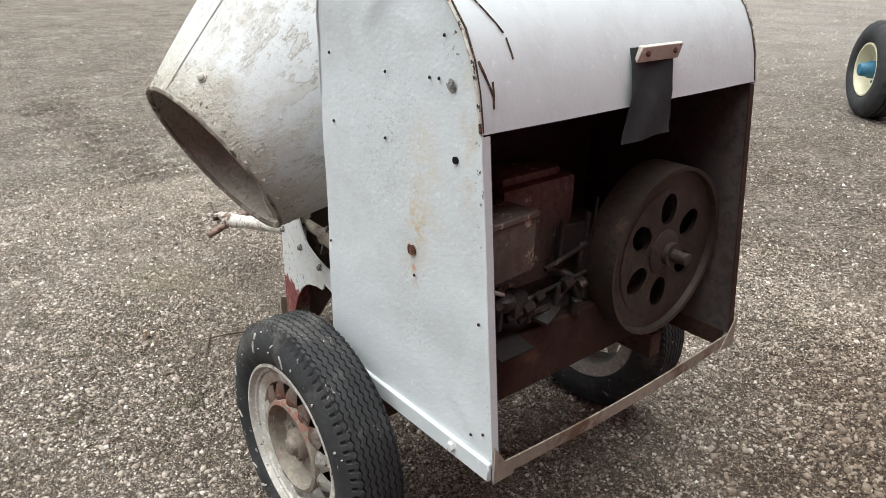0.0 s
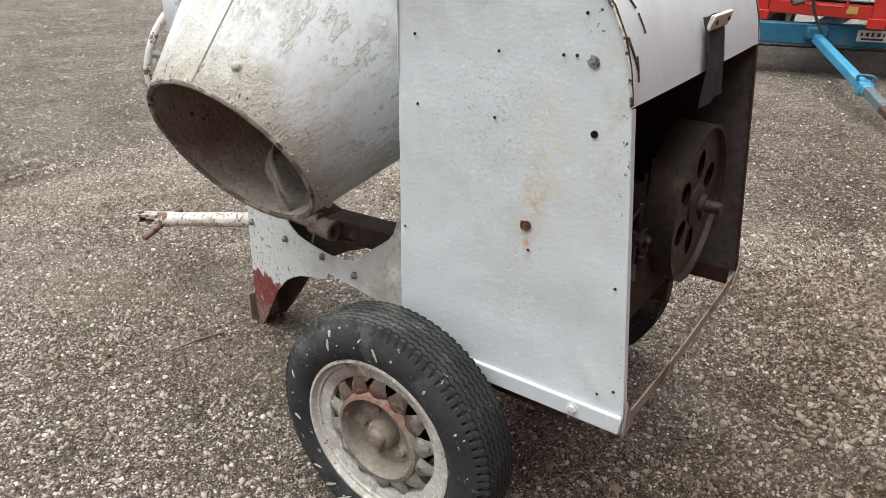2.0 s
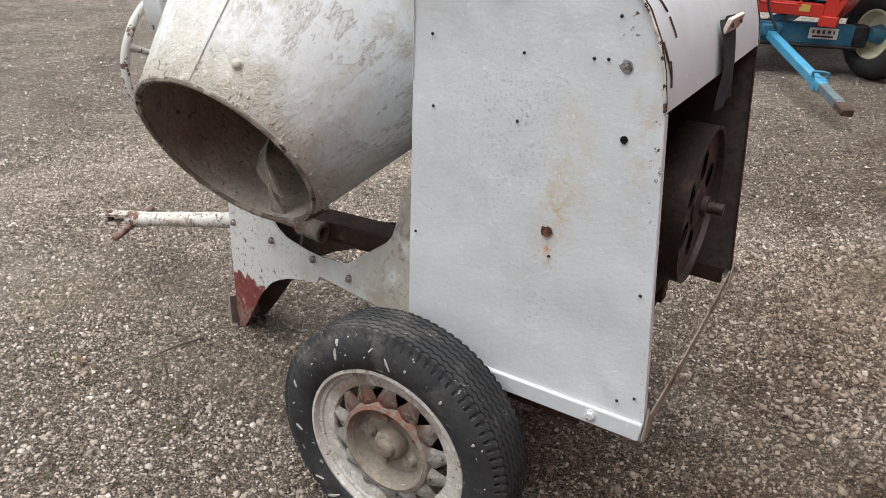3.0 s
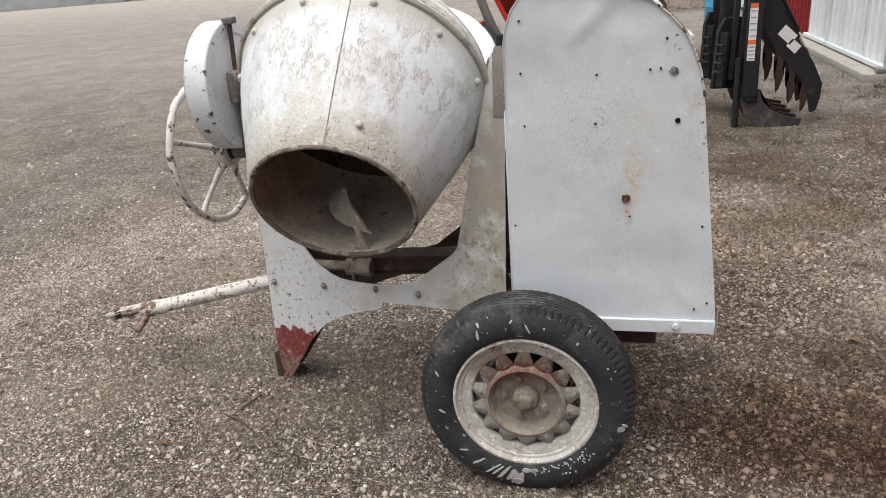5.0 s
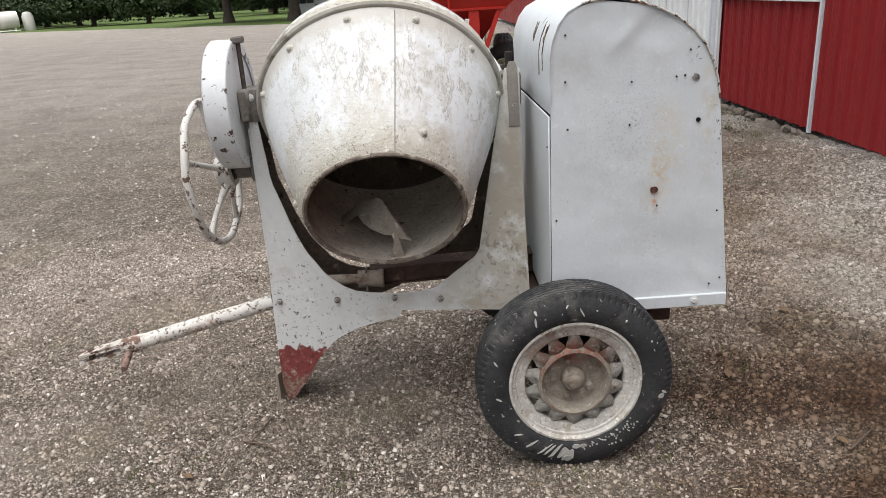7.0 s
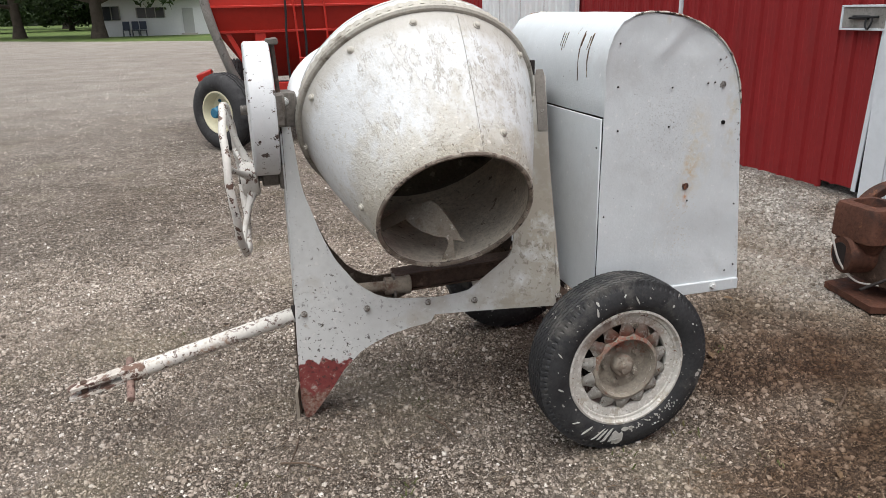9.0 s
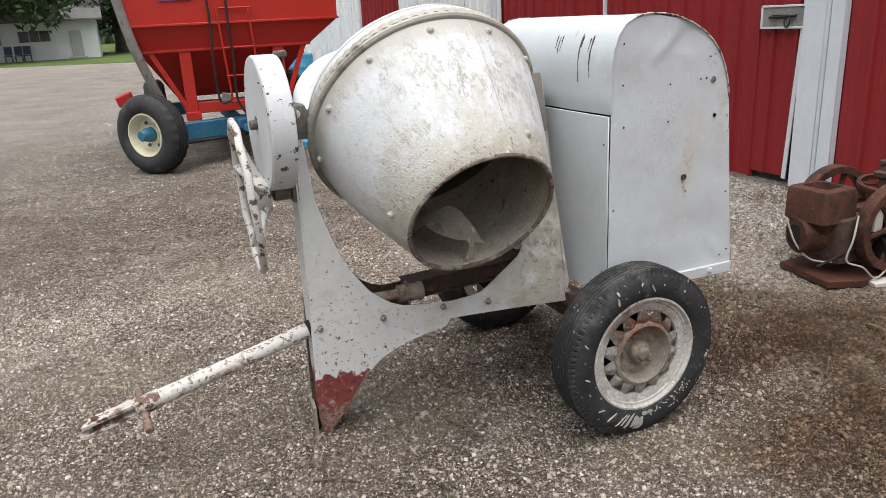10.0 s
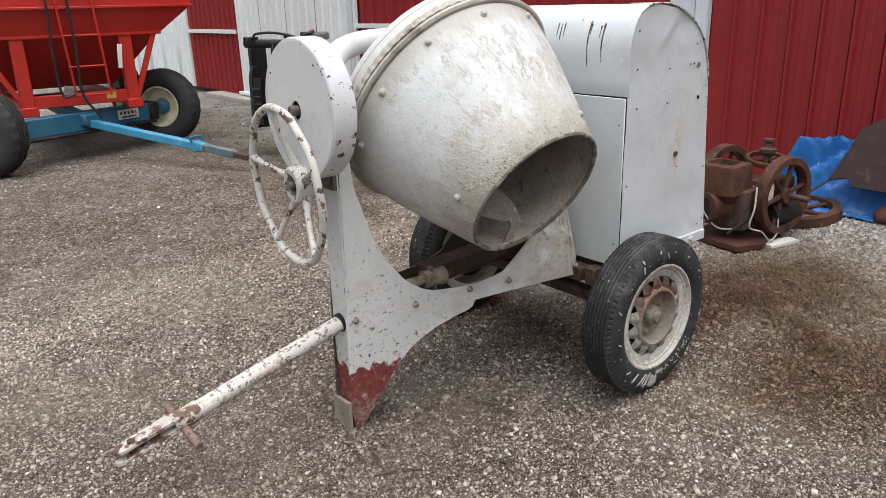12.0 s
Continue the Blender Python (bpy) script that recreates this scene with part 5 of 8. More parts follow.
M_GREASE = mk("old_black_grease", (0.030, 0.022, 0.018), 0.3, 30.0, 0.5, 0.2, 0.6, 80.0, [((0.09, 0.05, 0.035), 40.0, 0.55, 0.08)])
handwheel()

# drum: own frame, z runs to the mouth
D_AX = Vector((0.02, -0.850, -0.526)).normalized()
D_C = Vector((-0.583, 0.386, 1.186))
DM = Matrix.Translation(D_C) @ D_AX.to_track_quat("Z", "Y").to_matrix().to_4x4()


def drum_part(name, bm, material, parent, label="", smooth=40):
    finish(bm, smooth)
    me = bpy.data.meshes.new(name)
    bm.to_mesh(me)
    bm.free()
    me.materials.append(material)
    ob = new(name, me)
    ob.parent = parent
    if parent is mixer:
        ob.matrix_local = Matrix.Translation(-OFFSET[mixer.name]) @ DM
    return tagged(ob, label)


def lumpy(amount, freq):
    return lambda i, j: (amount * noise.noise(Vector((math.cos(i * 0.0873) * freq, math.sin(i * 0.0873) * freq, j * 0.7))), 0)


def build_drum():
    S = 72
    cone = [(0.425, 0.018), (0.418, 0.05), (0.393, 0.14), (0.366, 0.22), (0.338, 0.30), (0.309, 0.38), (0.281, 0.455), (0.261, 0.508), (0.257, 0.512), (0.252, 0.508),
            (0.274, 0.453), (0.302, 0.378), (0.331, 0.298), (0.359, 0.218), (0.386, 0.138), (0.410, 0.05), (0.416, 0.018)]
    drum = drum_part("drum", lathe(cone, S, lumpy(0.0018, 2.5), close=True), M_DRUM2, mixer, "silver-painted mixing drum crusted with mortar at the mouth")
    rear = [(0.418, 0.012), (0.424, -0.04), (0.421, -0.075), (0.403, -0.115), (0.36, -0.150), (0.29, -0.178), (0.20, -0.195), (0.10, -0.20), (0.0, -0.20)]
    drum_part("drum_bowl", lathe(rear, S, lumpy(0.0015, 2.5)), M_BOWL, drum, "ochre-stained rear bowl")
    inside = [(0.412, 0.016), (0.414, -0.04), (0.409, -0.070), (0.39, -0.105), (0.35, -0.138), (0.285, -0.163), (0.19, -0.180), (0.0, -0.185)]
    drum_part("drum_lining", lathe(inside, 48, lumpy(0.004, 4)), M_DEEP, drum, "mortar-caked drum inside, darkened for shade")
    skin = [(0.2505, 0.506), (0.272, 0.452), (0.300, 0.377), (0.329, 0.297), (0.357, 0.217), (0.384, 0.137), (0.408, 0.05), (0.412, 0.016)]
    drum_part("mouth_lining", lathe(skin, 72, lumpy(0.0012, 4)), M_MOUTH, drum, "mortar-caked mouth inside")
    drum_part("lip_edge", lathe([(0.2635, 0.5085), (0.2625, 0.5130), (0.2575, 0.5165), (0.2490, 0.5130), (0.2475, 0.5050), (0.2550, 0.5065)], S, lumpy(0.0012, 9), close=True), M_LIP, drum, "dark worn lip of the mouth")
    # joint flange and the toothed ring behind it
    drum_part("flange", lathe([(0.424, 0.016), (0.436, 0.016), (0.443, 0.010), (0.443, 0.000), (0.436, -0.006), (0.424, -0.006)], S, close=True), M_BAND, drum, "raised joint flange")

    def teeth(i, j):
        return ((0.0035 if (i // 2) % 2 else 0.0) if j in (1, 2) else 0.0, 0.0)
    drum_part("ring_gear", lathe([(0.424, -0.012), (0.434, -0.012), (0.434, -0.034), (0.424, -0.034)], 300, teeth, close=True), M_BAND, drum, "toothed ring gear under thick paint")
    drum_part("rear_hoop", lathe([(0.420, -0.072), (0.424, -0.076), (0.417, -0.086), (0.412, -0.08)], S, close=True), M_DRUM, drum)
    head = mesh_of("bolt", lathe([(0.0135, -0.004), (0.0135, 0.002), (0.010, 0.0035), (0.0098, 0.008), (0.007, 0.0105), (0.0, 0.011)], 10), M_BAND)
    slope = Vector((0.95, 0, 0.30))
    for k in range(12):
        a = 2 * math.pi * (k + 0.35) / 12
        q = Matrix.Rotation(a, 4, "Z")
        shared("bolt", head, drum, q @ Matrix.Translation((0.4175, 0, 0.055)) @ slope.to_track_quat("Z", "Y").to_matrix().to_4x4())
    for k in range(3):
        a = 2 * math.pi * (k + 0.52) / 3
        q = Matrix.Rotation(a, 4, "Z")
        shared("bolt", head, drum, q @ Matrix.Translation((0.2915, 0, 0.43)) @ Vector((0.9, 0, 0.4)).to_track_quat("Z", "Y").to_matrix().to_4x4())
    # lapped seam of the cone
    for a in (SEAM, SEAM + math.pi):
        prof = [(0.4235, 0.03), (0.4192, 0.05), (0.3942, 0.14), (0.3672, 0.22), (0.3392, 0.30), (0.3102, 0.38), (0.2822, 0.455), (0.2632, 0.505)]
        bm = bmesh.new()
        rows = []
        for r, h in prof:
            rows.append([bm.verts.new((rr * math.cos(a + da / r), rr * math.sin(a + da / r), h)) for da, rr in ((-0.0015, r - 0.001), (0.0, r + 0.0022), (0.012, r + 0.0018), (0.03, r - 0.0005))])
        for p, q in zip(rows, rows[1:]):
            for i in range(3):
                bm.faces.new((p[i], p[i + 1], q[i + 1], q[i]))
        drum_part("lap_seam", bm, M_DRUM2, drum)
        line = bmesh.new()
        rows = [[line.verts.new(((r + o) * math.cos(a + da / r), (r + o) * math.sin(a + da / r), h)) for da, o in ((-0.0030, 0.0008), (-0.0019, 0.0016), (-0.0008, 0.0020))] for r, h in prof]
        for p, q in zip(rows, rows[1:]):
            for i in range(2):
                line.faces.new((p[i], p[i + 1], q[i + 1], q[i]))
        drum_part("seam_edge", line, M_SEAM, drum, "darker edge of the lapped seam")
    # a torn paddle-shaped blade, its welded foot, and the strip that ties it to the shell
    to_drum = DM.inverted()

    def shell(p, r):
        q = to_drum @ Vector(p)
        f = r / math.hypot(q.x, q.y)
        return DM @ Vector((q.x * f, q.y * f, q.z))
    left, c0 = (-0.688, 0.185, 0.848), (-0.674, 0.225, 0.884)
    paddle = (left, c0, (-0.634, 0.175, 0.899), (-0.612, 0.146, 0.913), (-0.597, 0.126, 0.910), (-0.582, 0.100, 0.897), (-0.566, 0.080, 0.872), (-0.545, 0.076, 0.840), (-0.528, 0.077, 0.812),
              (-0.523, 0.076, 0.797), (-0.505, 0.076, 0.777), (-0.524, 0.078, 0.784), (-0.545, 0.082, 0.787), (-0.568, 0.087, 0.797), (-0.598, 0.098, 0.799), (-0.642, 0.120, 0.815), (-0.668, 0.150, 0.828))
    stem = ((-0.572, 0.088, 0.806), (-0.548, 0.080, 0.803), (-0.545, 0.081, 0.778), shell((-0.540, 0.078, 0.755), 0.262), shell((-0.580, 0.082, 0.750), 0.262), (-0.563, 0.083, 0.775))
    tie = (left, c0, shell((-0.700, 0.265, 0.890), 0.345), shell((-0.715, 0.215, 0.850), 0.325))
    blade = None
    for plate, push in ((paddle, (0.2, 0.7, 0.5)), (stem, (0.3, 0.7, 0.3)), (tie, (0.3, 0.6, 0.5))):
        bm = bmesh.new()
        a = [bm.verts.new(Vector(p)) for p in plate]
        b = [bm.verts.new(Vector(p) + 0.008 * Vector(push)) for p in plate]
        bm.faces.new(a)
        bm.faces.new(b[::-1])
        for i in range(len(a)):
            q = (i + 1) % len(a)
            bm.faces.new((a[i], a[q], b[q], b[i]))
        bmesh.ops.triangulate(bm, faces=bm.faces[:])
        bm.transform(to_drum)
        if blade is None:
            blade = drum_part("mixing_blade", bm, M_CRUST, drum, "torn mixing blade crusted with pale mortar")
        else:
            drum_part("blade_strap", bm, M_CRUST, blade)
    # mortar crust lumped along the lip
    rc = random.Random(8)
    lip = bmesh.new()
    for k in range(240):
        a = rc.random() * 2 * math.pi
        h = 0.509 - abs(rc.gauss(0, 0.03))
        r = 0.2585 + (0.509 - h) * 0.355
        q = Matrix.Rotation(a, 4, "Z") @ Matrix.Translation((r, 0, h)) @ pose(0, 0, 0, 0, -20, 90 * rc.random())
        b = bmesh.new()
        bmesh.ops.create_icosphere(b, subdivisions=1, radius=1, matrix=Matrix.Diagonal((rc.uniform(0.002, 0.004), rc.uniform(0.003, 0.009), rc.uniform(0.003, 0.008), 1)))
        merge(lip, b, q)
    tagged(drum_part("mortar_crust", lip, M_CRUST, drum), "lumps of dried mortar on the lip", kind="stuff")
    return drum


M_CRUST = mk("mortar_crust", (0.37, 0.335, 0.285), 0.2, 14.0, 0.9, 0.0, 1.0, 70.0, [((0.24, 0.20, 0.16), 12.0, 0.54, 0.10), ((0.62, 0.6, 0.56), 30.0, 0.60, 0.06), (DARK, 44.0, 0.66, 0.03)], spec=0.2)
M_MOUTH = mk("caked_mouth_mortar", (0.60, 0.54, 0.455), 0.25, 8.0, 0.9, 0.0, 1.0, 55.0, [((0.44, 0.385, 0.32), 5.0, 0.54, 0.12), ((0.20, 0.16, 0.125), 26.0, 0.60, 0.05), ((0.08, 0.06, 0.05), 40.0, 0.67, 0.03)], spec=0.2)
M_LIP = mk("worn_lip_iron", (0.21, 0.175, 0.145), 0.3, 30.0, 0.8, 0.1, 0.6, 80.0, [((0.36, 0.32, 0.27), 22.0, 0.52, 0.06), ((0.05, 0.04, 0.034), 40.0, 0.58, 0.04)], spec=0.25)
SEAM = radians(80)
# mortar of the drum's back, with the deep shade put into its colour
M_DEEP = mk("shaded_caked_mortar", (0.15, 0.125, 0.10), 0.3, 8.0, 0.9, 0.0, 1.0, 55.0, [((0.06, 0.048, 0.04), 7.0, 0.52, 0.10), ((0.30, 0.27, 0.23), 20.0, 0.62, 0.05)], spec=0.2)
M_SEAM = mk("seam_edge_brown", (0.30, 0.285, 0.25), 0.3, 30.0, 0.9, 0.0, 0.4, 80.0, [((0.48, 0.47, 0.44), 40.0, 0.55, 0.05)])
M_BAND = mk("band_paint", (0.44, 0.42, 0.37), 0.15, 8.0, 0.7, 0.0, 0.6, 60.0, [((0.18, 0.16, 0.13), 7.0, 0.54, 0.12), (DARK, 24.0, 0.66, 0.04)])
M_BOWL = mk("bowl_paint_ochre_stained", (0.59, 0.59, 0.575), 0.1, 7.0, 0.75, 0.0, 0.8, 40.0, [((0.46, 0.37, 0.23), 6.0, 0.57, 0.12), ((0.15, 0.12, 0.09), 26.0, 0.66, 0.04)])
drum = build_drum()

# tilting yoke: a fat tube from bearing to bearing round the back of the drum
B = -D_AX
yoke_pts = []
for k in range(49):
    a = math.pi * k / 48
    c = math.cos(a)
    x = -0.583 - math.copysign(abs(c) ** 0.7, c) * (0.405 + 0.02 * abs(c) ** 8)
    yoke_pts.append(Vector((x, YC, AXZ + 0.01)) + Vector((0, B.y, B.z)) * 0.345 * math.sin(a))
yoke = part("tilting_yoke", tube(yoke_pts, [0.034 + 0.009 * min(1.0, 2.4 * math.sin(math.pi * k / 48)) for k in range(49)], 20), M_DISC, mixer, "fat silver-painted yoke tube behind the drum")
part("drum_spindle", rod(D_C + B * 0.18, D_C + B * 0.40, 0.06, seg=20, bevel=0.005), M_GREYPOST, mixer)
for x in (-1.03, -0.138):
    part("trunnion_collar", rod((x - 0.018, YC, AXZ), (x + 0.018, YC, AXZ), 0.058, seg=24, bevel=0.004), M_GREYPOST, mixer)

# centre beam: the tongue pipe runs on under the drum into a channel
part("centre_channel", box((0.66, 0.07, 0.06), (-0.36, YC, 0.53), (0, -2.0, 0), bevel=0.004), M_RUSTY, mixer, "dark greasy centre channel")
for z, w in ((0.565, 0.095), (0.497, 0.085)):
    part("channel_flange", box((0.66, w, 0.008), (-0.36, YC, z), (0, -2.0, 0), bevel=0.002), M_RUSTY, mixer)
part("tilt_screw", rod((-0.92, YC - 0.06, 0.532), (-0.70, YC - 0.06, 0.5235), 0.020, seg=14), M_STRAP, mixer)
pipe = lathe([(0.0, 0.0), (0.034, 0.0), (0.035, 0.004), (0.034, 0.080), (0.037, 0.084), (0.037, 0.098), (0.034, 0.101), (0.023, 0.100), (0.022, 0.060), (0.0, 0.058)], 20)
pipe.transform(aim((-0.735, YC - 0.06, 0.525), (-0.645, YC - 0.06, 0.522)))
part("pipe_coupling", pipe, M_STRAP, mixer, "rusty open pipe coupling")
part("coupling_bracket", slab([(-0.045, -0.05), (0.03, -0.05), (0.012, 0.045), (-0.012, 0.05)], lambda u, v: (-0.705, YC - 0.06 + u, 0.525 + v), 0.008, (1, 0, 0)), M_GREYPOST, mixer)

# tongue
T0, T1 = Vector((-1.06, YC - 0.002, 0.437)), Vector((-1.67, YC - 0.010, 0.288))
M_TONGUE = mk("flaking_tow_pipe", (0.60, 0.58, 0.54), 0.1, 9.0, 0.65, 0.0, 0.5, 60.0, [((0.30, 0.21, 0.155), 14.0, 0.56, 0.07), ((0.10, 0.058, 0.044), 40.0, 0.55, 0.02), ((0.45, 0.40, 0.34), 22.0, 0.55, 0.08), ((0.62, 0.6, 0.56), 40.0, 0.6, 0.04)])
M_HITCHPIN = mk("rusty_cross_pin", (0.19, 0.125, 0.105), 0.3, 14.0, 0.85, 0.0, 0.6, 70.0, [((0.09, 0.05, 0.04), 20.0, 0.52, 0.06), ((0.45, 0.38, 0.32), 30.0, 0.62, 0.04)])
M_HITCH = mk("rusting_hitch", (0.50, 0.465, 0.42), 0.2, 12.0, 0.8, 0.0, 0.6, 60.0, [((0.15, 0.09, 0.068), 22.0, 0.49, 0.05), ((0.09, 0.05, 0.04), 26.0, 0.57, 0.03), ((0.62, 0.58, 0.53), 30.0, 0.60, 0.04)])
tongue = part("tongue", rod(T1, T0, 0.0295, seg=20, bevel=0.002), M_TONGUE, mixer, "flaking white tow pipe")
tdir = (T1 - T0).normalized()
part("tongue_collar", rod(T0 + tdir * 0.0, T0 + tdir * 0.03, 0.036, seg=18, bevel=0.002), M_BLACKIN, tongue)
part("hitch_sleeve", rod(T1 - tdir * 0.03, T1 + tdir * 0.06, 0.034, seg=18, bevel=0.003), M_HITCH, tongue)
tip = T1 + tdir * 0.235
for dz in (0.018, -0.018):
    q = Vector((0, 0, dz))
    outl = [(0.0, -0.030), (0.13, -0.028)] + [(0.20 + 0.028 * math.cos(t), 0.028 * math.sin(t)) for t in [-1.5 + 0.3 * i for i in range(11)]] + [(0.13, 0.028), (0.0, 0.030)]
    st = T1 + tdir * 0.03
    part("hitch_strap", slab(outl, lambda u, v: st + tdir * u + Vector((0, v, 0)) + q, 0.010, (0, 0, 1)), M_HITCH, tongue, "rusty flat hitch strap")
part("hitch_bolt", rod(tip + tdir * -0.035 + Vector((0, 0, -0.022)), tip + tdir * -0.035 + Vector((0, 0, 0.034)), 0.013, seg=12), M_RUSTY, tongue)
part("hitch_crossbar", rod(T1 + tdir * 0.045 + Vector((0, 0.10, 0.016)), T1 + tdir * 0.045 + Vector((0.02, -0.115, -0.045)), 0.0145, seg=12, bevel=0.003), M_HITCHPIN, tongue, "rusty cross pin")


M_SPLASH = mk("splashed_white_paint", (0.42, 0.415, 0.39), 0.12, 20.0, 0.6, 0.0, 0.3, 80.0, [((0.25, 0.24, 0.22), 40.0, 0.60, 0.05)])


# road wheels
WX, WZ = 0.010, 0.3265


def road_wheel(cy, side):
    """side: -1 faces the near side. Axis runs along y."""
    R, W = 0.328, 0.150
    wheel_m = Matrix.Translation((WX, cy, WZ)) @ Vector((0, side, 0)).to_track_quat("Z", "Y").to_matrix().to_4x4() @ pose(0, 0, 0, 0, 0, 13)
    h = W / 2
    prof = [(0.212, h - 0.022), (0.224, h - 0.006), (0.25, h + 0.004), (0.280, h + 0.002), (0.303, h - 0.008), (0.315, h - 0.018)]
    tread = []
    for y in (-0.048, -0.032, -0.016, 0.0, 0.016, 0.032, 0.048):
        tread.append(y)
    ys = sorted([t + d for t in tread for d in (-0.0024, -0.0015, 0.0015, 0.0024)], reverse=True)
    tr = []
    for k, y in enumerate(ys):
        deep = k % 4 in (1, 2)
        tr.append((R - 0.0005 * abs(y) / 0.01 - (0.0055 if deep else 0), y))
    full = prof + [(R - 0.004, 0.056)] + tr + [(R - 0.004, -0.056)] + [(r, -z) for r, z in reversed(prof)]
    np_, nt = len(prof), len(tr)

    def zig(i, j):
        if np_ < j <= np_ + nt:
            return 0, 0.0020 * (1 if i % 4 < 2 else -1)
        if j in (np_ - 1, np_, np_ + nt + 1, np_ + nt + 2):
            return (-0.011 if i % 4 < 1 else 0), 0
        return 0, 0
    tyre = lathe(full, 360, zig)
    tyre.transform(wheel_m)
    wheel = part("road_wheel", tyre, M_TYRE, mixer, "worn ribbed road tyre on a flaking pressed-spoke rim")
    rim = lathe([(0.224, h - 0.016), (0.221, h - 0.006), (0.214, h - 0.005), (0.210, h - 0.012), (0.207, h - 0.018), (0.199, h - 0.019), (0.196, h - 0.024), (0.180, h - 0.026), (0.168, h - 0.028), (0.164, h - 0.034), (0.164, h - 0.046), (0.172, h - 0.056), (0.172, -h + 0.02), (0.214, -h + 0.012), (0.224, -h + 0.02)], 72)
    rim.transform(wheel_m)
    part("rim", rim, M_RIM, wheel, "flaking white wheel rim")
    # twelve pressed spokes
    n = 14
    for k in range(n):
        a = 2 * math.pi * k / n
        bm = bmesh.new()
        secs = []
        for r, w, z in ((0.104, 0.0234, h - 0.024), (0.118, 0.0266, h - 0.019), (0.130, 0.0292, h - 0.017), (0.138, 0.0285, h - 0.018), (0.148, 0.0232, h - 0.021), (0.158, 0.0190, h - 0.025), (0.168, 0.0175, h - 0.031)):
            secs.append([bm.verts.new((r, u * w, z + dz)) for u, dz in ((-1, -0.007), (-0.7, -0.004), (-0.25, 0.003), (0.25, 0.003), (0.7, -0.004), (1, -0.007))])
        for p, q in zip(secs, secs[1:]):
            for i in range(5):
                bm.faces.new((p[i], p[i + 1], q[i + 1], q[i]))
        bmesh.ops.solidify(bm, geom=bm.faces[:], thickness=0.003)
        bm.transform(wheel_m @ Matrix.Rotation(a, 4, "Z"))
        part("spoke", bm, M_RIM, wheel)
    dish = lathe([(0.128, h - 0.030), (0.122, h - 0.012), (0.112, h - 0.009), (0.106, h - 0.020), (0.102, h - 0.044), (0.094, h - 0.054), (0.040, h - 0.056), (0.0, h - 0.056)], 48)
    dish.transform(wheel_m)
    part("wheel_dish", dish, M_HUBRUST, wheel, "rusty dished wheel centre")
    hub = lathe([(0.042, h - 0.056), (0.040, h - 0.030), (0.034, h - 0.022), (0.026, h - 0.020), (0.022, h - 0.008), (0.016, h - 0.006), (0.0, h - 0.006)], 28, lambda i, j: (0.003 * noise.noise(Vector((math.cos(i * 0.2244) * 2, math.sin(i * 0.2244) * 2, j * 0.9))), 0.003 * noise.noise(Vector((math.cos(i * 0.2244) * 2, math.sin(i * 0.2244) * 2, j * 0.9 + 7)))))
    hub.transform(wheel_m)
    part("hub_cap", hub, M_HUBRUST, wheel)
    for k in range(5):
        a = 2 * math.pi * (k + 0.3) / 5
        b2 = hexbolt(0.010, 0.012)
        b2.transform(wheel_m @ Matrix.Translation((0.068 * math.cos(a), 0.068 * math.sin(a), h - 0.052)))
        part("wheel_nut", b2, M_HUBRUST, wheel)
    if side < 0:
        # splashes of white paint on the sidewall: one big blot, runs beside it, scattered drips
        rw = random.Random(21)
        marks = [(-98, 0.270, 0.052, 0.020, 10), (-94, 0.268, 0.048, 0.022, 5), (-101, 0.264, 0.046, 0.014, 20), (-96, 0.284, 0.030, 0.030, 0), (-106, 0.262, 0.058, 0.010, 25), (-110, 0.258, 0.050, 0.007, 28), (-114, 0.262, 0.052, 0.006, 30), (-90, 0.236, 0.016, 0.030, 0), (-84, 0.236, 0.012, 0.02, 0),
                 (-125, 0.262, 0.040, 0.007, 25), (-138, 0.262, 0.022, 0.006, 40), (119, 0.268, 0.030, 0.008, 20), (116, 0.296, 0.016, 0.009, 0), (86, 0.262, 0.028, 0.006, -30), (76, 0.272, 0.006, 0.006, 0), (96, 0.285, 0.010, 0.006, 40),
                 (54, 0.272, 0.010, 0.006, 0), (-13, 0.292, 0.024, 0.018, 0), (-10, 0.300, 0.020, 0.008, 20), (160, 0.280, 0.02, 0.006, 30), (188, 0.26, 0.02, 0.007, 30), (30, 0.283, 0.006, 0.006, 0)]
        for k in range(40):
            marks.append((rw.uniform(-85, -35), 0.226 + abs(rw.gauss(0, 0.018)), rw.uniform(0.003, 0.010), rw.uniform(0.003, 0.008), rw.uniform(-40, 40)))
        for k in range(16):
            marks.append((rw.uniform(0, 360), rw.uniform(0.235, 0.31), rw.uniform(0.002, 0.004), rw.uniform(0.002, 0.004), rw.uniform(-40, 40)))
        for k, (a, rm, ln, wd, lean) in enumerate(marks):
            ca, sa = math.cos(radians(a)), math.sin(radians(a))
            outl = []
            big = max(ln, wd) > 0.03
            for i in range(22 if big else 9):
                t = 2 * math.pi * i / (22 if big else 9)
                f = 1 + (0.4 if big else 0.4) * noise.noise(Vector((math.cos(t) * 2.2, math.sin(t) * 2.2, k * 3.7)))
                u, v = 0.5 * ln * math.cos(t) * f, 0.5 * wd * math.sin(t) * f
                outl.append((rm + u, v + u * math.tan(radians(lean))))
            place = lambda u, v: Vector((WX + u * ca + v * sa, cy - h - 0.0060 + max(0.0, (u - 0.278)) * 0.42, WZ + u * sa - v * ca))
            part("paint_splash", slab(outl, place, 0.003, (0, 1, 0)), M_SPLASH, wheel, "white paint splash")
    drum_b = lathe([(0.0, -0.06), (0.11, -0.06), (0.13, -0.05), (0.13, 0.0), (0.0, 0.0)], 32)
    drum_b.transform(wheel_m)
    part("brake_plate", drum_b, M_BLACKIN, wheel)
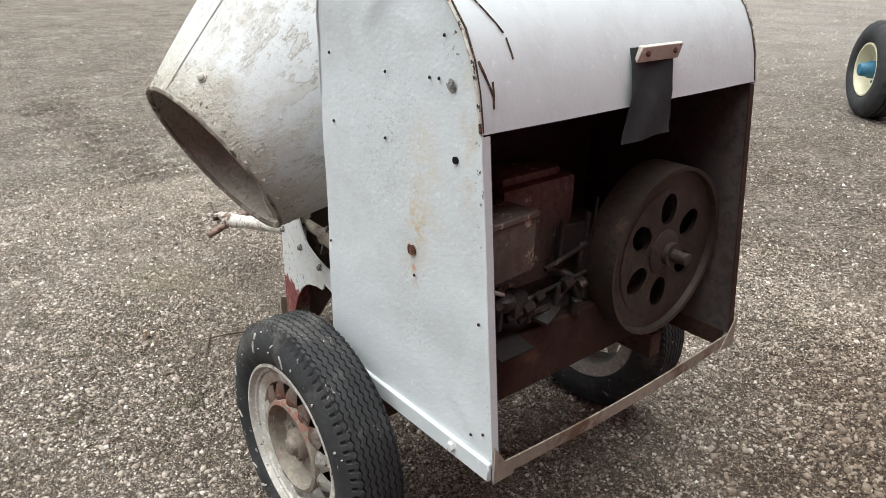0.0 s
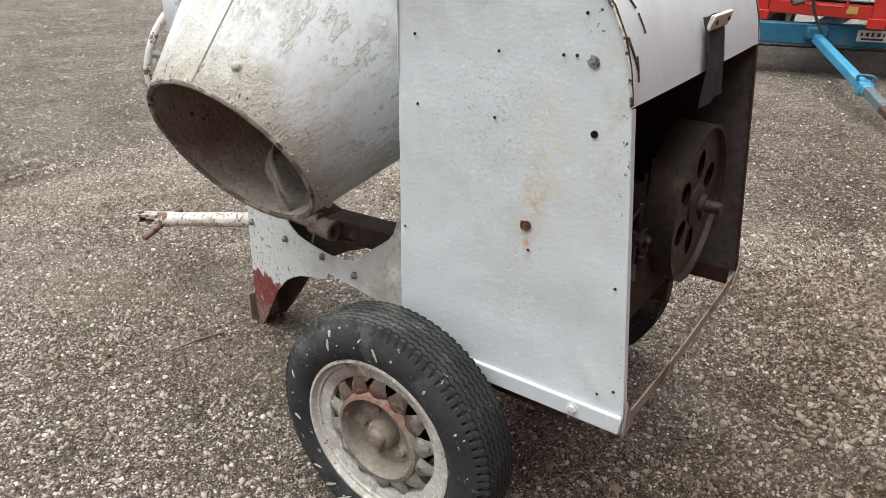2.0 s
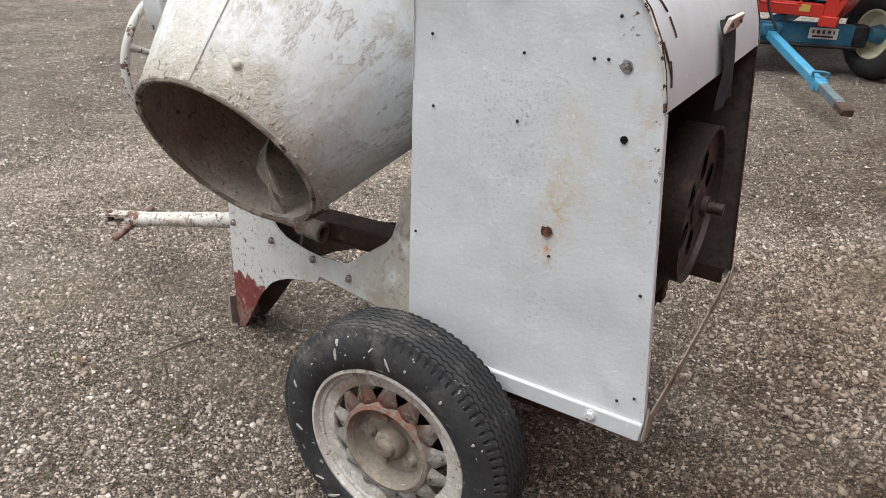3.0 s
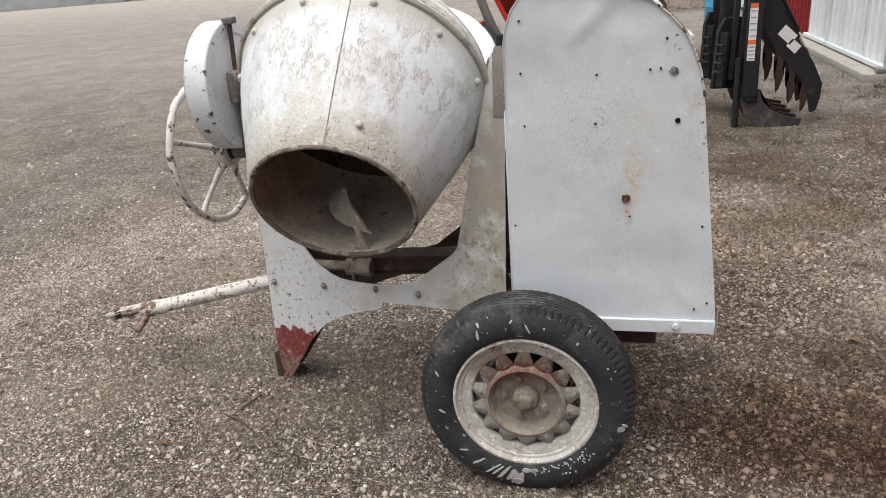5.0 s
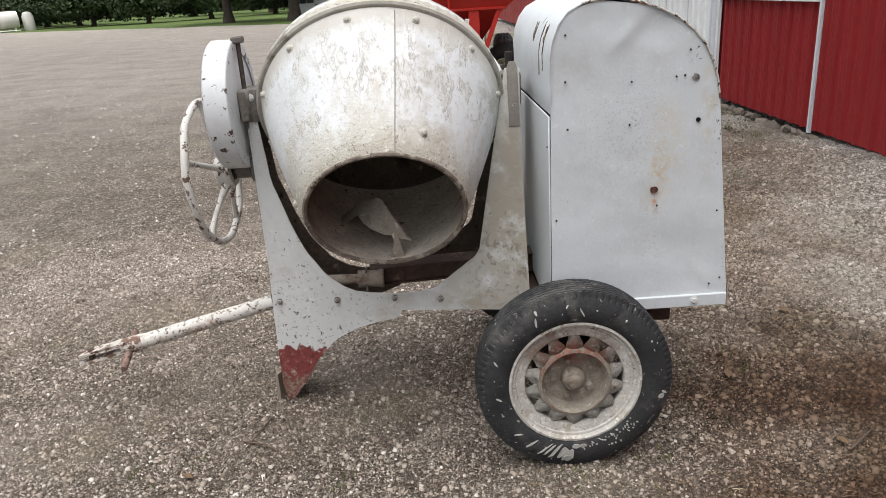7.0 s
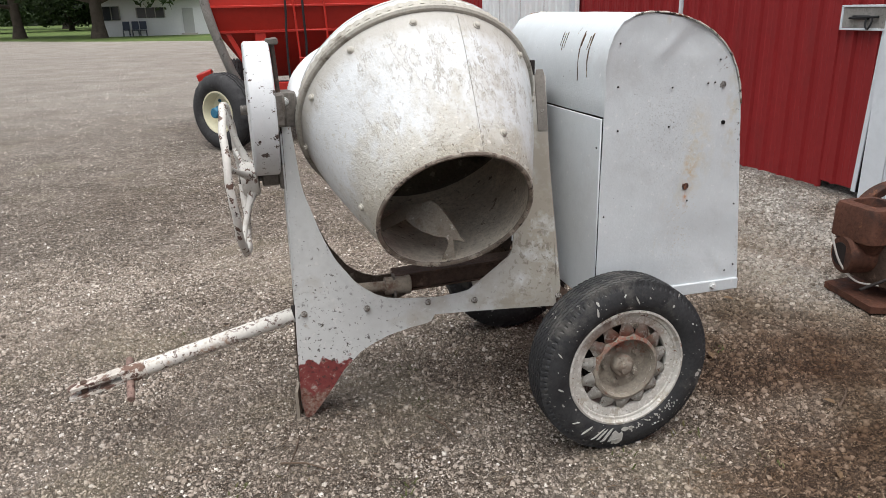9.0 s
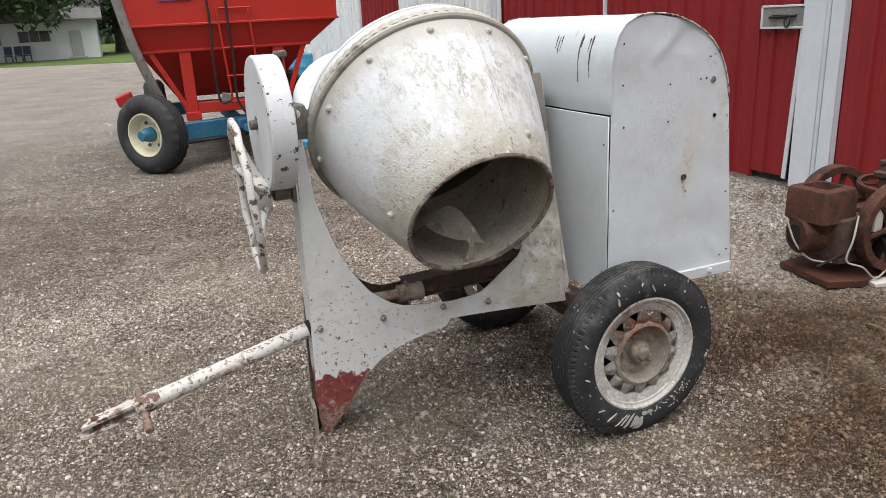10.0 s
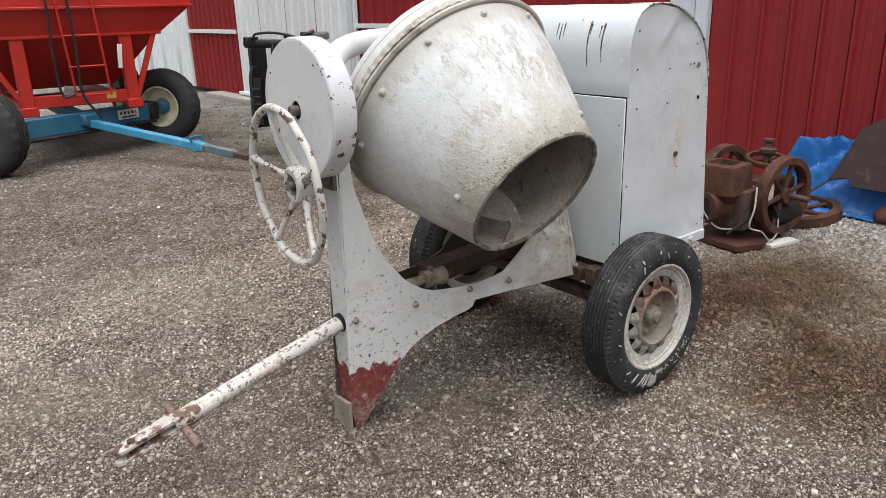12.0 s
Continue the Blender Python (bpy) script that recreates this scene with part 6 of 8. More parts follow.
    part("stub_axle", rod((WX, cy - side * 0.02, WZ), (WX, cy - side * 0.16, WZ), 0.025, seg=12), M_BLACKIN, wheel)


road_wheel(-0.105, -1)
road_wheel(2 * YC + 0.105, 1)

# ---- the barn ----
BX = 3.30             # face of the barn wall
RIB = 0.2286          # rib spacing of the steel sheets


def ribbed(width, z0, z1):
    """One steel sheet in y (0..width), z, facing -x, with four trapezoid ribs and small minor ribs."""
    ys = [(0.0, 0.0)]
    k = 0
    while k * RIB < width - 1e-4:
        o = k * RIB
        for d, h in ((0.0, 0.0), (0.009, 0.030), (0.030, 0.030), (0.039, 0.0), (0.041, -0.016), (0.048, -0.016), (0.050, 0.0), (0.105, 0.0), (0.110, 0.004), (0.118, 0.004), (0.123, 0.0), (0.165, 0.0), (0.170, 0.004), (0.178, 0.004), (0.183, 0.0)):
            if o + d <= width:
                ys.append((o + d, h))
        k += 1
    ys.append((width, 0.0))
    bm = bmesh.new()
    lo = [bm.verts.new((-h, y, z0)) for y, h in ys]
    hi = [bm.verts.new((-h, y, z1)) for y, h in ys]
    for i in range(len(ys) - 1):
        if (lo[i].co - lo[i + 1].co).length > 1e-5:
            bm.faces.new((lo[i], lo[i + 1], hi[i + 1], hi[i]))
    return thicken(bm, (0.002, 0, 0))


def build_barn():
    core = box((0.16, 46, 4.6), (BX + 0.10, 13, 2.45), bevel=0)
    wall = part("wall_barn", core, M_BARN)
    tagged(wall, "red ribbed steel barn wall with white doors", "wall", kind="structure")
    w = 4 * RIB
    red = mesh_of("steel_sheet", ribbed(w, 0.09, 4.7), M_BARN, 25)
    y = 1.72 - w
    while y > -9:
        shared("steel_sheet", red, wall, pose(BX, y, 0))
        y -= w
    y = 2.52
    while y + w < 7.0:
        shared("steel_sheet", red, wall, pose(BX, y, 0))
        y += w
    last = mesh_of("steel_sheet", ribbed(6.98 - y, 0.09, 4.7), M_BARN, 25)
    shared("steel_sheet", last, wall, pose(BX, y, 0))
    # sliding red leaf between the post and the latch
    leaf = mesh_of("steel_sheet", ribbed(0.40, 0.16, 4.6), M_BARN, 25)
    shared("steel_sheet", leaf, wall, pose(BX - 0.012, 2.13, 0))
    # the red stretch beyond the white door, and white sheets past it
    y = 11.0
    far_red = mesh_of("steel_sheet", ribbed(2.3, 0.1, 4.7), M_BARN, 25)
    shared("steel_sheet", far_red, wall, pose(BX, 11.0, 0))
    far_white = mesh_of("steel_sheet", ribbed(w, 0.1, 4.7), M_BARNW, 25)
    for k in range(6):
        shared("steel_sheet", far_white, wall, pose(BX - 0.02, 13.34 + k * w, 0))
    part("trim_strip", box((0.03, 2.3, 0.07), (BX - 0.035, 12.15, 1.19), bevel=0.004), M_BARNW, wall, "white horizontal trim strip")
    part("trim_strip", box((0.05, 0.05, 4.5), (BX - 0.03, 13.31, 2.35), bevel=0.004), M_BARNW, wall, "white vertical trim strip")
    part("trim_strip", box((0.035, 0.04, 4.6), (BX - 0.03, 4.65, 2.36), bevel=0.004), M_TRIM, wall, "white vertical trim strip")
    part("trim_strip", box((0.03, 2.36, 0.06), (BX - 0.036, 5.85, 1.30), bevel=0.004), M_BARNW, wall, "white horizontal trim strip")
    # white corner post of two folded faces
    post = part("door_post", box((0.10, 0.20, 4.5), (BX - 0.045, 1.955, 2.36), bevel=0.006), M_TRIM, wall, "pale blue-white steel door post")
    part("post_fold", box((0.06, 0.12, 4.5), (BX - 0.025, 1.79, 2.36), bevel=0.006), M_TRIM, post)
    # leaning white edge strip of the red leaf
    strip = slab([(0, 0.15), (0.04, 0.15), (0.04, 4.6), (0, 4.6)], lambda u, v: (BX - 0.05, 2.125 + u - (v - 0.15) * 0.05, v), 0.03, (1, 0, 0))
    part("leaf_edge", strip, M_TRIM, wall, "white door edge strip")
    # black strip painting in the shaded gap beside the leaf
    strip = slab([(0, 0.15), (0.012, 0.15), (0.012, 4.6), (0, 4.6)], lambda u, v: (BX - 0.045, 2.11 + u - (v - 0.15) * 0.05, v), 0.02, (1, 0, 0))
    part("leaf_gap", strip, M_DARKLINE, wall)
    # hasp
    latch = part("latch_plate", box((0.02, 0.44, 0.15), (BX - 0.045, 2.262, 1.418), (1.2, 0, 0), bevel=0.003), M_GALV, wall, "weathered grey latch plate in a white surround")
    for sz, at in (((0.012, 0.46, 0.016), (BX - 0.058, 2.262, 1.50)), ((0.012, 0.46, 0.016), (BX - 0.058, 2.262, 1.337)), ((0.012, 0.016, 0.17), (BX - 0.058, 2.485, 1.418)), ((0.012, 0.016, 0.17), (BX - 0.058, 2.04, 1.418))):
        part("latch_surround", box(sz, at, bevel=0.002), M_TRIM, latch)
    part("hasp", box((0.014, 0.15, 0.03), (BX - 0.065, 2.30, 1.42), bevel=0.003), M_BLACKP, latch)
    part("hasp_bolt", rod((BX - 0.07, 2.14, 1.425), (BX - 0.07, 2.40, 1.415), 0.009, seg=10), M_BLACKP, latch)
    part("padlock", tube(curve_pts([(BX - 0.07, 2.24, 1.42), (BX - 0.08, 2.24, 1.37), (BX - 0.08, 2.215, 1.34), (BX - 0.08, 2.19, 1.37), (BX - 0.07, 2.19, 1.42)], 4), 0.007, 8), M_BLACKP, latch)
    # white sliding door on its rail, with an edge channel and sill
    door = thing("barn_door", (BX - 0.08, 9.0, 0.10), "large white ribbed steel sliding door, closed", "door", kind="structure")
    n = 4
    for k in range(n):
        bm = ribbed(0.914, 0.16, 4.6)
        bm.transform(Matrix.Translation((BX - 0.06, 7.17 + k * 0.93, 0)))
        part("steel_sheet", bm, M_BARNW, door, smooth=25)
    part("door_edge", box((0.09, 0.05, 4.5), (BX - 0.06, 7.145, 2.36), bevel=0.008), M_TRIM, door)
    part("door_edge", box((0.04, 0.08, 4.5), (BX - 0.03, 7.06, 2.36), bevel=0.008), M_BARNW, door)
    part("bottom_rail", box((0.08, 3.86, 0.055), (BX - 0.07, 9.06, 0.135), bevel=0.006), M_BARNW, door)
    part("door_guide", box((0.08, 0.11, 0.06), (BX - 0.13, 7.16, 0.12), bevel=0.01), M_GALV, door)
    slab_ob = single("concrete_sill", box((0.5, 5.0, 0.12), (BX - 0.06, 9.6, 0.03), bevel=0.03, seg=2), M_SLAB, (BX - 0.06, 9.6, 0), "worn concrete sill under the white door", "sill", kind="structure")
    # rough footing stones along the wall
    foot = new("footing")
    tagged(foot, "row of rough grey footing stones under the barn wall", "footing", kind="structure")
    rnd = random.Random(7)
    kinds = []
    for q in range(6):
        bm = bmesh.new()
        bmesh.ops.create_icosphere(bm, subdivisions=1, radius=1)
        for v in bm.verts:
            v.co *= 0.75 + 0.4 * rnd.random()
        kinds.append(mesh_of("stone", bm, M_STONE, 20))
    y = -6.0
    while y < 7.0:
        l = rnd.uniform(0.09, 0.2)
        ob = shared("stone", kinds[rnd.randrange(6)], foot, Matrix.LocRotScale((BX - 0.03 - rnd.random() * 0.05, y + l / 2, -0.005 + rnd.random() * 0.03), Euler((rnd.random(), rnd.random(), rnd.random() * 6)), (l * 0.42, l * 0.58, rnd.uniform(0.045, 0.075))))
        y += l * 0.9
    # plain shell of the barn behind the wall
    shell = box((9.0, 46, 0.2), (BX + 4.7, 13, 4.85), bevel=0)
    tagged(part("roof_barn", shell, M_ROOF), "plain barn roof", "roof", kind="structure")


build_barn()

# ---- red gravity wagon on a blue running gear ----
WU, WV = Vector((0.998, -0.03, 0)).normalized(), Vector((0.03, 0.998, 0)).normalized()      # body
W0 = Vector((-0.23, 7.12, 0))
AU, AV = Vector((0.939, 0.344, 0)).normalized(), Vector((-0.344, 0.939, 0)).normalized()     # turned front axle
A0 = Vector((-0.32, 7.20, 0))
RW = 0.448


def wp(u, v, z):
    return W0 + WU * u + WV * v + Vector((0, 0, z))


def ap(u, v, z):
    return A0 + AU * u + AV * v + Vector((0, 0, z))


def turned(d):
    return math.degrees(math.atan2(d.y, d.x))


def wbox(su, sv, sz, u, v, z, bevel=0.008, tilt=(0, 0), on_axle=False):
    p, d = (ap(u, v, z), AU) if on_axle else (wp(u, v, z), WU)
    b = box((su, sv, sz), (0, 0, 0), bevel=bevel)
    b.transform(Matrix.Translation(p) @ pose(0, 0, 0, 0, 0, turned(d)) @ pose(0, 0, 0, tilt[0], tilt[1], 0))
    return b


def beam(a, b, w, h, bevel=0.005):
    """A bar of section w x h from a to b (world)."""
    a, b = Vector(a), Vector(b)
    d = (b - a).length
    bm = box((w, h, d), (0, 0, d / 2), bevel=bevel)
    bm.transform(aim(a, b))
    return bm


def hull(rings, closed_ends=True):
    """Skin quads between rings of points."""
    bm = bmesh.new()
    vs = [[bm.verts.new(p) for p in r] for r in rings]
    for a, b in zip(vs, vs[1:]):
        n = len(a)
        for i in range(n):
            bm.faces.new((a[i], a[(i + 1) % n], b[(i + 1) % n], b[i]))
    if closed_ends:
        bm.faces.new(vs[0][::-1])
        bm.faces.new(vs[-1])
    return bm


def build_wagon():
    wagon = thing("gravity_wagon", tuple(W0), "red gravity grain wagon on blue running gear", "wagon")
    v0, v1 = -0.15, 2.95

    def ring(ul, ur, va, vb, z):
        return [wp(ul, va, z), wp(ur, va, z), wp(ur, vb, z), wp(ul, vb, z)]
    # box: upright sides, a folded-in band, then the steep hopper
    body = part("box", hull([ring(-1.20, 1.20, v0, v1, 1.62), ring(-1.22, 1.22, v0 - 0.02, v1 + 0.02, 2.6)]), M_WAGRED, wagon, "bright red upright wagon sides")
    part("fold_band", hull([ring(-1.14, 0.86, v0 + 0.12, v1 - 0.1, 1.34), ring(-1.20, 1.20, v0, v1, 1.615)]), M_WAGRED, body)
    part("lip", wbox(2.43, 0.03, 0.03, 0.0, v0 - 0.012, 1.62, 0.006), M_WAGRED, body)
    part("lip", wbox(2.0, 0.03, 0.035, -0.14, v0 + 0.11, 1.335, 0.006), M_WAGRED, body)
    part("hopper", hull([ring(-0.75, 0.45, v0 + 0.85, v1 - 0.7, 0.75), ring(-1.12, 0.84, v0 + 0.16, v1 - 0.14, 1.335)]), M_WAGRED, wagon, "steep red hopper")
    # front frame
    for u in (-0.62, 0.46):
        part("post", wbox(0.13, 0.10, 0.76, u, v0 + 0.16, 0.95), M_WAGRED, wagon)
        part("post_foot", wbox(0.17, 0.16, 0.10, u, v0 + 0.16, 0.575), M_WAGRED, wagon)
    part("sill_beam", wbox(1.0, 0.10, 0.13, -0.08, v0 + 0.18, 0.665), M_WAGRED, wagon)
    part("brace", beam(wp(-1.0, v0 + 0.14, 1.33), wp(-0.64, v0 + 0.14, 0.60), 0.055, 0.055), M_WAGRED, wagon)
    part("brace", beam(wp(0.78, v0 + 0.14, 1.33), wp(0.48, v0 + 0.14, 0.58), 0.055, 0.055), M_WAGRED, wagon)
    for u in (-0.62, 0.46):
        part("post", wbox(0.13, 0.10, 0.76, u, v1 - 0.4, 0.95), M_WAGRED, wagon)
    part("side_sill", wbox(0.10, 2.6, 0.12, -0.62, 1.4, 0.60), M_WAGRED, wagon)
    part("side_sill", wbox(0.10, 2.6, 0.12, 0.46, 1.4, 0.60), M_WAGRED, wagon)
    part("chute", wbox(0.20, 0.36, 0.13, -1.38, 1.2, 0.74, tilt=(0, -18)), M_WAGRED, wagon, "red unloading chute")
    part("warning_label", wbox(0.10, 0.004, 0.07, 0.22, v0 + 0.127, 0.68, 0.001), M_YELLOW, wagon, "yellow warning label")
    part("emblem_panel", wbox(0.36, 0.006, 0.10, -0.65, v0 - 0.022, 1.93, 0.002), M_EMBLEM, wagon, "faded purple emblem panel")
    # ladder
    ladder = part("ladder", beam(wp(-0.22, v0 - 0.03, 1.80), wp(-0.16, v0 - 0.02, 0.70), 0.022, 0.022, 0.003), M_WAGRED, wagon, "thin red ladder")
    part("ladder_rail", beam(wp(0.14, v0 - 0.03, 1.80), wp(0.19, v0 - 0.02, 0.70), 0.022, 0.022, 0.003), M_WAGRED, ladder)
    for z in (0.72, 1.02, 1.34, 1.78):
        part("rung", rod(wp(-0.19, v0 - 0.03, z), wp(0.165, v0 - 0.03, z), 0.011, seg=8), M_WAGRED, ladder)
    for u, bend in ((-0.32, 0.012), (-0.10, -0.008)):
        part("hydraulic_hose", tube(curve_pts([wp(u, v0 - 0.06, 2.1), wp(u + bend, v0 - 0.08, 1.6), wp(u - bend * 0.4, v0 - 0.07, 1.2), wp(u + bend, v0 - 0.06, 0.75), wp(u + 0.14, v0 - 0.08, 0.46 if u > -0.3 else 0.74)], 6), 0.014, 8), M_HOSE, wagon, "black hydraulic hose")
    part("hose_tag", wbox(0.10, 0.01, 0.10, -0.24, v0 - 0.07, 0.78, 0.002, (8, 12)), M_GALV, wagon)
    part("mirror_tag", wbox(0.05, 0.015, 0.26, 0.36, v0 + 0.05, 1.1, 0.006, (0, 6)), M_LABEL, wagon)
    part("downspout", tube(curve_pts([wp(-1.30, -0.2, 2.2), wp(-1.18, -0.15, 1.5), wp(-1.02, -0.05, 0.95), wp(-0.92, 0.05, 0.7)], 5), 0.055, 12), M_GALV, wagon, "grey auger spout")
    # running gear
    gear = part("axle_beam", wbox(1.75, 0.16, 0.20, 0.0, 0.0, 0.42, on_axle=True), M_WAGBLUE, wagon, "blue steel axle beam")
    part("name_plate", wbox(0.28, 0.006, 0.11, 0.52, -0.085, 0.43, 0.002, on_axle=True), M_LABEL, gear, "white maker's plate")
    for du, w in ((-0.10, 0.02), (-0.05, 0.03), (0.0, 0.025), (0.055, 0.03), (0.10, 0.015)):
        part("plate_mark", wbox(w, 0.003, 0.035, 0.52 + du, -0.0895, 0.445, 0, on_axle=True), M_INK, gear)
    part("plate_bar", wbox(0.2, 0.003, 0.018, 0.52, -0.0895, 0.40, 0, on_axle=True), M_INK, gear)
    part("reach_pole", beam(wp(-0.1, 0.1, 0.45), wp(-0.1, 2.7, 0.45), 0.12, 0.12), M_WAGBLUE, wagon)
    part("rear_axle", wbox(1.9, 0.14, 0.18, -0.05, 2.45, 0.45), M_WAGBLUE, wagon)
    part("tie_rod", rod(ap(-0.85, -0.14, 0.31), ap(0.85, -0.14, 0.31), 0.018, seg=10), M_BLACKP, wagon)
    for u in (-0.88, 0.88):
        part("knuckle", wbox(0.14, 0.2, 0.22, u, 0.0, 0.42, 0.02, on_axle=True), M_BLACKP, wagon)
    # drawbar with its jaw and coupling sleeve
    d0, d1 = ap(0.0, -0.10, 0.40), Vector((0.42, 5.60, 0.215))
    bar = part("drawbar", beam(d0, d1, 0.085, 0.085, 0.01), M_BARBLUE, wagon, "bright blue scuffed drawbar")
    part("drawbar_jaw", wbox(0.20, 0.14, 0.13, 0.0, -0.10, 0.44, 0.02, on_axle=True), M_WAGBLUE, bar)
    dd = (d1 - d0).normalized()
    part("sleeve", beam(d1 - dd * 0.16, d1 - dd * 0.05, 0.105, 0.105, 0.01), M_BARBLUE, bar)
    part("sleeve_pin", tube(curve_pts([d1 - dd * 0.1 + Vector((0.05, 0, 0.05)), d1 - dd * 0.1 + Vector((0.05, 0.0, 0.095)), d1 - dd * 0.1 + Vector((-0.06, 0, 0.095)), d1 - dd * 0.1 + Vector((-0.06, 0, 0.05))], 4), 0.012, 8), M_WAGBLUE, bar)
    part("drawbar_extension", beam(d1 - dd * 0.05, d1 + dd * 0.42, 0.075, 0.075, 0.008), M_WAGBLUE2, bar, "dull grey-blue drawbar extension")
    part("hitch_clevis", beam(d1 + dd * 0.40, d1 + dd * 0.58, 0.10, 0.06, 0.01), M_RUSTY, bar)
    # wheels
    def wheel(at, normal, R=RW, W=0.27):
        m4 = Matrix.Translation(at) @ Vector(normal).to_track_quat("Z", "Y").to_matrix().to_4x4()
        h = W / 2
        prof = [(0.235, h - 0.05), (0.25, h - 0.02), (0.30, h + 0.012), (0.365, h + 0.008), (0.415, h - 0.02), (R - 0.01, h - 0.04), (R, h - 0.07)]
        for y in (0.045, 0.0, -0.045):
            prof += [(R, y + 0.012), (R - 0.016, y + 0.008), (R - 0.016, y - 0.008), (R, y - 0.012)]
        full = prof + [(R, -h + 0.07), (R - 0.01, -h + 0.04), (0.415, -h + 0.02), (0.365, -h - 0.008), (0.30, -h - 0.012), (0.25, -h + 0.02), (0.235, -h + 0.05)]

        def lug(i, j):
            return ((-0.012 if i % 4 < 2 and j in (5, 6, len(full) - 7, len(full) - 6) else 0.0), 0.004 * (1 if i % 4 < 2 else -1) if 6 < j < len(full) - 7 else 0.0)
        t = lathe(full, 96, lug)
        t.transform(m4)
        w = part("wheel", t, M_TYRE2, wagon, "large ribbed implement tyre on a cream rim")
        rim = lathe([(0.25, h - 0.03), (0.245, h - 0.012), (0.232, h - 0.012), (0.225, h - 0.04), (0.205, h - 0.09), (0.20, h - 0.14), (0.11, h - 0.15), (0.10, h - 0.12), (0.0, h - 0.12)], 48)
        rim.transform(m4)
        part("rim", rim, M_CREAMRIM, w, "cream wheel rim")
        rim = lathe([(0.25, -h + 0.03), (0.245, -h + 0.012), (0.232, -h + 0.012), (0.225, -h + 0.04), (0.20, -h + 0.08), (0.19, h - 0.16), (0.0, h - 0.16)], 48)
        rim.transform(m4)
        part("rim_back", rim, M_CREAMRIM, w)
        hub = lathe([(0.085, h - 0.13), (0.08, h - 0.05), (0.066, h - 0.03), (0.06, h + 0.03), (0.05, h + 0.04), (0, h + 0.04)], 24)
        hub.transform(m4)
        part("hub", hub, M_WAGBLUE, w, "blue hub")
        hubb = lathe([(0.10, h - 0.17), (0.09, -h + 0.06), (0.07, -h - 0.02), (0, -h - 0.02)], 24)
        hubb.transform(m4)
        part("hub_back", hubb, M_WAGBLUE, w)
        for k in range(6):
            a = math.pi * k / 3
            b2 = hexbolt(0.014, 0.016)
            b2.transform(m4 @ Matrix.Translation((0.145 * math.cos(a), 0.145 * math.sin(a), h - 0.135)))
            part("wheel_nut", b2, M_WAGBLUE, w)
    # front wheels steered hard over on their king pins
    steer = Vector((0.735, 0.678, 0))
    wheel(ap(-1.10, 0.0, RW), -steer)
    wheel(ap(1.10, 0.0, RW), steer)
    wheel(wp(-1.0, 2.45, RW), -WU)
    wheel(wp(1.0, 2.45, RW), WU)


M_EMBLEM = mk("purple_emblem", (0.22, 0.06, 0.2), 0.1, 9.0, 0.5, 0.0, 0.03, 40.0)
M_WAGBLUE2 = mk("dull_blue_grey", (0.12, 0.16, 0.18), 0.25, 5.0, 0.6, 0.0, 0.2, 40.0, [((0.1, 0.075, 0.06), 6.0, 0.55, 0.1)])
build_wagon()

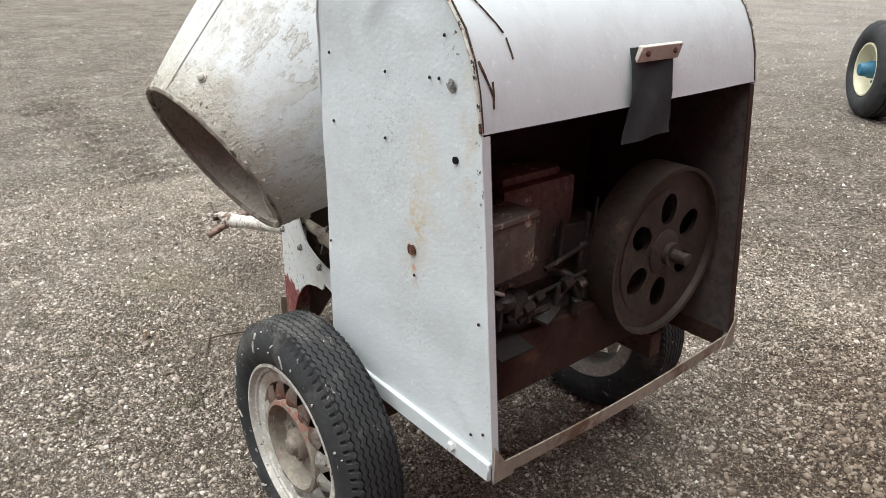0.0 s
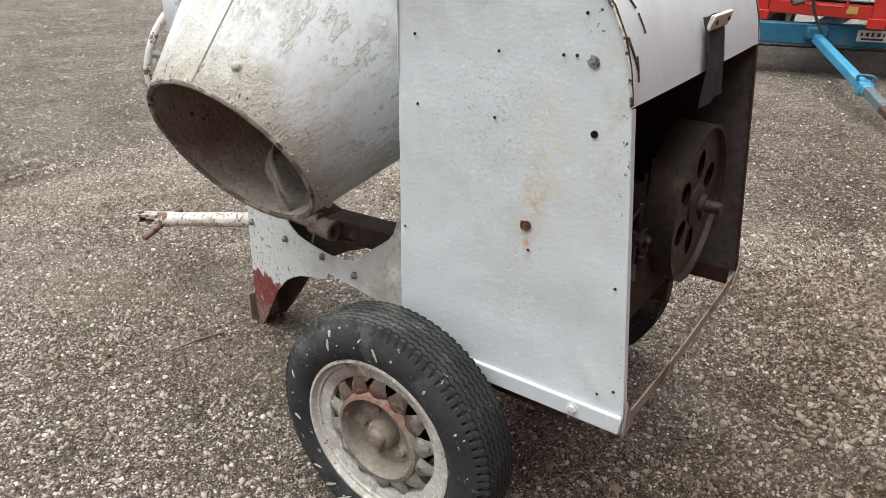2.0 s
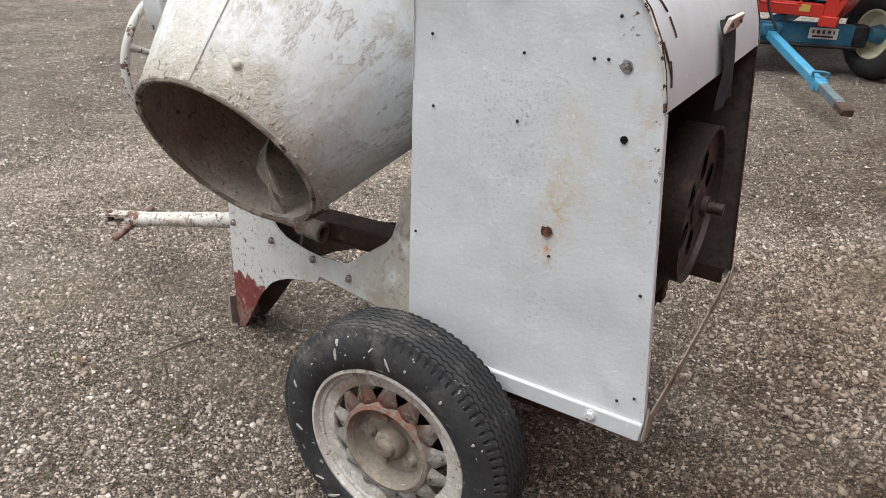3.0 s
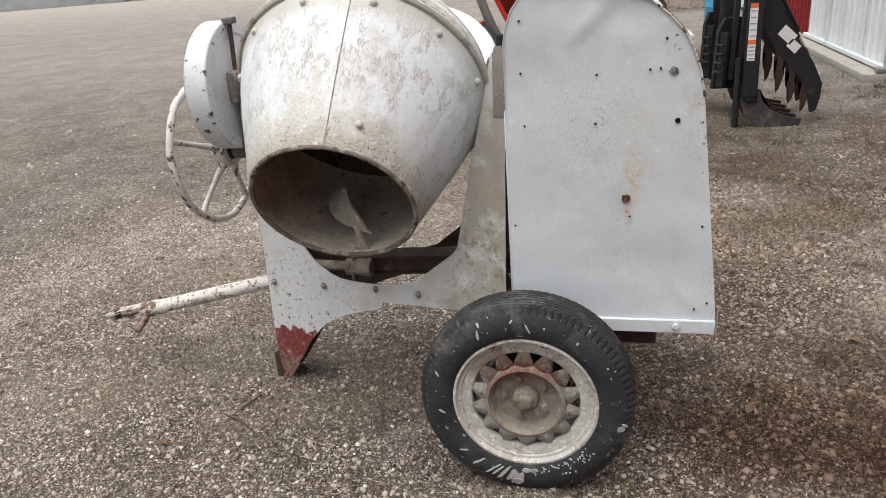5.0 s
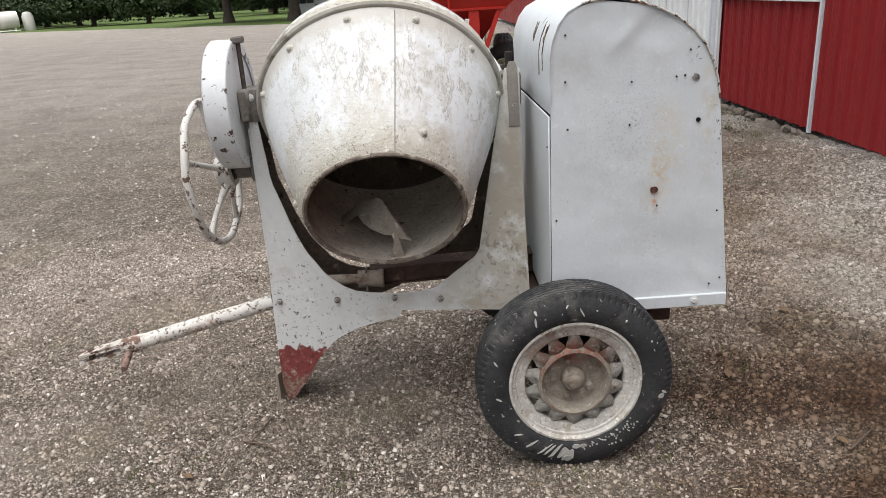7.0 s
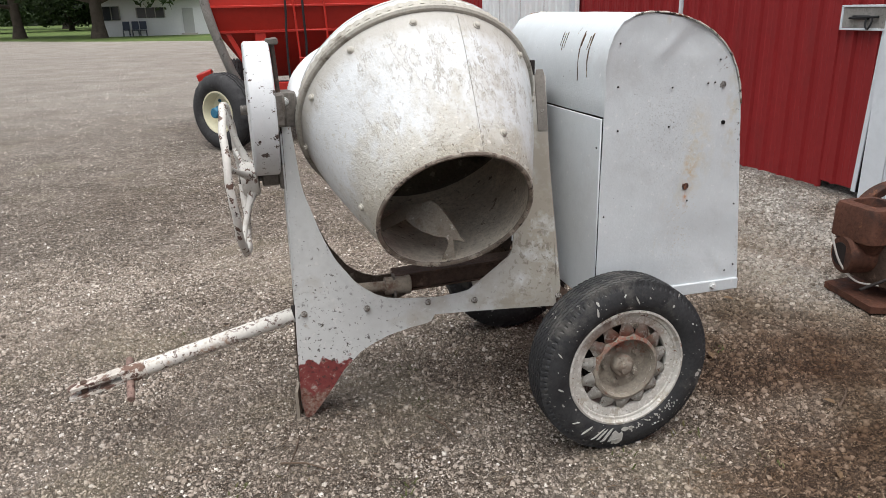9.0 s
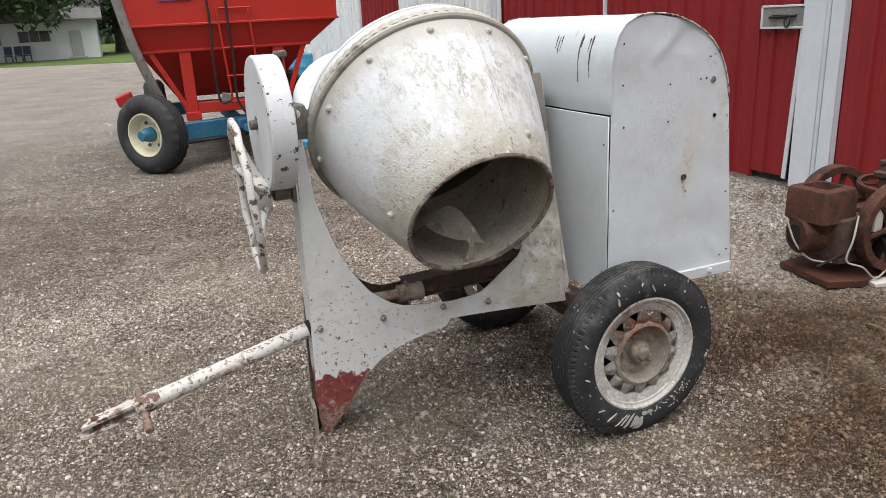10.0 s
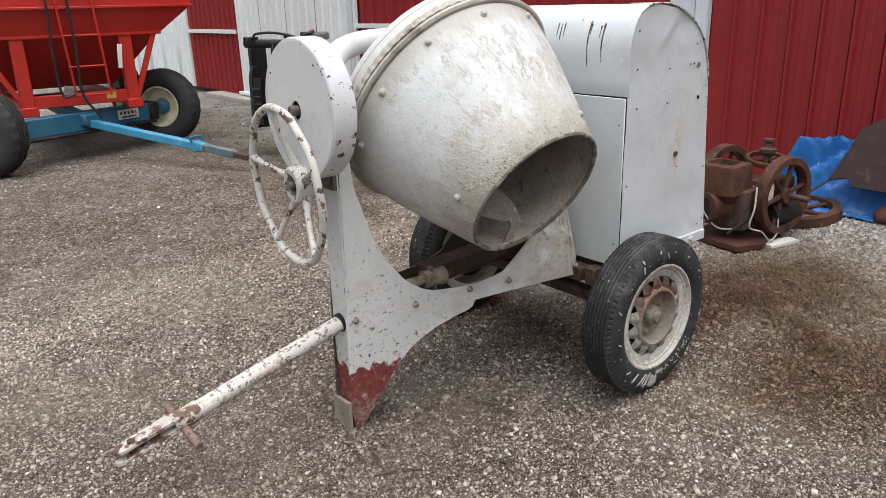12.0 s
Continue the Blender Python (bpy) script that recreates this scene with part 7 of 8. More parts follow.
# ---- black grapple attachment standing by the barn ----
def build_grapple():
    g = thing("grapple_bucket", (1.5, 5.2, 0.0), "black skid-steer grapple with rusty teeth standing on the gravel", "grapple")
    up = part("upright_plate", box((0.05, 0.14, 0.98), (1.43, 5.02, 0.77), bevel=0.008), M_BLACKP, g)
    part("upright_face", box((0.13, 0.03, 0.98), (1.44, 4.95, 0.77), bevel=0.006), M_BLACKP, up)
    part("caution_label", box((0.064, 0.003, 0.46), (1.425, 4.933, 0.83), bevel=0), M_LABEL, up, "white caution label")
    for z in (1.065, 0.76):
        part("caution_header", box((0.064, 0.003, 0.035), (1.425, 4.931, z), bevel=0), M_ORANGE, up)
    for k in range(9):
        part("label_line", box((0.050, 0.003, 0.009), (1.425, 4.931, 1.02 - 0.052 * k if k < 5 else 0.72 - 0.034 * (k - 5)), bevel=0), M_INK2, up)
    part("warning_label", box((0.12, 0.003, 0.065), (1.44, 4.932, 1.195), bevel=0), M_ORANGE, up, "orange warning label")
    part("warning_text", box((0.10, 0.003, 0.035), (1.44, 4.930, 1.14), bevel=0), M_LABEL, up)
    # curved lower tine and shoe
    out = [(1.37, 0.34), (1.53, 0.34), (1.56, 0.24), (1.64, 0.15), (1.76, 0.09), (1.90, 0.06), (1.88, 0.0), (1.66, -0.005), (1.50, 0.03), (1.42, 0.10), (1.38, 0.20)]
    for y in (4.97, 5.18, 5.40, 5.62, 5.84):
        part("lower_tine", slab(out, lambda u, v: (u, y, v), 0.035, (0, 1, 0)), M_SHOE if y < 5 else M_TOOTH, g, "worn curved steel tine")
    part("tine_bar", box((0.10, 0.95, 0.10), (1.46, 5.42, 0.28), bevel=0.01), M_BLACKP, g)
    # upper jaws
    arm = [(1.46, 1.30), (1.60, 1.26), (1.70, 0.98), (1.84, 0.74), (1.97, 0.55), (2.06, 0.36), (2.055, 0.24), (2.03, 0.12), (1.985, 0.10), (1.965, 0.20), (1.91, 0.36), (1.80, 0.50), (1.66, 0.66), (1.54, 0.86), (1.46, 1.08)]
    for y in (5.06, 5.62):
        jaw = part("upper_jaw", slab(arm, lambda u, v: (u, y, v), 0.05, (0, 1, 0)), M_BLACKP, g)
        for u, v in ((1.69, 0.64), (1.80, 0.53), (1.91, 0.45)):
            tooth = [(u - 0.03, v + 0.02), (u + 0.045, v - 0.04), (u + 0.03, v - 0.14), (u + 0.045, v - 0.20), (u + 0.02, v - 0.30), (u - 0.005, v - 0.34), (u - 0.012, v - 0.24), (u - 0.03, v - 0.20), (u - 0.018, v - 0.10), (u - 0.04, v - 0.05)]
            part("tooth", slab(tooth, lambda a, b: (a, y + 0.005, b), 0.04, (0, 1, 0)), M_TOOTH, jaw, "rusty pointed tooth")
        if y < 5.3:
            lb = slab([(-0.06, -0.06), (0.07, -0.06), (0.07, 0.05), (-0.06, 0.05)], lambda a, b: (1.735 + a * 0.8 + b * 0.55, y - 0.004, 0.80 - a * 0.75 + b * 0.7), 0.003, (0, 1, 0))
            part("jaw_label", lb, M_LABEL, jaw, "white jaw label")
            lb = slab([(-0.045, -0.05), (0.05, -0.05), (0.05, 0.04), (-0.045, 0.04)], lambda a, b: (1.795 + a * 0.8 + b * 0.55, y - 0.004, 0.70 - a * 0.75 + b * 0.7), 0.003, (0, 1, 0))
            part("jaw_label", lb, M_LABEL, jaw, "white jaw label")
    cyl = part("hydraulic_cylinder", rod((1.58, 5.30, 1.32), (1.77, 5.25, 0.92), 0.042, seg=16, bevel=0.006), M_CYL, g, "maroon hydraulic cylinder")
    part("cylinder_rod", rod((1.77, 5.25, 0.92), (1.93, 5.22, 0.62), 0.020, seg=12), M_GALV, cyl)
    part("cylinder_pin", rod((1.90, 5.16, 0.64), (1.95, 5.30, 0.60), 0.035, seg=12), M_CYL, cyl)
    for o in (0.0, 0.05):
        part("hose", tube(curve_pts([(1.36, 5.15, 1.22), (1.42, 5.1, 1.27 + o * 0.6), (1.56, 5.1, 1.24 + o * 0.6), (1.70, 5.15, 1.02 + o), (1.86, 5.2, 0.75 + o)], 6), 0.013, 8), M_HOSE, g)
    # mounting plates at the back
    for x, y, w, top in ((1.30, 5.28, 0.17, 0.875), (1.22, 5.92, 0.12, 0.885)):
        plate = part("mount_plate", slab([(-w, 0.32), (w, 0.30), (w, top), (w * 0.6, top + 0.07), (-w * 0.4, top + 0.07), (-w * 0.8, top - 0.04)], lambda u, v: (x + 0.85 * u, y + 0.5 * u, v), 0.04, (-0.5, 0.85, 0)), M_BLACKP, g)
        part("plate_rib", slab([(-w * 0.9, 0.34), (-w * 0.9 + 0.03, 0.34), (-w * 0.7 + 0.03, top - 0.05), (-w * 0.7, top - 0.05)], lambda u, v: (x + 0.85 * u, y + 0.5 * u, v), 0.10, (0.5, -0.85, 0)), M_BLACKP, plate)
        for z in (0.48, 0.56, 0.64, 0.72):
            part("plate_bolt", rod((x - 0.8 * w, y - 0.5 * w - 0.02, z), (x - 0.8 * w + 0.05, y - 0.5 * w - 0.10, z), 0.014, seg=8), M_BLACKP, plate)
    part("cross_tube", rod((1.16, 5.98, 1.20), (1.62, 5.10, 1.19), 0.045, seg=14), M_BLACKP, g)
    part("cross_tube", rod((1.24, 5.90, 0.40), (1.48, 5.10, 0.40), 0.04, seg=14), M_BLACKP, g)
    for x, y in ((1.22, 5.5), (1.30, 5.2), (1.36, 5.08)):
        part("back_bar", beam((x, y, 0.40), (x + 0.03, y, 1.22), 0.05, 0.05), M_BLACKP, g)
    part("back_plate", box((0.20, 0.05, 0.94), (1.32, 6.06, 0.74), bevel=0.008), M_BLACKP, g)
    part("valve_block", box((0.14, 0.10, 0.10), (1.18, 5.88, 1.22), bevel=0.01), M_BLACKP, g)
    part("valve_block", box((0.12, 0.10, 0.09), (1.50, 5.22, 1.27), bevel=0.01), M_BLACKP, g)
    part("hose", tube(curve_pts([(1.20, 5.86, 1.24), (1.18, 5.75, 1.30), (1.28, 5.5, 1.31), (1.40, 5.2, 1.26)], 6), 0.013, 8), M_HOSE, g)
    part("support_leg", rod((1.34, 5.00, 0.0), (1.34, 5.00, 0.62), 0.03, seg=12), M_BLACKP, g)


M_SHOE = mk("scuffed_black_shoe", (0.045, 0.043, 0.042), 0.25, 5.0, 0.7, 0.0, 0.3, 50.0, [((0.12, 0.105, 0.09), 5.0, 0.55, 0.12), ((0.09, 0.05, 0.035), 9.0, 0.6, 0.08)])
M_INK2 = mk("grey_print", (0.30, 0.30, 0.30), 0.1, 9.0, 0.6, 0.0, 0.0, 40.0)
build_grapple()


# ---- rusty stationary engine ----
def spoked_wheel(name, c, normal, R, width, parent, material, spokes=6, rim_w=0.045, label=""):
    m4 = Matrix.Translation(c) @ Vector(normal).to_track_quat("Z", "Y").to_matrix().to_4x4()
    h = width / 2
    bm = lathe([(R - 0.004, -h), (R, -h + 0.004), (R, h - 0.004), (R - 0.004, h), (R - rim_w, h), (R - rim_w - 0.004, h * 0.6), (R - rim_w - 0.004, -h * 0.6), (R - rim_w, -h)], 56, close=True)
    bm.transform(m4)
    w = part(name, bm, material, parent, label)
    for k in range(spokes):
        a = 2 * math.pi * (k + 0.2) / spokes
        d = Vector((math.cos(a), math.sin(a), 0))
        part("spoke", tube([m4 @ (d * 0.03), m4 @ (d * (R * 0.5)), m4 @ (d * (R - rim_w + 0.004))], [0.020, 0.015, 0.017], 8), material, w)
    hub = lathe([(0, -h * 1.1), (0.045, -h * 1.1), (0.048, -h), (0.048, h), (0.045, h * 1.1), (0, h * 1.1)], 20)
    hub.transform(m4)
    part("hub", hub, material, w)
    return w


def build_old_engine():
    e = thing("stationary_engine", (2.1, 0.62, 0.0), "rusty old hit-and-miss stationary engine on the gravel", "engine")
    part("skid_base", slab([(1.80, 0.50), (1.98, 0.42), (2.42, 0.52), (2.46, 0.80), (2.30, 0.90), (1.86, 0.88)], lambda u, v: (u, v, 0.012), 0.035, (0, 0, 1)), M_RUST2, e)
    blk = part("engine_body", box((0.30, 0.26, 0.26), (2.06, 0.66, 0.24), bevel=0.03, seg=2), M_RUSTY, e)
    # tapered water hopper with an open top
    hop = bmesh.new()
    prof = [(0.10, 0.11, 0.29), (0.122, 0.13, 0.338), (0.138, 0.146, 0.35), (0.136, 0.144, 0.50), (0.126, 0.134, 0.528), (0.075, 0.085, 0.535), (0.065, 0.075, 0.48)]
    rings = []
    for a, b, z in prof:
        ring = []
        for k in range(32):
            t = 2 * math.pi * k / 32
            cs, sn = math.cos(t), math.sin(t)
            p = 0.32
            ring.append(hop.verts.new((1.94 + a * math.copysign(abs(cs) ** p, cs), 0.712 + b * math.copysign(abs(sn) ** p, sn), z)))
        rings.append(ring)
    for a, b in zip(rings, rings[1:]):
        for k in range(32):
            hop.faces.new((a[k], a[(k + 1) % 32], b[(k + 1) % 32], b[k]))
    hop.faces.new(rings[0][::-1])
    hop.faces.new(rings[-1])
    part("water_hopper", hop, M_RUST2, e, "brown rusty water hopper")
    head = rod((1.80, 0.74, 0.26), (1.97, 0.70, 0.26), 0.105, seg=24, bevel=0.012)
    cyl = part("cylinder_head", head, M_RUST2, e)
    part("head_bore", rod((1.795, 0.741, 0.26), (1.806, 0.74, 0.26), 0.062, seg=20), M_BLACKIN, cyl)
    part("crankcase", box((0.34, 0.22, 0.16), (2.30, 0.60, 0.32), bevel=0.03, seg=2), M_RUST2, e)
    part("fuel_tank", rod((2.16, 0.50, 0.18), (2.40, 0.46, 0.18), 0.08, seg=18, bevel=0.01), M_BLACKIN, e)
    part("magneto_cover", box((0.07, 0.06, 0.15), (2.10, 0.49, 0.37), bevel=0.02, seg=2), M_WOODW, e, "pale grey magneto cover")
    near = spoked_wheel("flywheel", (2.212, 0.445, 0.315), (-0.12, -0.99, 0), 0.252, 0.075, e, M_RUST2, 6, label="rusty six-spoke flywheel")
    part("crank_end", rod((2.24, 0.44, 0.315), (2.21, 0.27, 0.315), 0.019, seg=12), M_RUSTY, near)
    spoked_wheel("flywheel", (2.275, 0.90, 0.315), (-0.12, -0.99, 0), 0.265, 0.075, e, M_RUST2, 6, label="rusty six-spoke flywheel")
    part("crankshaft", rod((2.22, 0.44, 0.315), (2.28, 0.92, 0.315), 0.024, seg=12), M_RUSTY, e)
    gov = lathe([(0.112, -0.014), (0.135, -0.014), (0.138, 0.0), (0.135, 0.016), (0.112, 0.016)], 32, close=True)
    gov.transform(pose(2.34, 0.64, 0.50, 8, -6, 0))
    part("governor_ring", gov, M_RUST2, e)
    for k in range(3):
        part("ring_arm", rod((2.34, 0.64, 0.50), (2.34 + 0.12 * math.cos(2.1 * k), 0.64 + 0.12 * math.sin(2.1 * k), 0.50), 0.010, seg=8), M_RUST2, e)
    cup = lathe([(0.03, 0), (0.025, 0.03), (0.022, 0.06), (0.05, 0.075), (0.055, 0.10), (0.03, 0.11), (0.02, 0.14), (0.035, 0.15), (0.035, 0.165), (0, 0.17)], 18)
    cup.transform(Matrix.Translation((2.34, 0.64, 0.475)))
    part("grease_cup", cup, M_RUSTY, e)
    for pts in ([(1.98, 0.50, 0.40), (1.92, 0.47, 0.28), (1.90, 0.48, 0.16), (1.98, 0.44, 0.12), (2.06, 0.42, 0.05), (2.14, 0.42, 0.08), (2.16, 0.43, 0.20)],
                [(1.76, 0.78, 0.36), (1.78, 0.72, 0.22), (1.84, 0.66, 0.13), (1.92, 0.58, 0.12)]):
        part("wire", tube(curve_pts(pts, 6), 0.0055, 8), M_WIRE, e, "loose pale wire")
    part("push_rod", rod((1.76, 0.55, 0.13), (2.24, 0.49, 0.27), 0.008, seg=8), M_BLACKIN, e)


build_old_engine()

# iron wheel lying flat
flat = thing("iron_wheel", (2.74, 0.60, 0.04), "rusty spoked iron wheel lying flat on the gravel", "wheel")
spoked_wheel("rim", (2.74, 0.60, 0.085), (-0.10, 0.02, 1), 0.30, 0.07, flat, M_RUST2, 6, 0.06)
# pale board
single("board", box((0.24, 0.085, 0.03), (2.16, 0.40, 0.016), (0, 0, -14), bevel=0.006), M_WOODW, (2.16, 0.40, 0), "short pale painted board lying on the gravel", "board")
# rusty lump of iron in the gravel
lump = bmesh.new()
bmesh.ops.create_icosphere(lump, subdivisions=3, radius=0.11)
for v in lump.verts:
    v.co *= 1 + 0.25 * noise.noise(v.co * 9)
    v.co.z = max(v.co.z, -0.03) * 0.8
bmesh.ops.translate(lump, verts=lump.verts, vec=(2.96, 0.05, 0.09))
single("scrap_iron", lump, M_RUST2, (2.96, 0.05, 0.06), "round lump of rusty scrap iron on the gravel", "scrap")


def build_tarp():
    """A crumpled blue tarpaulin over a heap against the barn."""
    bm = bmesh.new()
    nu, nv = 120, 60
    vs = []
    for j in range(nv + 1):
        row = []
        for i in range(nu + 1):
            y = 0.92 - 2.2 * i / nu
            x = 2.84 + 0.44 * j / nv
            ridge = 0.22 + 0.46 * min(1.0, (0.92 - y) / 1.15)
            up = max(0.0, min(1.0, (x - 2.90 - 0.05 * math.sin(y * 5)) / 0.26))
            z = ridge * (up * up * (3 - 2 * up)) * min(1.0, max(0.0, (0.90 - y) / 0.12 + 0.15))
            p = Vector((x * 6, y * 6, 0))
            fold = 0.16 * abs(noise.noise(Vector((x * 3, y * 5 + x * 7, 1)))) + 0.05 * noise.noise(p) + 0.045 * abs(noise.noise(p * 2.3)) + 0.02 * abs(noise.noise(p * 5))
            row.append(bm.verts.new((x - fold * 0.6 * up, y, max(0.06, 0.06 + z + fold * (0.3 + up)))))
        vs.append(row)
    for j in range(nv):
        for i in range(nu):
            bm.faces.new((vs[j][i], vs[j][i + 1], vs[j + 1][i + 1], vs[j + 1][i]))
    single("tarpaulin", bm, M_TARP, (2.95, 0.0, 0.0), "crumpled bright blue tarpaulin heaped against the red wall", "tarpaulin", smooth=28)
    sheet = slab([(0.464, 0.315), (0.42, 0.43), (0.338, 0.665), (0.191, 0.765), (-0.5, 0.95), (-0.7, 0.28), (0.117, 0.286), (0.29, 0.288), (0.353, 0.338)], lambda u, v: (2.97 + 0.30 * (v - 0.5), u, v - 0.02), 0.02, (-1, 0, 0.5))
    single("rusty_sheet", sheet, M_SHEET, (2.85, -0.2, 0.25), "dark rusty steel sheet leaning on the blue tarpaulin", "metal sheet")
    single("steel_bar", beam((2.86, 0.66, 0.12), (2.94, 0.44, 0.32), 0.03, 0.012, 0.002), M_RUSTY, (2.74, 0.68, 0.1), "short rusty steel bar leaning on the tarpaulin", "bar")


build_tarp()

# box blade behind the yard machines
bl = thing("box_blade", (2.05, 19.2, 0.0), "weathered brown-grey box blade far beyond the grapple", "blade")
part("mouldboard", box((1.35, 0.06, 0.30), (2.05, 19.1, 0.19), (-8, 0, -20), bevel=0.01), M_STRAP, bl)
part("end_plate", box((0.04, 0.5, 0.34), (1.44, 19.55, 0.18), (0, 0, -20), bevel=0.01), M_STRAP, bl)
part("end_plate", box((0.04, 0.5, 0.34), (2.70, 19.1, 0.18), (0, 0, -20), bevel=0.01), M_STRAP, bl)
# blue barrel by the barn behind the wagon
bar = thing("barrel", (2.50, 15.9, 0.0), "blue plastic barrel standing by the barn", "barrel")
bb = lathe([(0, 0), (0.27, 0), (0.29, 0.02), (0.295, 0.28), (0.305, 0.30), (0.295, 0.32), (0.295, 0.58), (0.305, 0.60), (0.295, 0.62), (0.29, 0.87), (0.27, 0.89), (0, 0.89)], 36)
bb.transform(Matrix.Translation((2.50, 15.9, 0)))
part("barrel_body", bb, M_BARBLUE, bar)

# ---- far side of the yard ----
def build_house():
    h = thing("farmhouse", (-6.5, 62, 0.0), "low white clapboard farmhouse behind a tree", "house")
    L = 8.4
    x0, x1, y0, y1, zt = -11.0, -2.6, 60.0, 67.0, 2.75
    n = 19
    wall = part("wall", box((x1 - x0 - 0.02, y1 - y0 - 0.02, zt), ((x0 + x1) / 2, (y0 + y1) / 2, zt / 2)), M_SIDING, h)
    for (ax, ay), (bx, by) in (((x0, y0), (x1, y0)), ((x1, y0), (x1, y1)), ((x1, y1), (x0, y1)), ((x0, y1), (x0, y0))):
        nx, ny = (by - ay), -(bx - ax)
        d = math.hypot(nx, ny)
        nx, ny = nx / d, ny / d
        for k in range(n):
            za, zb = zt * k / n, zt * (k + 1) / n
            bm = bmesh.new()
            rows = [[bm.verts.new((px + nx * o, py + ny * o, z)) for px, py in ((ax, ay), (bx, by))] for o, z in ((0.0, za), (0.03, za), (0.006, zb), (0.0, zb))]
            for p, q in zip(rows, rows[1:]):
                bm.faces.new((p[0], p[1], q[1], q[0]))
            part("clapboard", bm, M_SIDING, wall, smooth=10)
    rf = slab([(y0 - 0.6, 2.72), ((y0 + y1) / 2, 4.6), (y1 + 0.6, 2.72), (y1 + 0.6, 2.86), ((y0 + y1) / 2, 4.78), (y0 - 0.6, 2.86)], lambda u, v: (x0 - 0.5, u, v), L + 1.0, (1, 0, 0))
    part("roof", rf, M_ROOF, h)
    for wx, wz, ww, wh in ((-6.8, 1.75, 2.0, 0.75), (-9.6, 1.75, 1.2, 1.0)):
        win = part("window", box((ww, 0.08, wh), (wx, y0 - 0.05, wz), bevel=0.01), M_GLASS, h, "dark window")
        k = 3 if ww > 1.5 else 2
        for i in range(k + 1):
            part("frame_bar", box((0.07, 0.1, wh), (wx - ww / 2 + ww * i / k, y0 - 0.06, wz), bevel=0.01), M_GALV, win)
    part("door", box((0.8, 0.08, 2.0), (-4.1, y0 - 0.05, 1.05), bevel=0.01), M_DOOR, h, "grey panel door")
    part("step", box((1.2, 0.8, 0.2), (-4.1, y0 - 0.4, 0.1), bevel=0.02), M_SLAB, h)
    for k, x in enumerate((-8.6, -7.95, -7.4)):
        c = thing("patio_chair", (x, 59.1, 0.06), "dark folding chair against the farmhouse wall", "chair", "chairs by the house")
        part("seat", box((0.5, 0.5, 0.05), (x, 59.1, 0.5), bevel=0.01), M_CHAIR, c)
        part("backrest", box((0.5, 0.05, 0.6), (x, 59.35, 0.85), (-12, 0, 0), bevel=0.01), M_CHAIR, c)
        for dx in (-0.22, 0.22):
            for dy in (-0.22, 0.22):
                part("leg", rod((x + dx, 59.1 + dy, 0.06), (x + dx, 59.1 + dy, 0.5), 0.02, seg=6), M_CHAIR, c)


M_DOOR = mk("grey_door_paint", (0.36, 0.37, 0.36), 0.05, 2.0, 0.6, 0.0, 0.05, 20.0)
M_CHAIR = mk("navy_chair", (0.035, 0.045, 0.07), 0.1, 2.0, 0.6, 0.0, 0.05, 20.0)
build_house()


def tree_mesh(seed, height, spread, trunk_h, leaves, leaf=0.22):
    """Trunk with limbs, and a crown of small leaf clumps gathered in uneven boughs."""
    rnd = random.Random(seed)
    tb = bmesh.new()
    tr = height * 0.035
    tube([(0, 0, -0.1), (0.05, 0, trunk_h * 0.3), (0.02, 0.1, trunk_h), (0.1, 0.1, height * 0.75)], [tr * 1.7, tr * 1.1, tr, tr * 0.3], 12, bm=tb)
    boughs = []
    for k in range(13):
        a = k * 2.4 + rnd.random()
        z0 = trunk_h * (0.75 + 0.1 * rnd.random()) + (height * 0.35) * (k / 13)
        r = spread * (0.5 + 0.55 * rnd.random()) * (1.1 - 0.5 * k / 13)
        e = Vector((math.cos(a) * r, math.sin(a) * r, z0 + height * (0.03 + 0.2 * rnd.random())))
        tube([(0.03, 0.05, z0 - 0.2), tuple(e * 0.5 + Vector((0, 0, z0 * 0.5 - 0.2))), tuple(e)], [tr * 0.5, tr * 0.3, tr * 0.08], 7, bm=tb)
        boughs.append((e, spread * (0.3 + 0.22 * rnd.random())))
    for k in range(8):
        a = rnd.random() * 6.28
        boughs.append((Vector((math.cos(a) * spread * 0.35 * rnd.random(), math.sin(a) * spread * 0.35, height * (0.72 + 0.22 * rnd.random()))), spread * 0.38))
    verts, faces = [], []
    for q in range(leaves):
        c, r = boughs[rnd.randrange(len(boughs))]
        d = Vector((rnd.gauss(0, 1), rnd.gauss(0, 1), rnd.gauss(0, 0.75)))
        d.normalize()
        p = c + d * r * (0.45 + 0.6 * rnd.random() ** 0.5)
        p.z = max(p.z, trunk_h * 0.55)
        n = (d + Vector((rnd.gauss(0, 0.6), rnd.gauss(0, 0.6), rnd.gauss(0, 0.6) + 0.3))).normalized()
        u = n.orthogonal().normalized()
        u.rotate(Matrix.Rotation(rnd.random() * 6.28, 3, n))
        w = n.cross(u)
        s = leaf * (0.6 + 0.8 * rnd.random())
        i = len(verts)
        verts += [p - u * s, p + w * s * 0.45 + n * s * 0.15, p + u * s, p - w * s * 0.45 + n * s * 0.1]
        faces.append((i, i + 1, i + 2, i + 3))
    me = bpy.data.meshes.new("crown")
    me.from_pydata([tuple(v) for v in verts], [], faces)
    me.materials.append(M_LEAF)
    return mesh_of("trunk", tb, M_BARK), me


def make_tree(seed, height, spread, trunk_h, leaves, leaf, label):
    t = new("tree")
    tagged(t, label, "tree", "trees round the yard")
    a, b = tree_mesh(seed, height, spread, trunk_h, leaves, leaf)
    OFFSET[t.name] = Vector()
    for nm, me in (("trunk", a), ("crown", b)):
        ob = new(nm, me)
        ob.parent = t
    return t


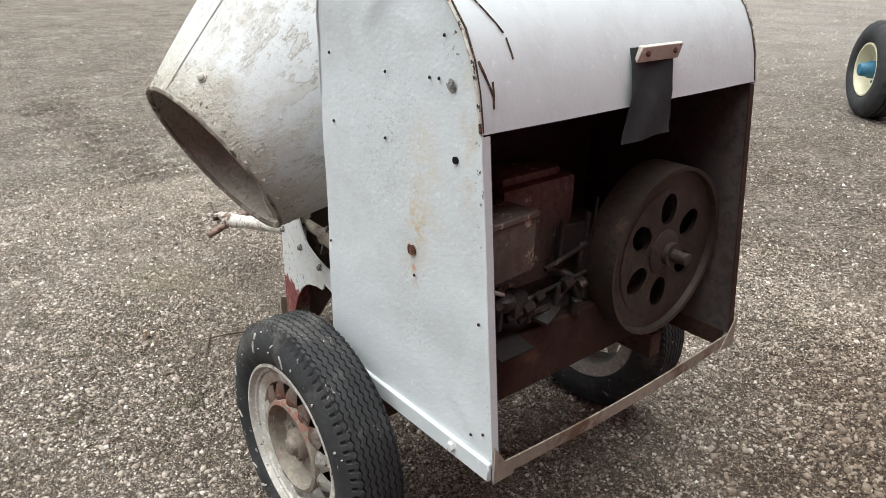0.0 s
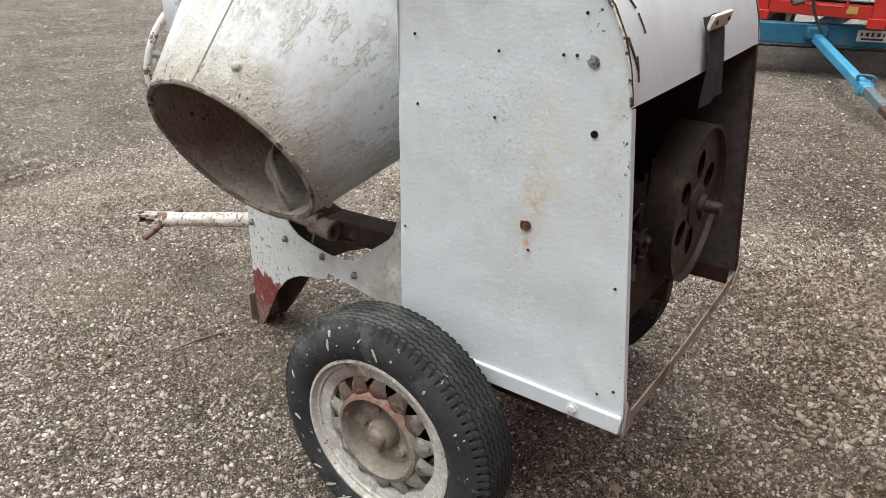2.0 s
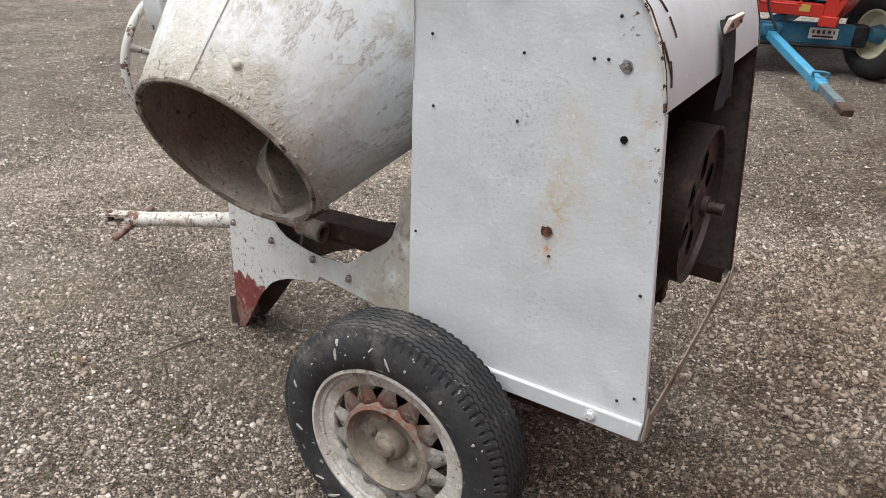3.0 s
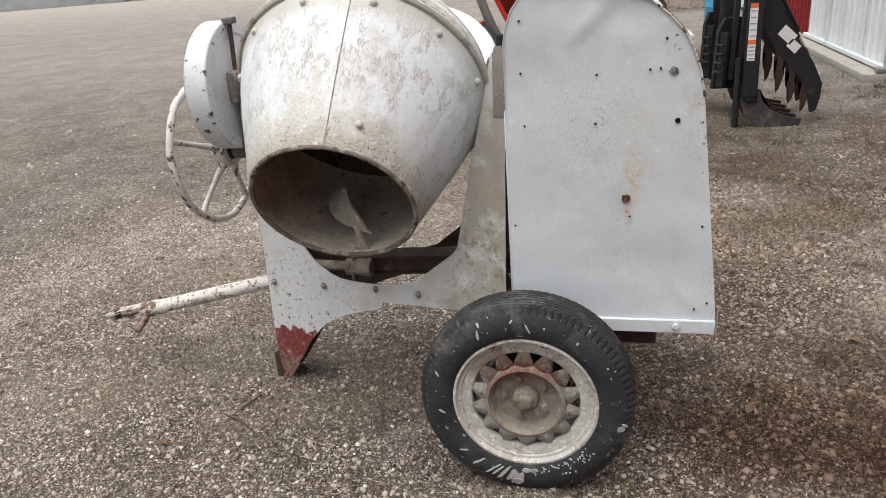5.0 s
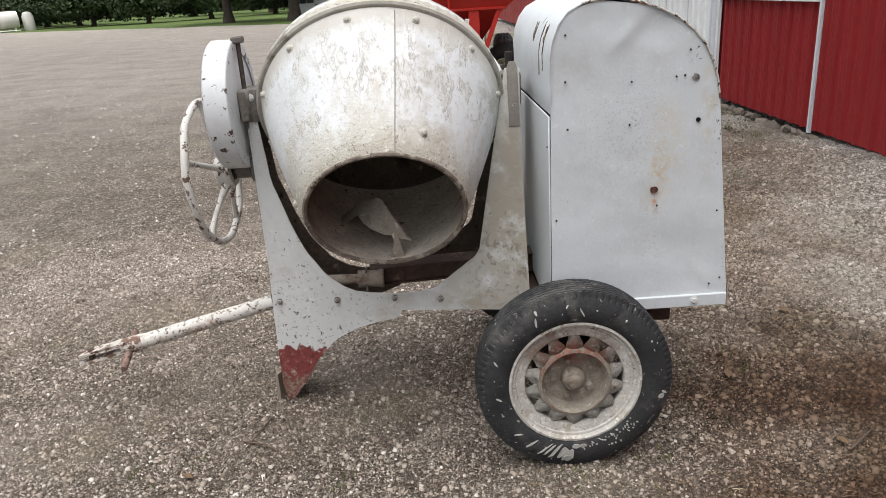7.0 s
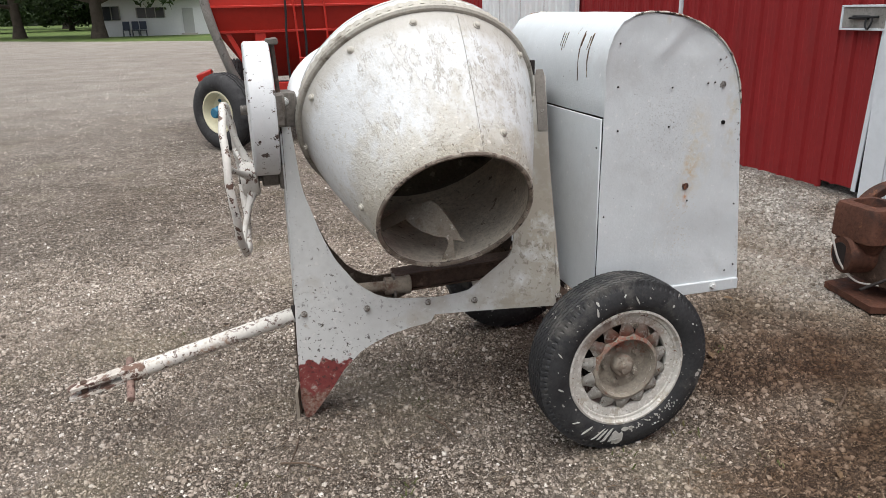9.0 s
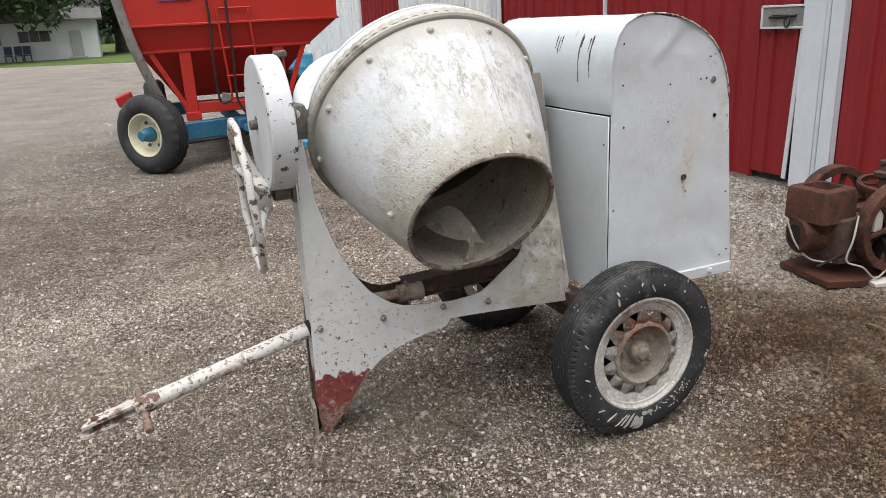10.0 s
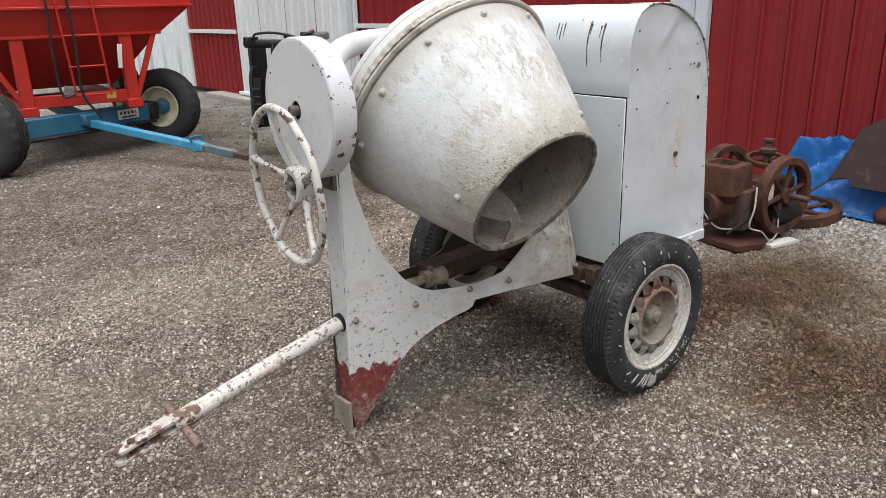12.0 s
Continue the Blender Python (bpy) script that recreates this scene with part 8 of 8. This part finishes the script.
big = make_tree(3, 11.0, 5.2, 3.2, 9000, 0.28, "broad dark green shade tree with a thick trunk on lawn")
big.location = (-10.2, 57.0, 0.05)
low = make_tree(8, 7.5, 4.2, 0.9, 9000, 0.26, "low dense dark green tree at the yard's edge")
low.location = (-38.0, 86.0, 0.05)
for x, y, s, r in ((-31, 84, 0.9, 1), (-25, 88, 1.0, 2.2), (-44, 96, 1.1, 3), (-52, 104, 1.2, 4.4), (-60, 118, 1.4, 5), (-19, 96, 1.0, 0.4), (-47, 90, 0.8, 2.9)):
    copy_thing(low, Matrix.LocRotScale((x, y, 0.05), Euler((0, 0, r)), (s, s, s)))
for x, y, s, r in ((-16.8, 63, 0.9, 1.3), (-1.0, 72, 1.0, 2.6), (-22, 110, 1.2, 0.2), (-14, 92, 1.1, 3.3), (6, 96, 1.2, 4.0), (-36, 118, 1.3, 5.0), (-75, 130, 1.4, 2.0), (-3.5, 66, 0.8, 0.9), (-90, 120, 1.4, 1.0)):
    copy_thing(big, Matrix.LocRotScale((x, y, 0.05), Euler((0, 0, r)), (s, s, s)))


def build_far_wood():
    """The far tree line: one belt of leaf clumps along the horizon."""
    rnd = random.Random(21)
    verts, faces = [], []
    for q in range(26000):
        t = rnd.random()
        x = -200 + 330 * t
        y = 150 + 40 * rnd.random() + 0.25 * abs(x)
        top = 9 + 5 * noise.noise(Vector((x * 0.05, 0, 0))) + 3 * noise.noise(Vector((x * 0.21, 2, 0)))
        z = top * rnd.random() ** 0.8
        p = Vector((x, y, z))
        s = 0.6 + 0.9 * rnd.random()
        u = Vector((rnd.gauss(0, 1), rnd.gauss(0, 1), rnd.gauss(0, 1))).normalized()
        w = u.orthogonal().normalized()
        i = len(verts)
        verts += [p - u * s, p + w * s * 0.6, p + u * s, p - w * s * 0.6]
        faces.append((i, i + 1, i + 2, i + 3))
    me = bpy.data.meshes.new("far_wood")
    me.from_pydata([tuple(v) for v in verts], [], faces)
    me.materials.append(M_LEAF)
    tagged(new("far_wood", me), "dark green belt of trees on the horizon", "woods", kind="stuff")


build_far_wood()


def build_tanks():
    ax = Vector((0.83, 0.55, 0)).normalized()
    for k, (c, L, R) in enumerate((((-50.6, 82.8, 1.3), 3.3, 0.95), ((-47.7, 84.9, 1.3), 3.2, 0.98))):
        c = Vector(c)
        t = thing("fuel_tank", (c.x, c.y, 0.0), "white horizontal fuel tank on a pipe cradle", "tank", "white tanks")
        bm = lathe([(0, -L / 2 - 0.12), (R * 0.6, -L / 2 - 0.09), (R * 0.95, -L / 2 - 0.02), (R, -L / 2 + 0.05), (R, L / 2 - 0.05), (R * 0.95, L / 2 + 0.02), (R * 0.6, L / 2 + 0.09), (0, L / 2 + 0.12)], 36)
        bm.transform(aim(c, c + ax))
        part("tank_shell", bm, M_TANK, t)
        for s in (-0.36, 0.36):
            q = c + ax * L * s
            part("cradle", box((0.15, 1.6, 0.45), (q.x, q.y, 0.24), (0, 0, 33), bevel=0.02), M_TANK, t)
        q0 = c - ax * L * 0.5 + Vector((0.6, -0.9, -1.15))
        part("skid_pipe", rod(q0, q0 + ax * L, 0.07, seg=10), M_TANK, t)
        part("filler_cap", rod(c + ax * 0.4 + Vector((0, 0, R - 0.02)), c + ax * 0.4 + Vector((0, 0, R + 0.3)), 0.12, seg=12), M_RUST2, t)
        part("pump", box((0.3, 0.3, 0.5), tuple(c - ax * 1.1 + Vector((0, 0, R + 0.2))), bevel=0.05), M_TANK, t)
    up = thing("upright_tank", (-45.6, 86.6, 0.0), "pale upright tank beside the fuel tanks", "tank", "white tanks")
    bm = lathe([(0, 0), (0.6, 0), (0.62, 0.05), (0.62, 1.6), (0.45, 2.0), (0.12, 2.15), (0, 2.15)], 28)
    bm.transform(Matrix.Translation((-45.6, 86.6, 0)))
    part("tank_shell", bm, M_TANK, up)
    part("valve", box((0.25, 0.3, 0.25), (-45.6, 86.6, 2.2), bevel=0.04), M_BLACKP, up)


build_tanks()


def build_shed():
    s = thing("grain_shed", (-72, 100, 0.0), "weathered grey-white metal shed behind the tanks", "shed")
    d, n = Vector((0.83, 0.55, 0)).normalized(), Vector((-0.55, 0.83, 0)).normalized()
    a = Vector((-96, 83, 0))
    e = Vector((-65.0, 103.3, 0))
    L = (e - a).length
    bm = box((L, 14, 9), (0, 0, 4.5), bevel=0.05)
    m4 = Matrix.Translation((a + e) / 2 + n * 7) @ pose(0, 0, 0, 0, 0, math.degrees(math.atan2(d.y, d.x)))
    bm.transform(m4)
    part("wall", bm, M_SHED, s)
    for t, w, h in ((L / 2 - 5.2, 1.7, 3.4), (L / 2 - 12, 1.2, 2.2)):
        dr = box((w, 0.1, h), (t, -7.05, h / 2 + 0.6), bevel=0.02)
        dr.transform(m4)
        door = part("door", dr, M_SIDING, s, "pale shed door")
        for sx in (-w / 2, w / 2):
            fr = box((0.12, 0.14, h), (t + sx, -7.1, h / 2 + 0.6), bevel=0.01)
            fr.transform(m4)
            part("frame_bar", fr, M_GALV, door)
    lad = box((0.06, 0.06, 5.0), (L / 2 - 2.1, -7.15, 3.9), bevel=0.01)
    lad.transform(m4)
    ladder = part("ladder", lad, M_GALV, s)
    lad = box((0.06, 0.06, 5.0), (L / 2 - 1.6, -7.15, 3.9), bevel=0.01)
    lad.transform(m4)
    part("ladder_rail", lad, M_GALV, ladder)
    for k in range(12):
        rg = box((0.5, 0.05, 0.05), (L / 2 - 1.85, -7.15, 1.6 + 0.4 * k), bevel=0)
        rg.transform(m4)
        part("rung", rg, M_GALV, ladder)
    for t, w in ((L / 2 - 1.0, 2.0), (L / 2 - 4.5, 1.2), (L / 2 - 7.0, 0.8)):
        blk = box((w, 0.5, 0.35), (t, -7.3, 0.2), bevel=0.05)
        blk.transform(m4)
        part("footing_block", blk, M_STONE, s)


build_shed()

# ---- loose gravel, weeds and litter on the yard ----
def build_pebbles():
    rnd = np.random.default_rng(5)
    # a squat crushed chip: eight corners of a skewed block; the small and far ones are four-sided chips
    block_v = np.array([(x, y, z) for z in (-1, 1) for y in (-1, 1) for x in (-1, 1)]) * 0.75
    block_f = np.array([(4, 5, 7), (4, 7, 6), (0, 1, 5), (0, 5, 4), (1, 3, 7), (1, 7, 5), (3, 2, 6), (3, 6, 7), (2, 0, 4), (2, 4, 6)])
    chip_v = np.array([(math.cos(k * 1.5708), math.sin(k * 1.5708), -0.8) for k in range(4)] + [(0.1, 0.0, 0.8)])
    chip_f = np.array([(k, (k + 1) % 4, 4) for k in range(4)])

    def sizes(n, mid, spread, lo, hi):
        return np.clip(mid * np.exp(spread * rnd.standard_normal(n)), lo, hi)

    def patch(n, cx, cy, sx, sy, mid, spread=0.4, lo=0.002, hi=0.012):
        return np.stack([cx + sx * (rnd.random(n) - 0.5) + 0.22 * rnd.standard_normal(n), cy + sy * (rnd.random(n) - 0.5) + 0.22 * rnd.standard_normal(n), sizes(n, mid, spread, lo, hi)], 1)

    def ring(n, r0, r1, mid, fall):
        """Round the mixer, thinning out with distance; the stones that still show out there are the coarser ones."""
        u = rnd.random(n)
        r = (r0 ** (2 - fall) + u * (r1 ** (2 - fall) - r0 ** (2 - fall))) ** (1 / (2 - fall))
        a = radians(-35) + rnd.random(n) * radians(250)
        return np.stack([-0.6 + r * np.cos(a), 0.2 + r * np.sin(a), sizes(n, mid, 0.4, 0.002, 0.016) * (0.75 + 0.25 * np.minimum(r, 14.0) / r0)], 1)

    near = np.concatenate([patch(32000, -0.6, 0.3, 5.6, 4.4, 0.0056, 0.30), patch(700, -0.5, 0.2, 6.0, 4.4, 0.0082, 0.25)])
    fill = patch(220000, -0.6, 0.4, 5.6, 4.6, 0.0039, 0.35)
    barn_side = np.concatenate([patch(20000, 2.0, 0.9, 2.5, 4.4, 0.0062, 0.45, 0.003, 0.014), patch(9000, 2.5, 1.5, 1.6, 6.0, 0.0075, 0.4, 0.003, 0.015)])
    far = ring(340000, 2.2, 26.0, 0.0046, 1.7)
    far = far[(far[:, 1] > -1.8) & (far[:, 0] > -26)]
    co, faces, first = [], [], 0
    for pts, bv, bf in ((near, block_v, block_f), (barn_side, block_v, block_f), (far, chip_v, chip_f), (fill, chip_v, chip_f)):
        pts = pts[pts[:, 0] < 3.18]
        n = len(pts)
        sc = pts[:, 2:3] * (0.75 + 0.6 * rnd.random((n, 3)))
        sc[:, 2] *= 0.68
        ang = rnd.random(n) * 6.283
        v = bv[None] * (0.62 + 0.55 * rnd.random((n, len(bv), 3))) * sc[:, None, :]
        v[..., 2] += (rnd.random((n, 1)) - 0.5) * 1.1 * v[..., 0]
        c, s = np.cos(ang)[:, None], np.sin(ang)[:, None]
        x = v[..., 0] * c - v[..., 1] * s + pts[:, 0:1]
        y = v[..., 0] * s + v[..., 1] * c + pts[:, 1:2]
        gz = np.array([ground_height(a, b) if b < 11 and a > -8 else 0.0 for a, b in pts[:, :2]])[:, None]
        z = v[..., 2] + gz + sc[:, 2:3] * 0.3
        co.append(np.stack([x, y, z], -1).reshape(-1, 3))
        faces.append((bf[None] + (np.arange(n) * len(bv))[:, None, None]).reshape(-1, 3) + first)
        first += n * len(bv)
    co, f = np.concatenate(co), np.concatenate(faces)
    me = bpy.data.meshes.new("loose_gravel")
    me.vertices.add(len(co))
    me.vertices.foreach_set("co", co.ravel())
    me.loops.add(f.size)
    me.loops.foreach_set("vertex_index", f.ravel().astype(np.int32))
    me.polygons.add(len(f))
    me.polygons.foreach_set("loop_start", np.arange(0, f.size, 3, dtype=np.int32))
    me.update(calc_edges=True)
    me.materials.append(M_PEBBLE)
    tagged(new("loose_gravel", me), "loose pale and brown gravel stones on the yard", "gravel", kind="stuff")


build_pebbles()


def build_weeds():
    rnd = random.Random(11)
    verts, faces = [], []
    spots = [(rnd.uniform(1.2, 3.2), rnd.uniform(3.0, 11.0), 0.05) for _ in range(260)]
    spots += [(rnd.uniform(2.7, 3.2), rnd.uniform(0.9, 6.8), 0.06) for _ in range(160)]
    spots += [(rnd.uniform(-1.6, 1.0), rnd.uniform(-0.9, 1.4), 0.025) for _ in range(26)]
    spots += [(3.2, -0.9 + 0.05 * rnd.random(), 0.3) for _ in range(12)]
    for x, y, h in spots:
        for k in range(9):
            a = rnd.random() * 6.28
            b = Vector((x + rnd.gauss(0, 0.03), y + rnd.gauss(0, 0.03), 0.0))
            l = h * rnd.uniform(0.6, 1.6)
            d = Vector((math.cos(a) * 0.7, math.sin(a) * 0.7, 0.6)) * l
            w = Vector((-math.sin(a), math.cos(a), 0)) * 0.0028
            i = len(verts)
            verts += [b - w, b + w, b + d * 0.6 + w * 0.7, b + d * 0.6 - w * 0.7, b + d + Vector((0, 0, -0.2 * l))]
            faces += [(i, i + 1, i + 2, i + 3), (i + 3, i + 2, i + 4)]
    me = bpy.data.meshes.new("weeds")
    me.from_pydata([tuple(v) for v in verts], [], faces)
    me.materials.append(M_WEED)
    tagged(new("weeds", me), "thin dry weeds and grass in the gravel", "weeds", kind="stuff")


build_weeds()


def build_straw():
    """Dead needles and straw bits lying flat in the brown patch beside the mixer."""
    rnd = random.Random(33)
    verts, faces = [], []
    for k in range(1300):
        if k < 600:
            x, y = rnd.gauss(0.72, 0.36), rnd.gauss(-0.58, 0.20)
        else:
            x, y = rnd.uniform(-1.8, 2.4), rnd.uniform(-1.2, 1.6)
        a = rnd.gauss(0.3, 0.7)
        l = rnd.uniform(0.012, 0.055)
        z = ground_height(x, y) + 0.004 + 0.008 * rnd.random()
        d = Vector((math.cos(a), math.sin(a), rnd.gauss(0, 0.08))) * l
        w = Vector((-math.sin(a), math.cos(a), 0.3)) * 0.0012
        p = Vector((x, y, z))
        m = p + d * 0.5 + Vector((0, 0, 0.002)) + w * 3 * rnd.gauss(0, 1)
        i = len(verts)
        verts += [p - w, p + w, m + w, m - w, p + d + w * 0.5, p + d - w * 0.5]
        faces += [(i, i + 1, i + 2, i + 3), (i + 3, i + 2, i + 4, i + 5)]
    me = bpy.data.meshes.new("dry_straw")
    me.from_pydata([tuple(v) for v in verts], [], faces)
    me.materials.append(M_STRAW)
    tagged(new("dry_straw", me), "dead brown needles and straw scattered on the gravel", "straw", kind="stuff")


M_STRAW = mk("dry_straw", (0.11, 0.07, 0.042), 0.35, 6.0, 0.85, 0.0, 0.1, 40.0, [((0.38, 0.31, 0.22), 9.0, 0.58, 0.08)], spec=0.2)
build_straw()


def build_litter():
    rnd = random.Random(4)
    for x, y in ((0.62, -0.55), (0.95, -0.15), (1.55, 0.05), (-1.35, -0.1), (0.75, 0.35), (1.25, 0.9)):
        bm = bmesh.new()
        L, W = rnd.uniform(0.025, 0.045), rnd.uniform(0.012, 0.02)
        pts = [(-1, 0), (-0.5, 0.7), (0.2, 0.8), (1, 0), (0.2, -0.7), (-0.5, -0.8)]
        vs = [bm.verts.new((u * L, v * W, 0.006 + 0.008 * abs(v) + 0.004 * u)) for u, v in pts]
        mid = [bm.verts.new((u * L, 0, 0.004)) for u in (-0.4, 0.3)]
        for loop in ((vs[0], mid[0], vs[1]), (vs[1], mid[0], mid[1], vs[2]), (vs[2], mid[1], vs[3]), (vs[3], mid[1], vs[4]), (vs[4], mid[1], mid[0], vs[5]), (vs[5], mid[0], vs[0])):
            bm.faces.new(loop)
        bm.transform(pose(x, y, 0.01, 8 * rnd.random(), 8, 360 * rnd.random()))
        single("fallen_leaf", bm, M_DEADLEAF, (x, y, 0.0), "small curled brown leaf on the gravel", "leaf", "fallen leaves")
    for a, b in (((-1.20, 0.10), (-1.05, 0.02)), ((-1.12, 0.25), (-1.18, 0.05)), ((0.95, -0.2), (1.1, -0.08)), ((-0.62, 0.25), (-0.55, 0.05)), ((1.3, 0.4), (1.22, 0.58))):
        mid = ((a[0] + b[0]) / 2 + 0.01, (a[1] + b[1]) / 2, 0.022)
        bm = tube([(*a, 0.012), mid, (*b, 0.010)], [0.004, 0.0035, 0.002], 6)
        single("twig", bm, M_TWIG, (*a, 0.0), "thin dry twig on the gravel", "twig", "twigs")


build_litter()
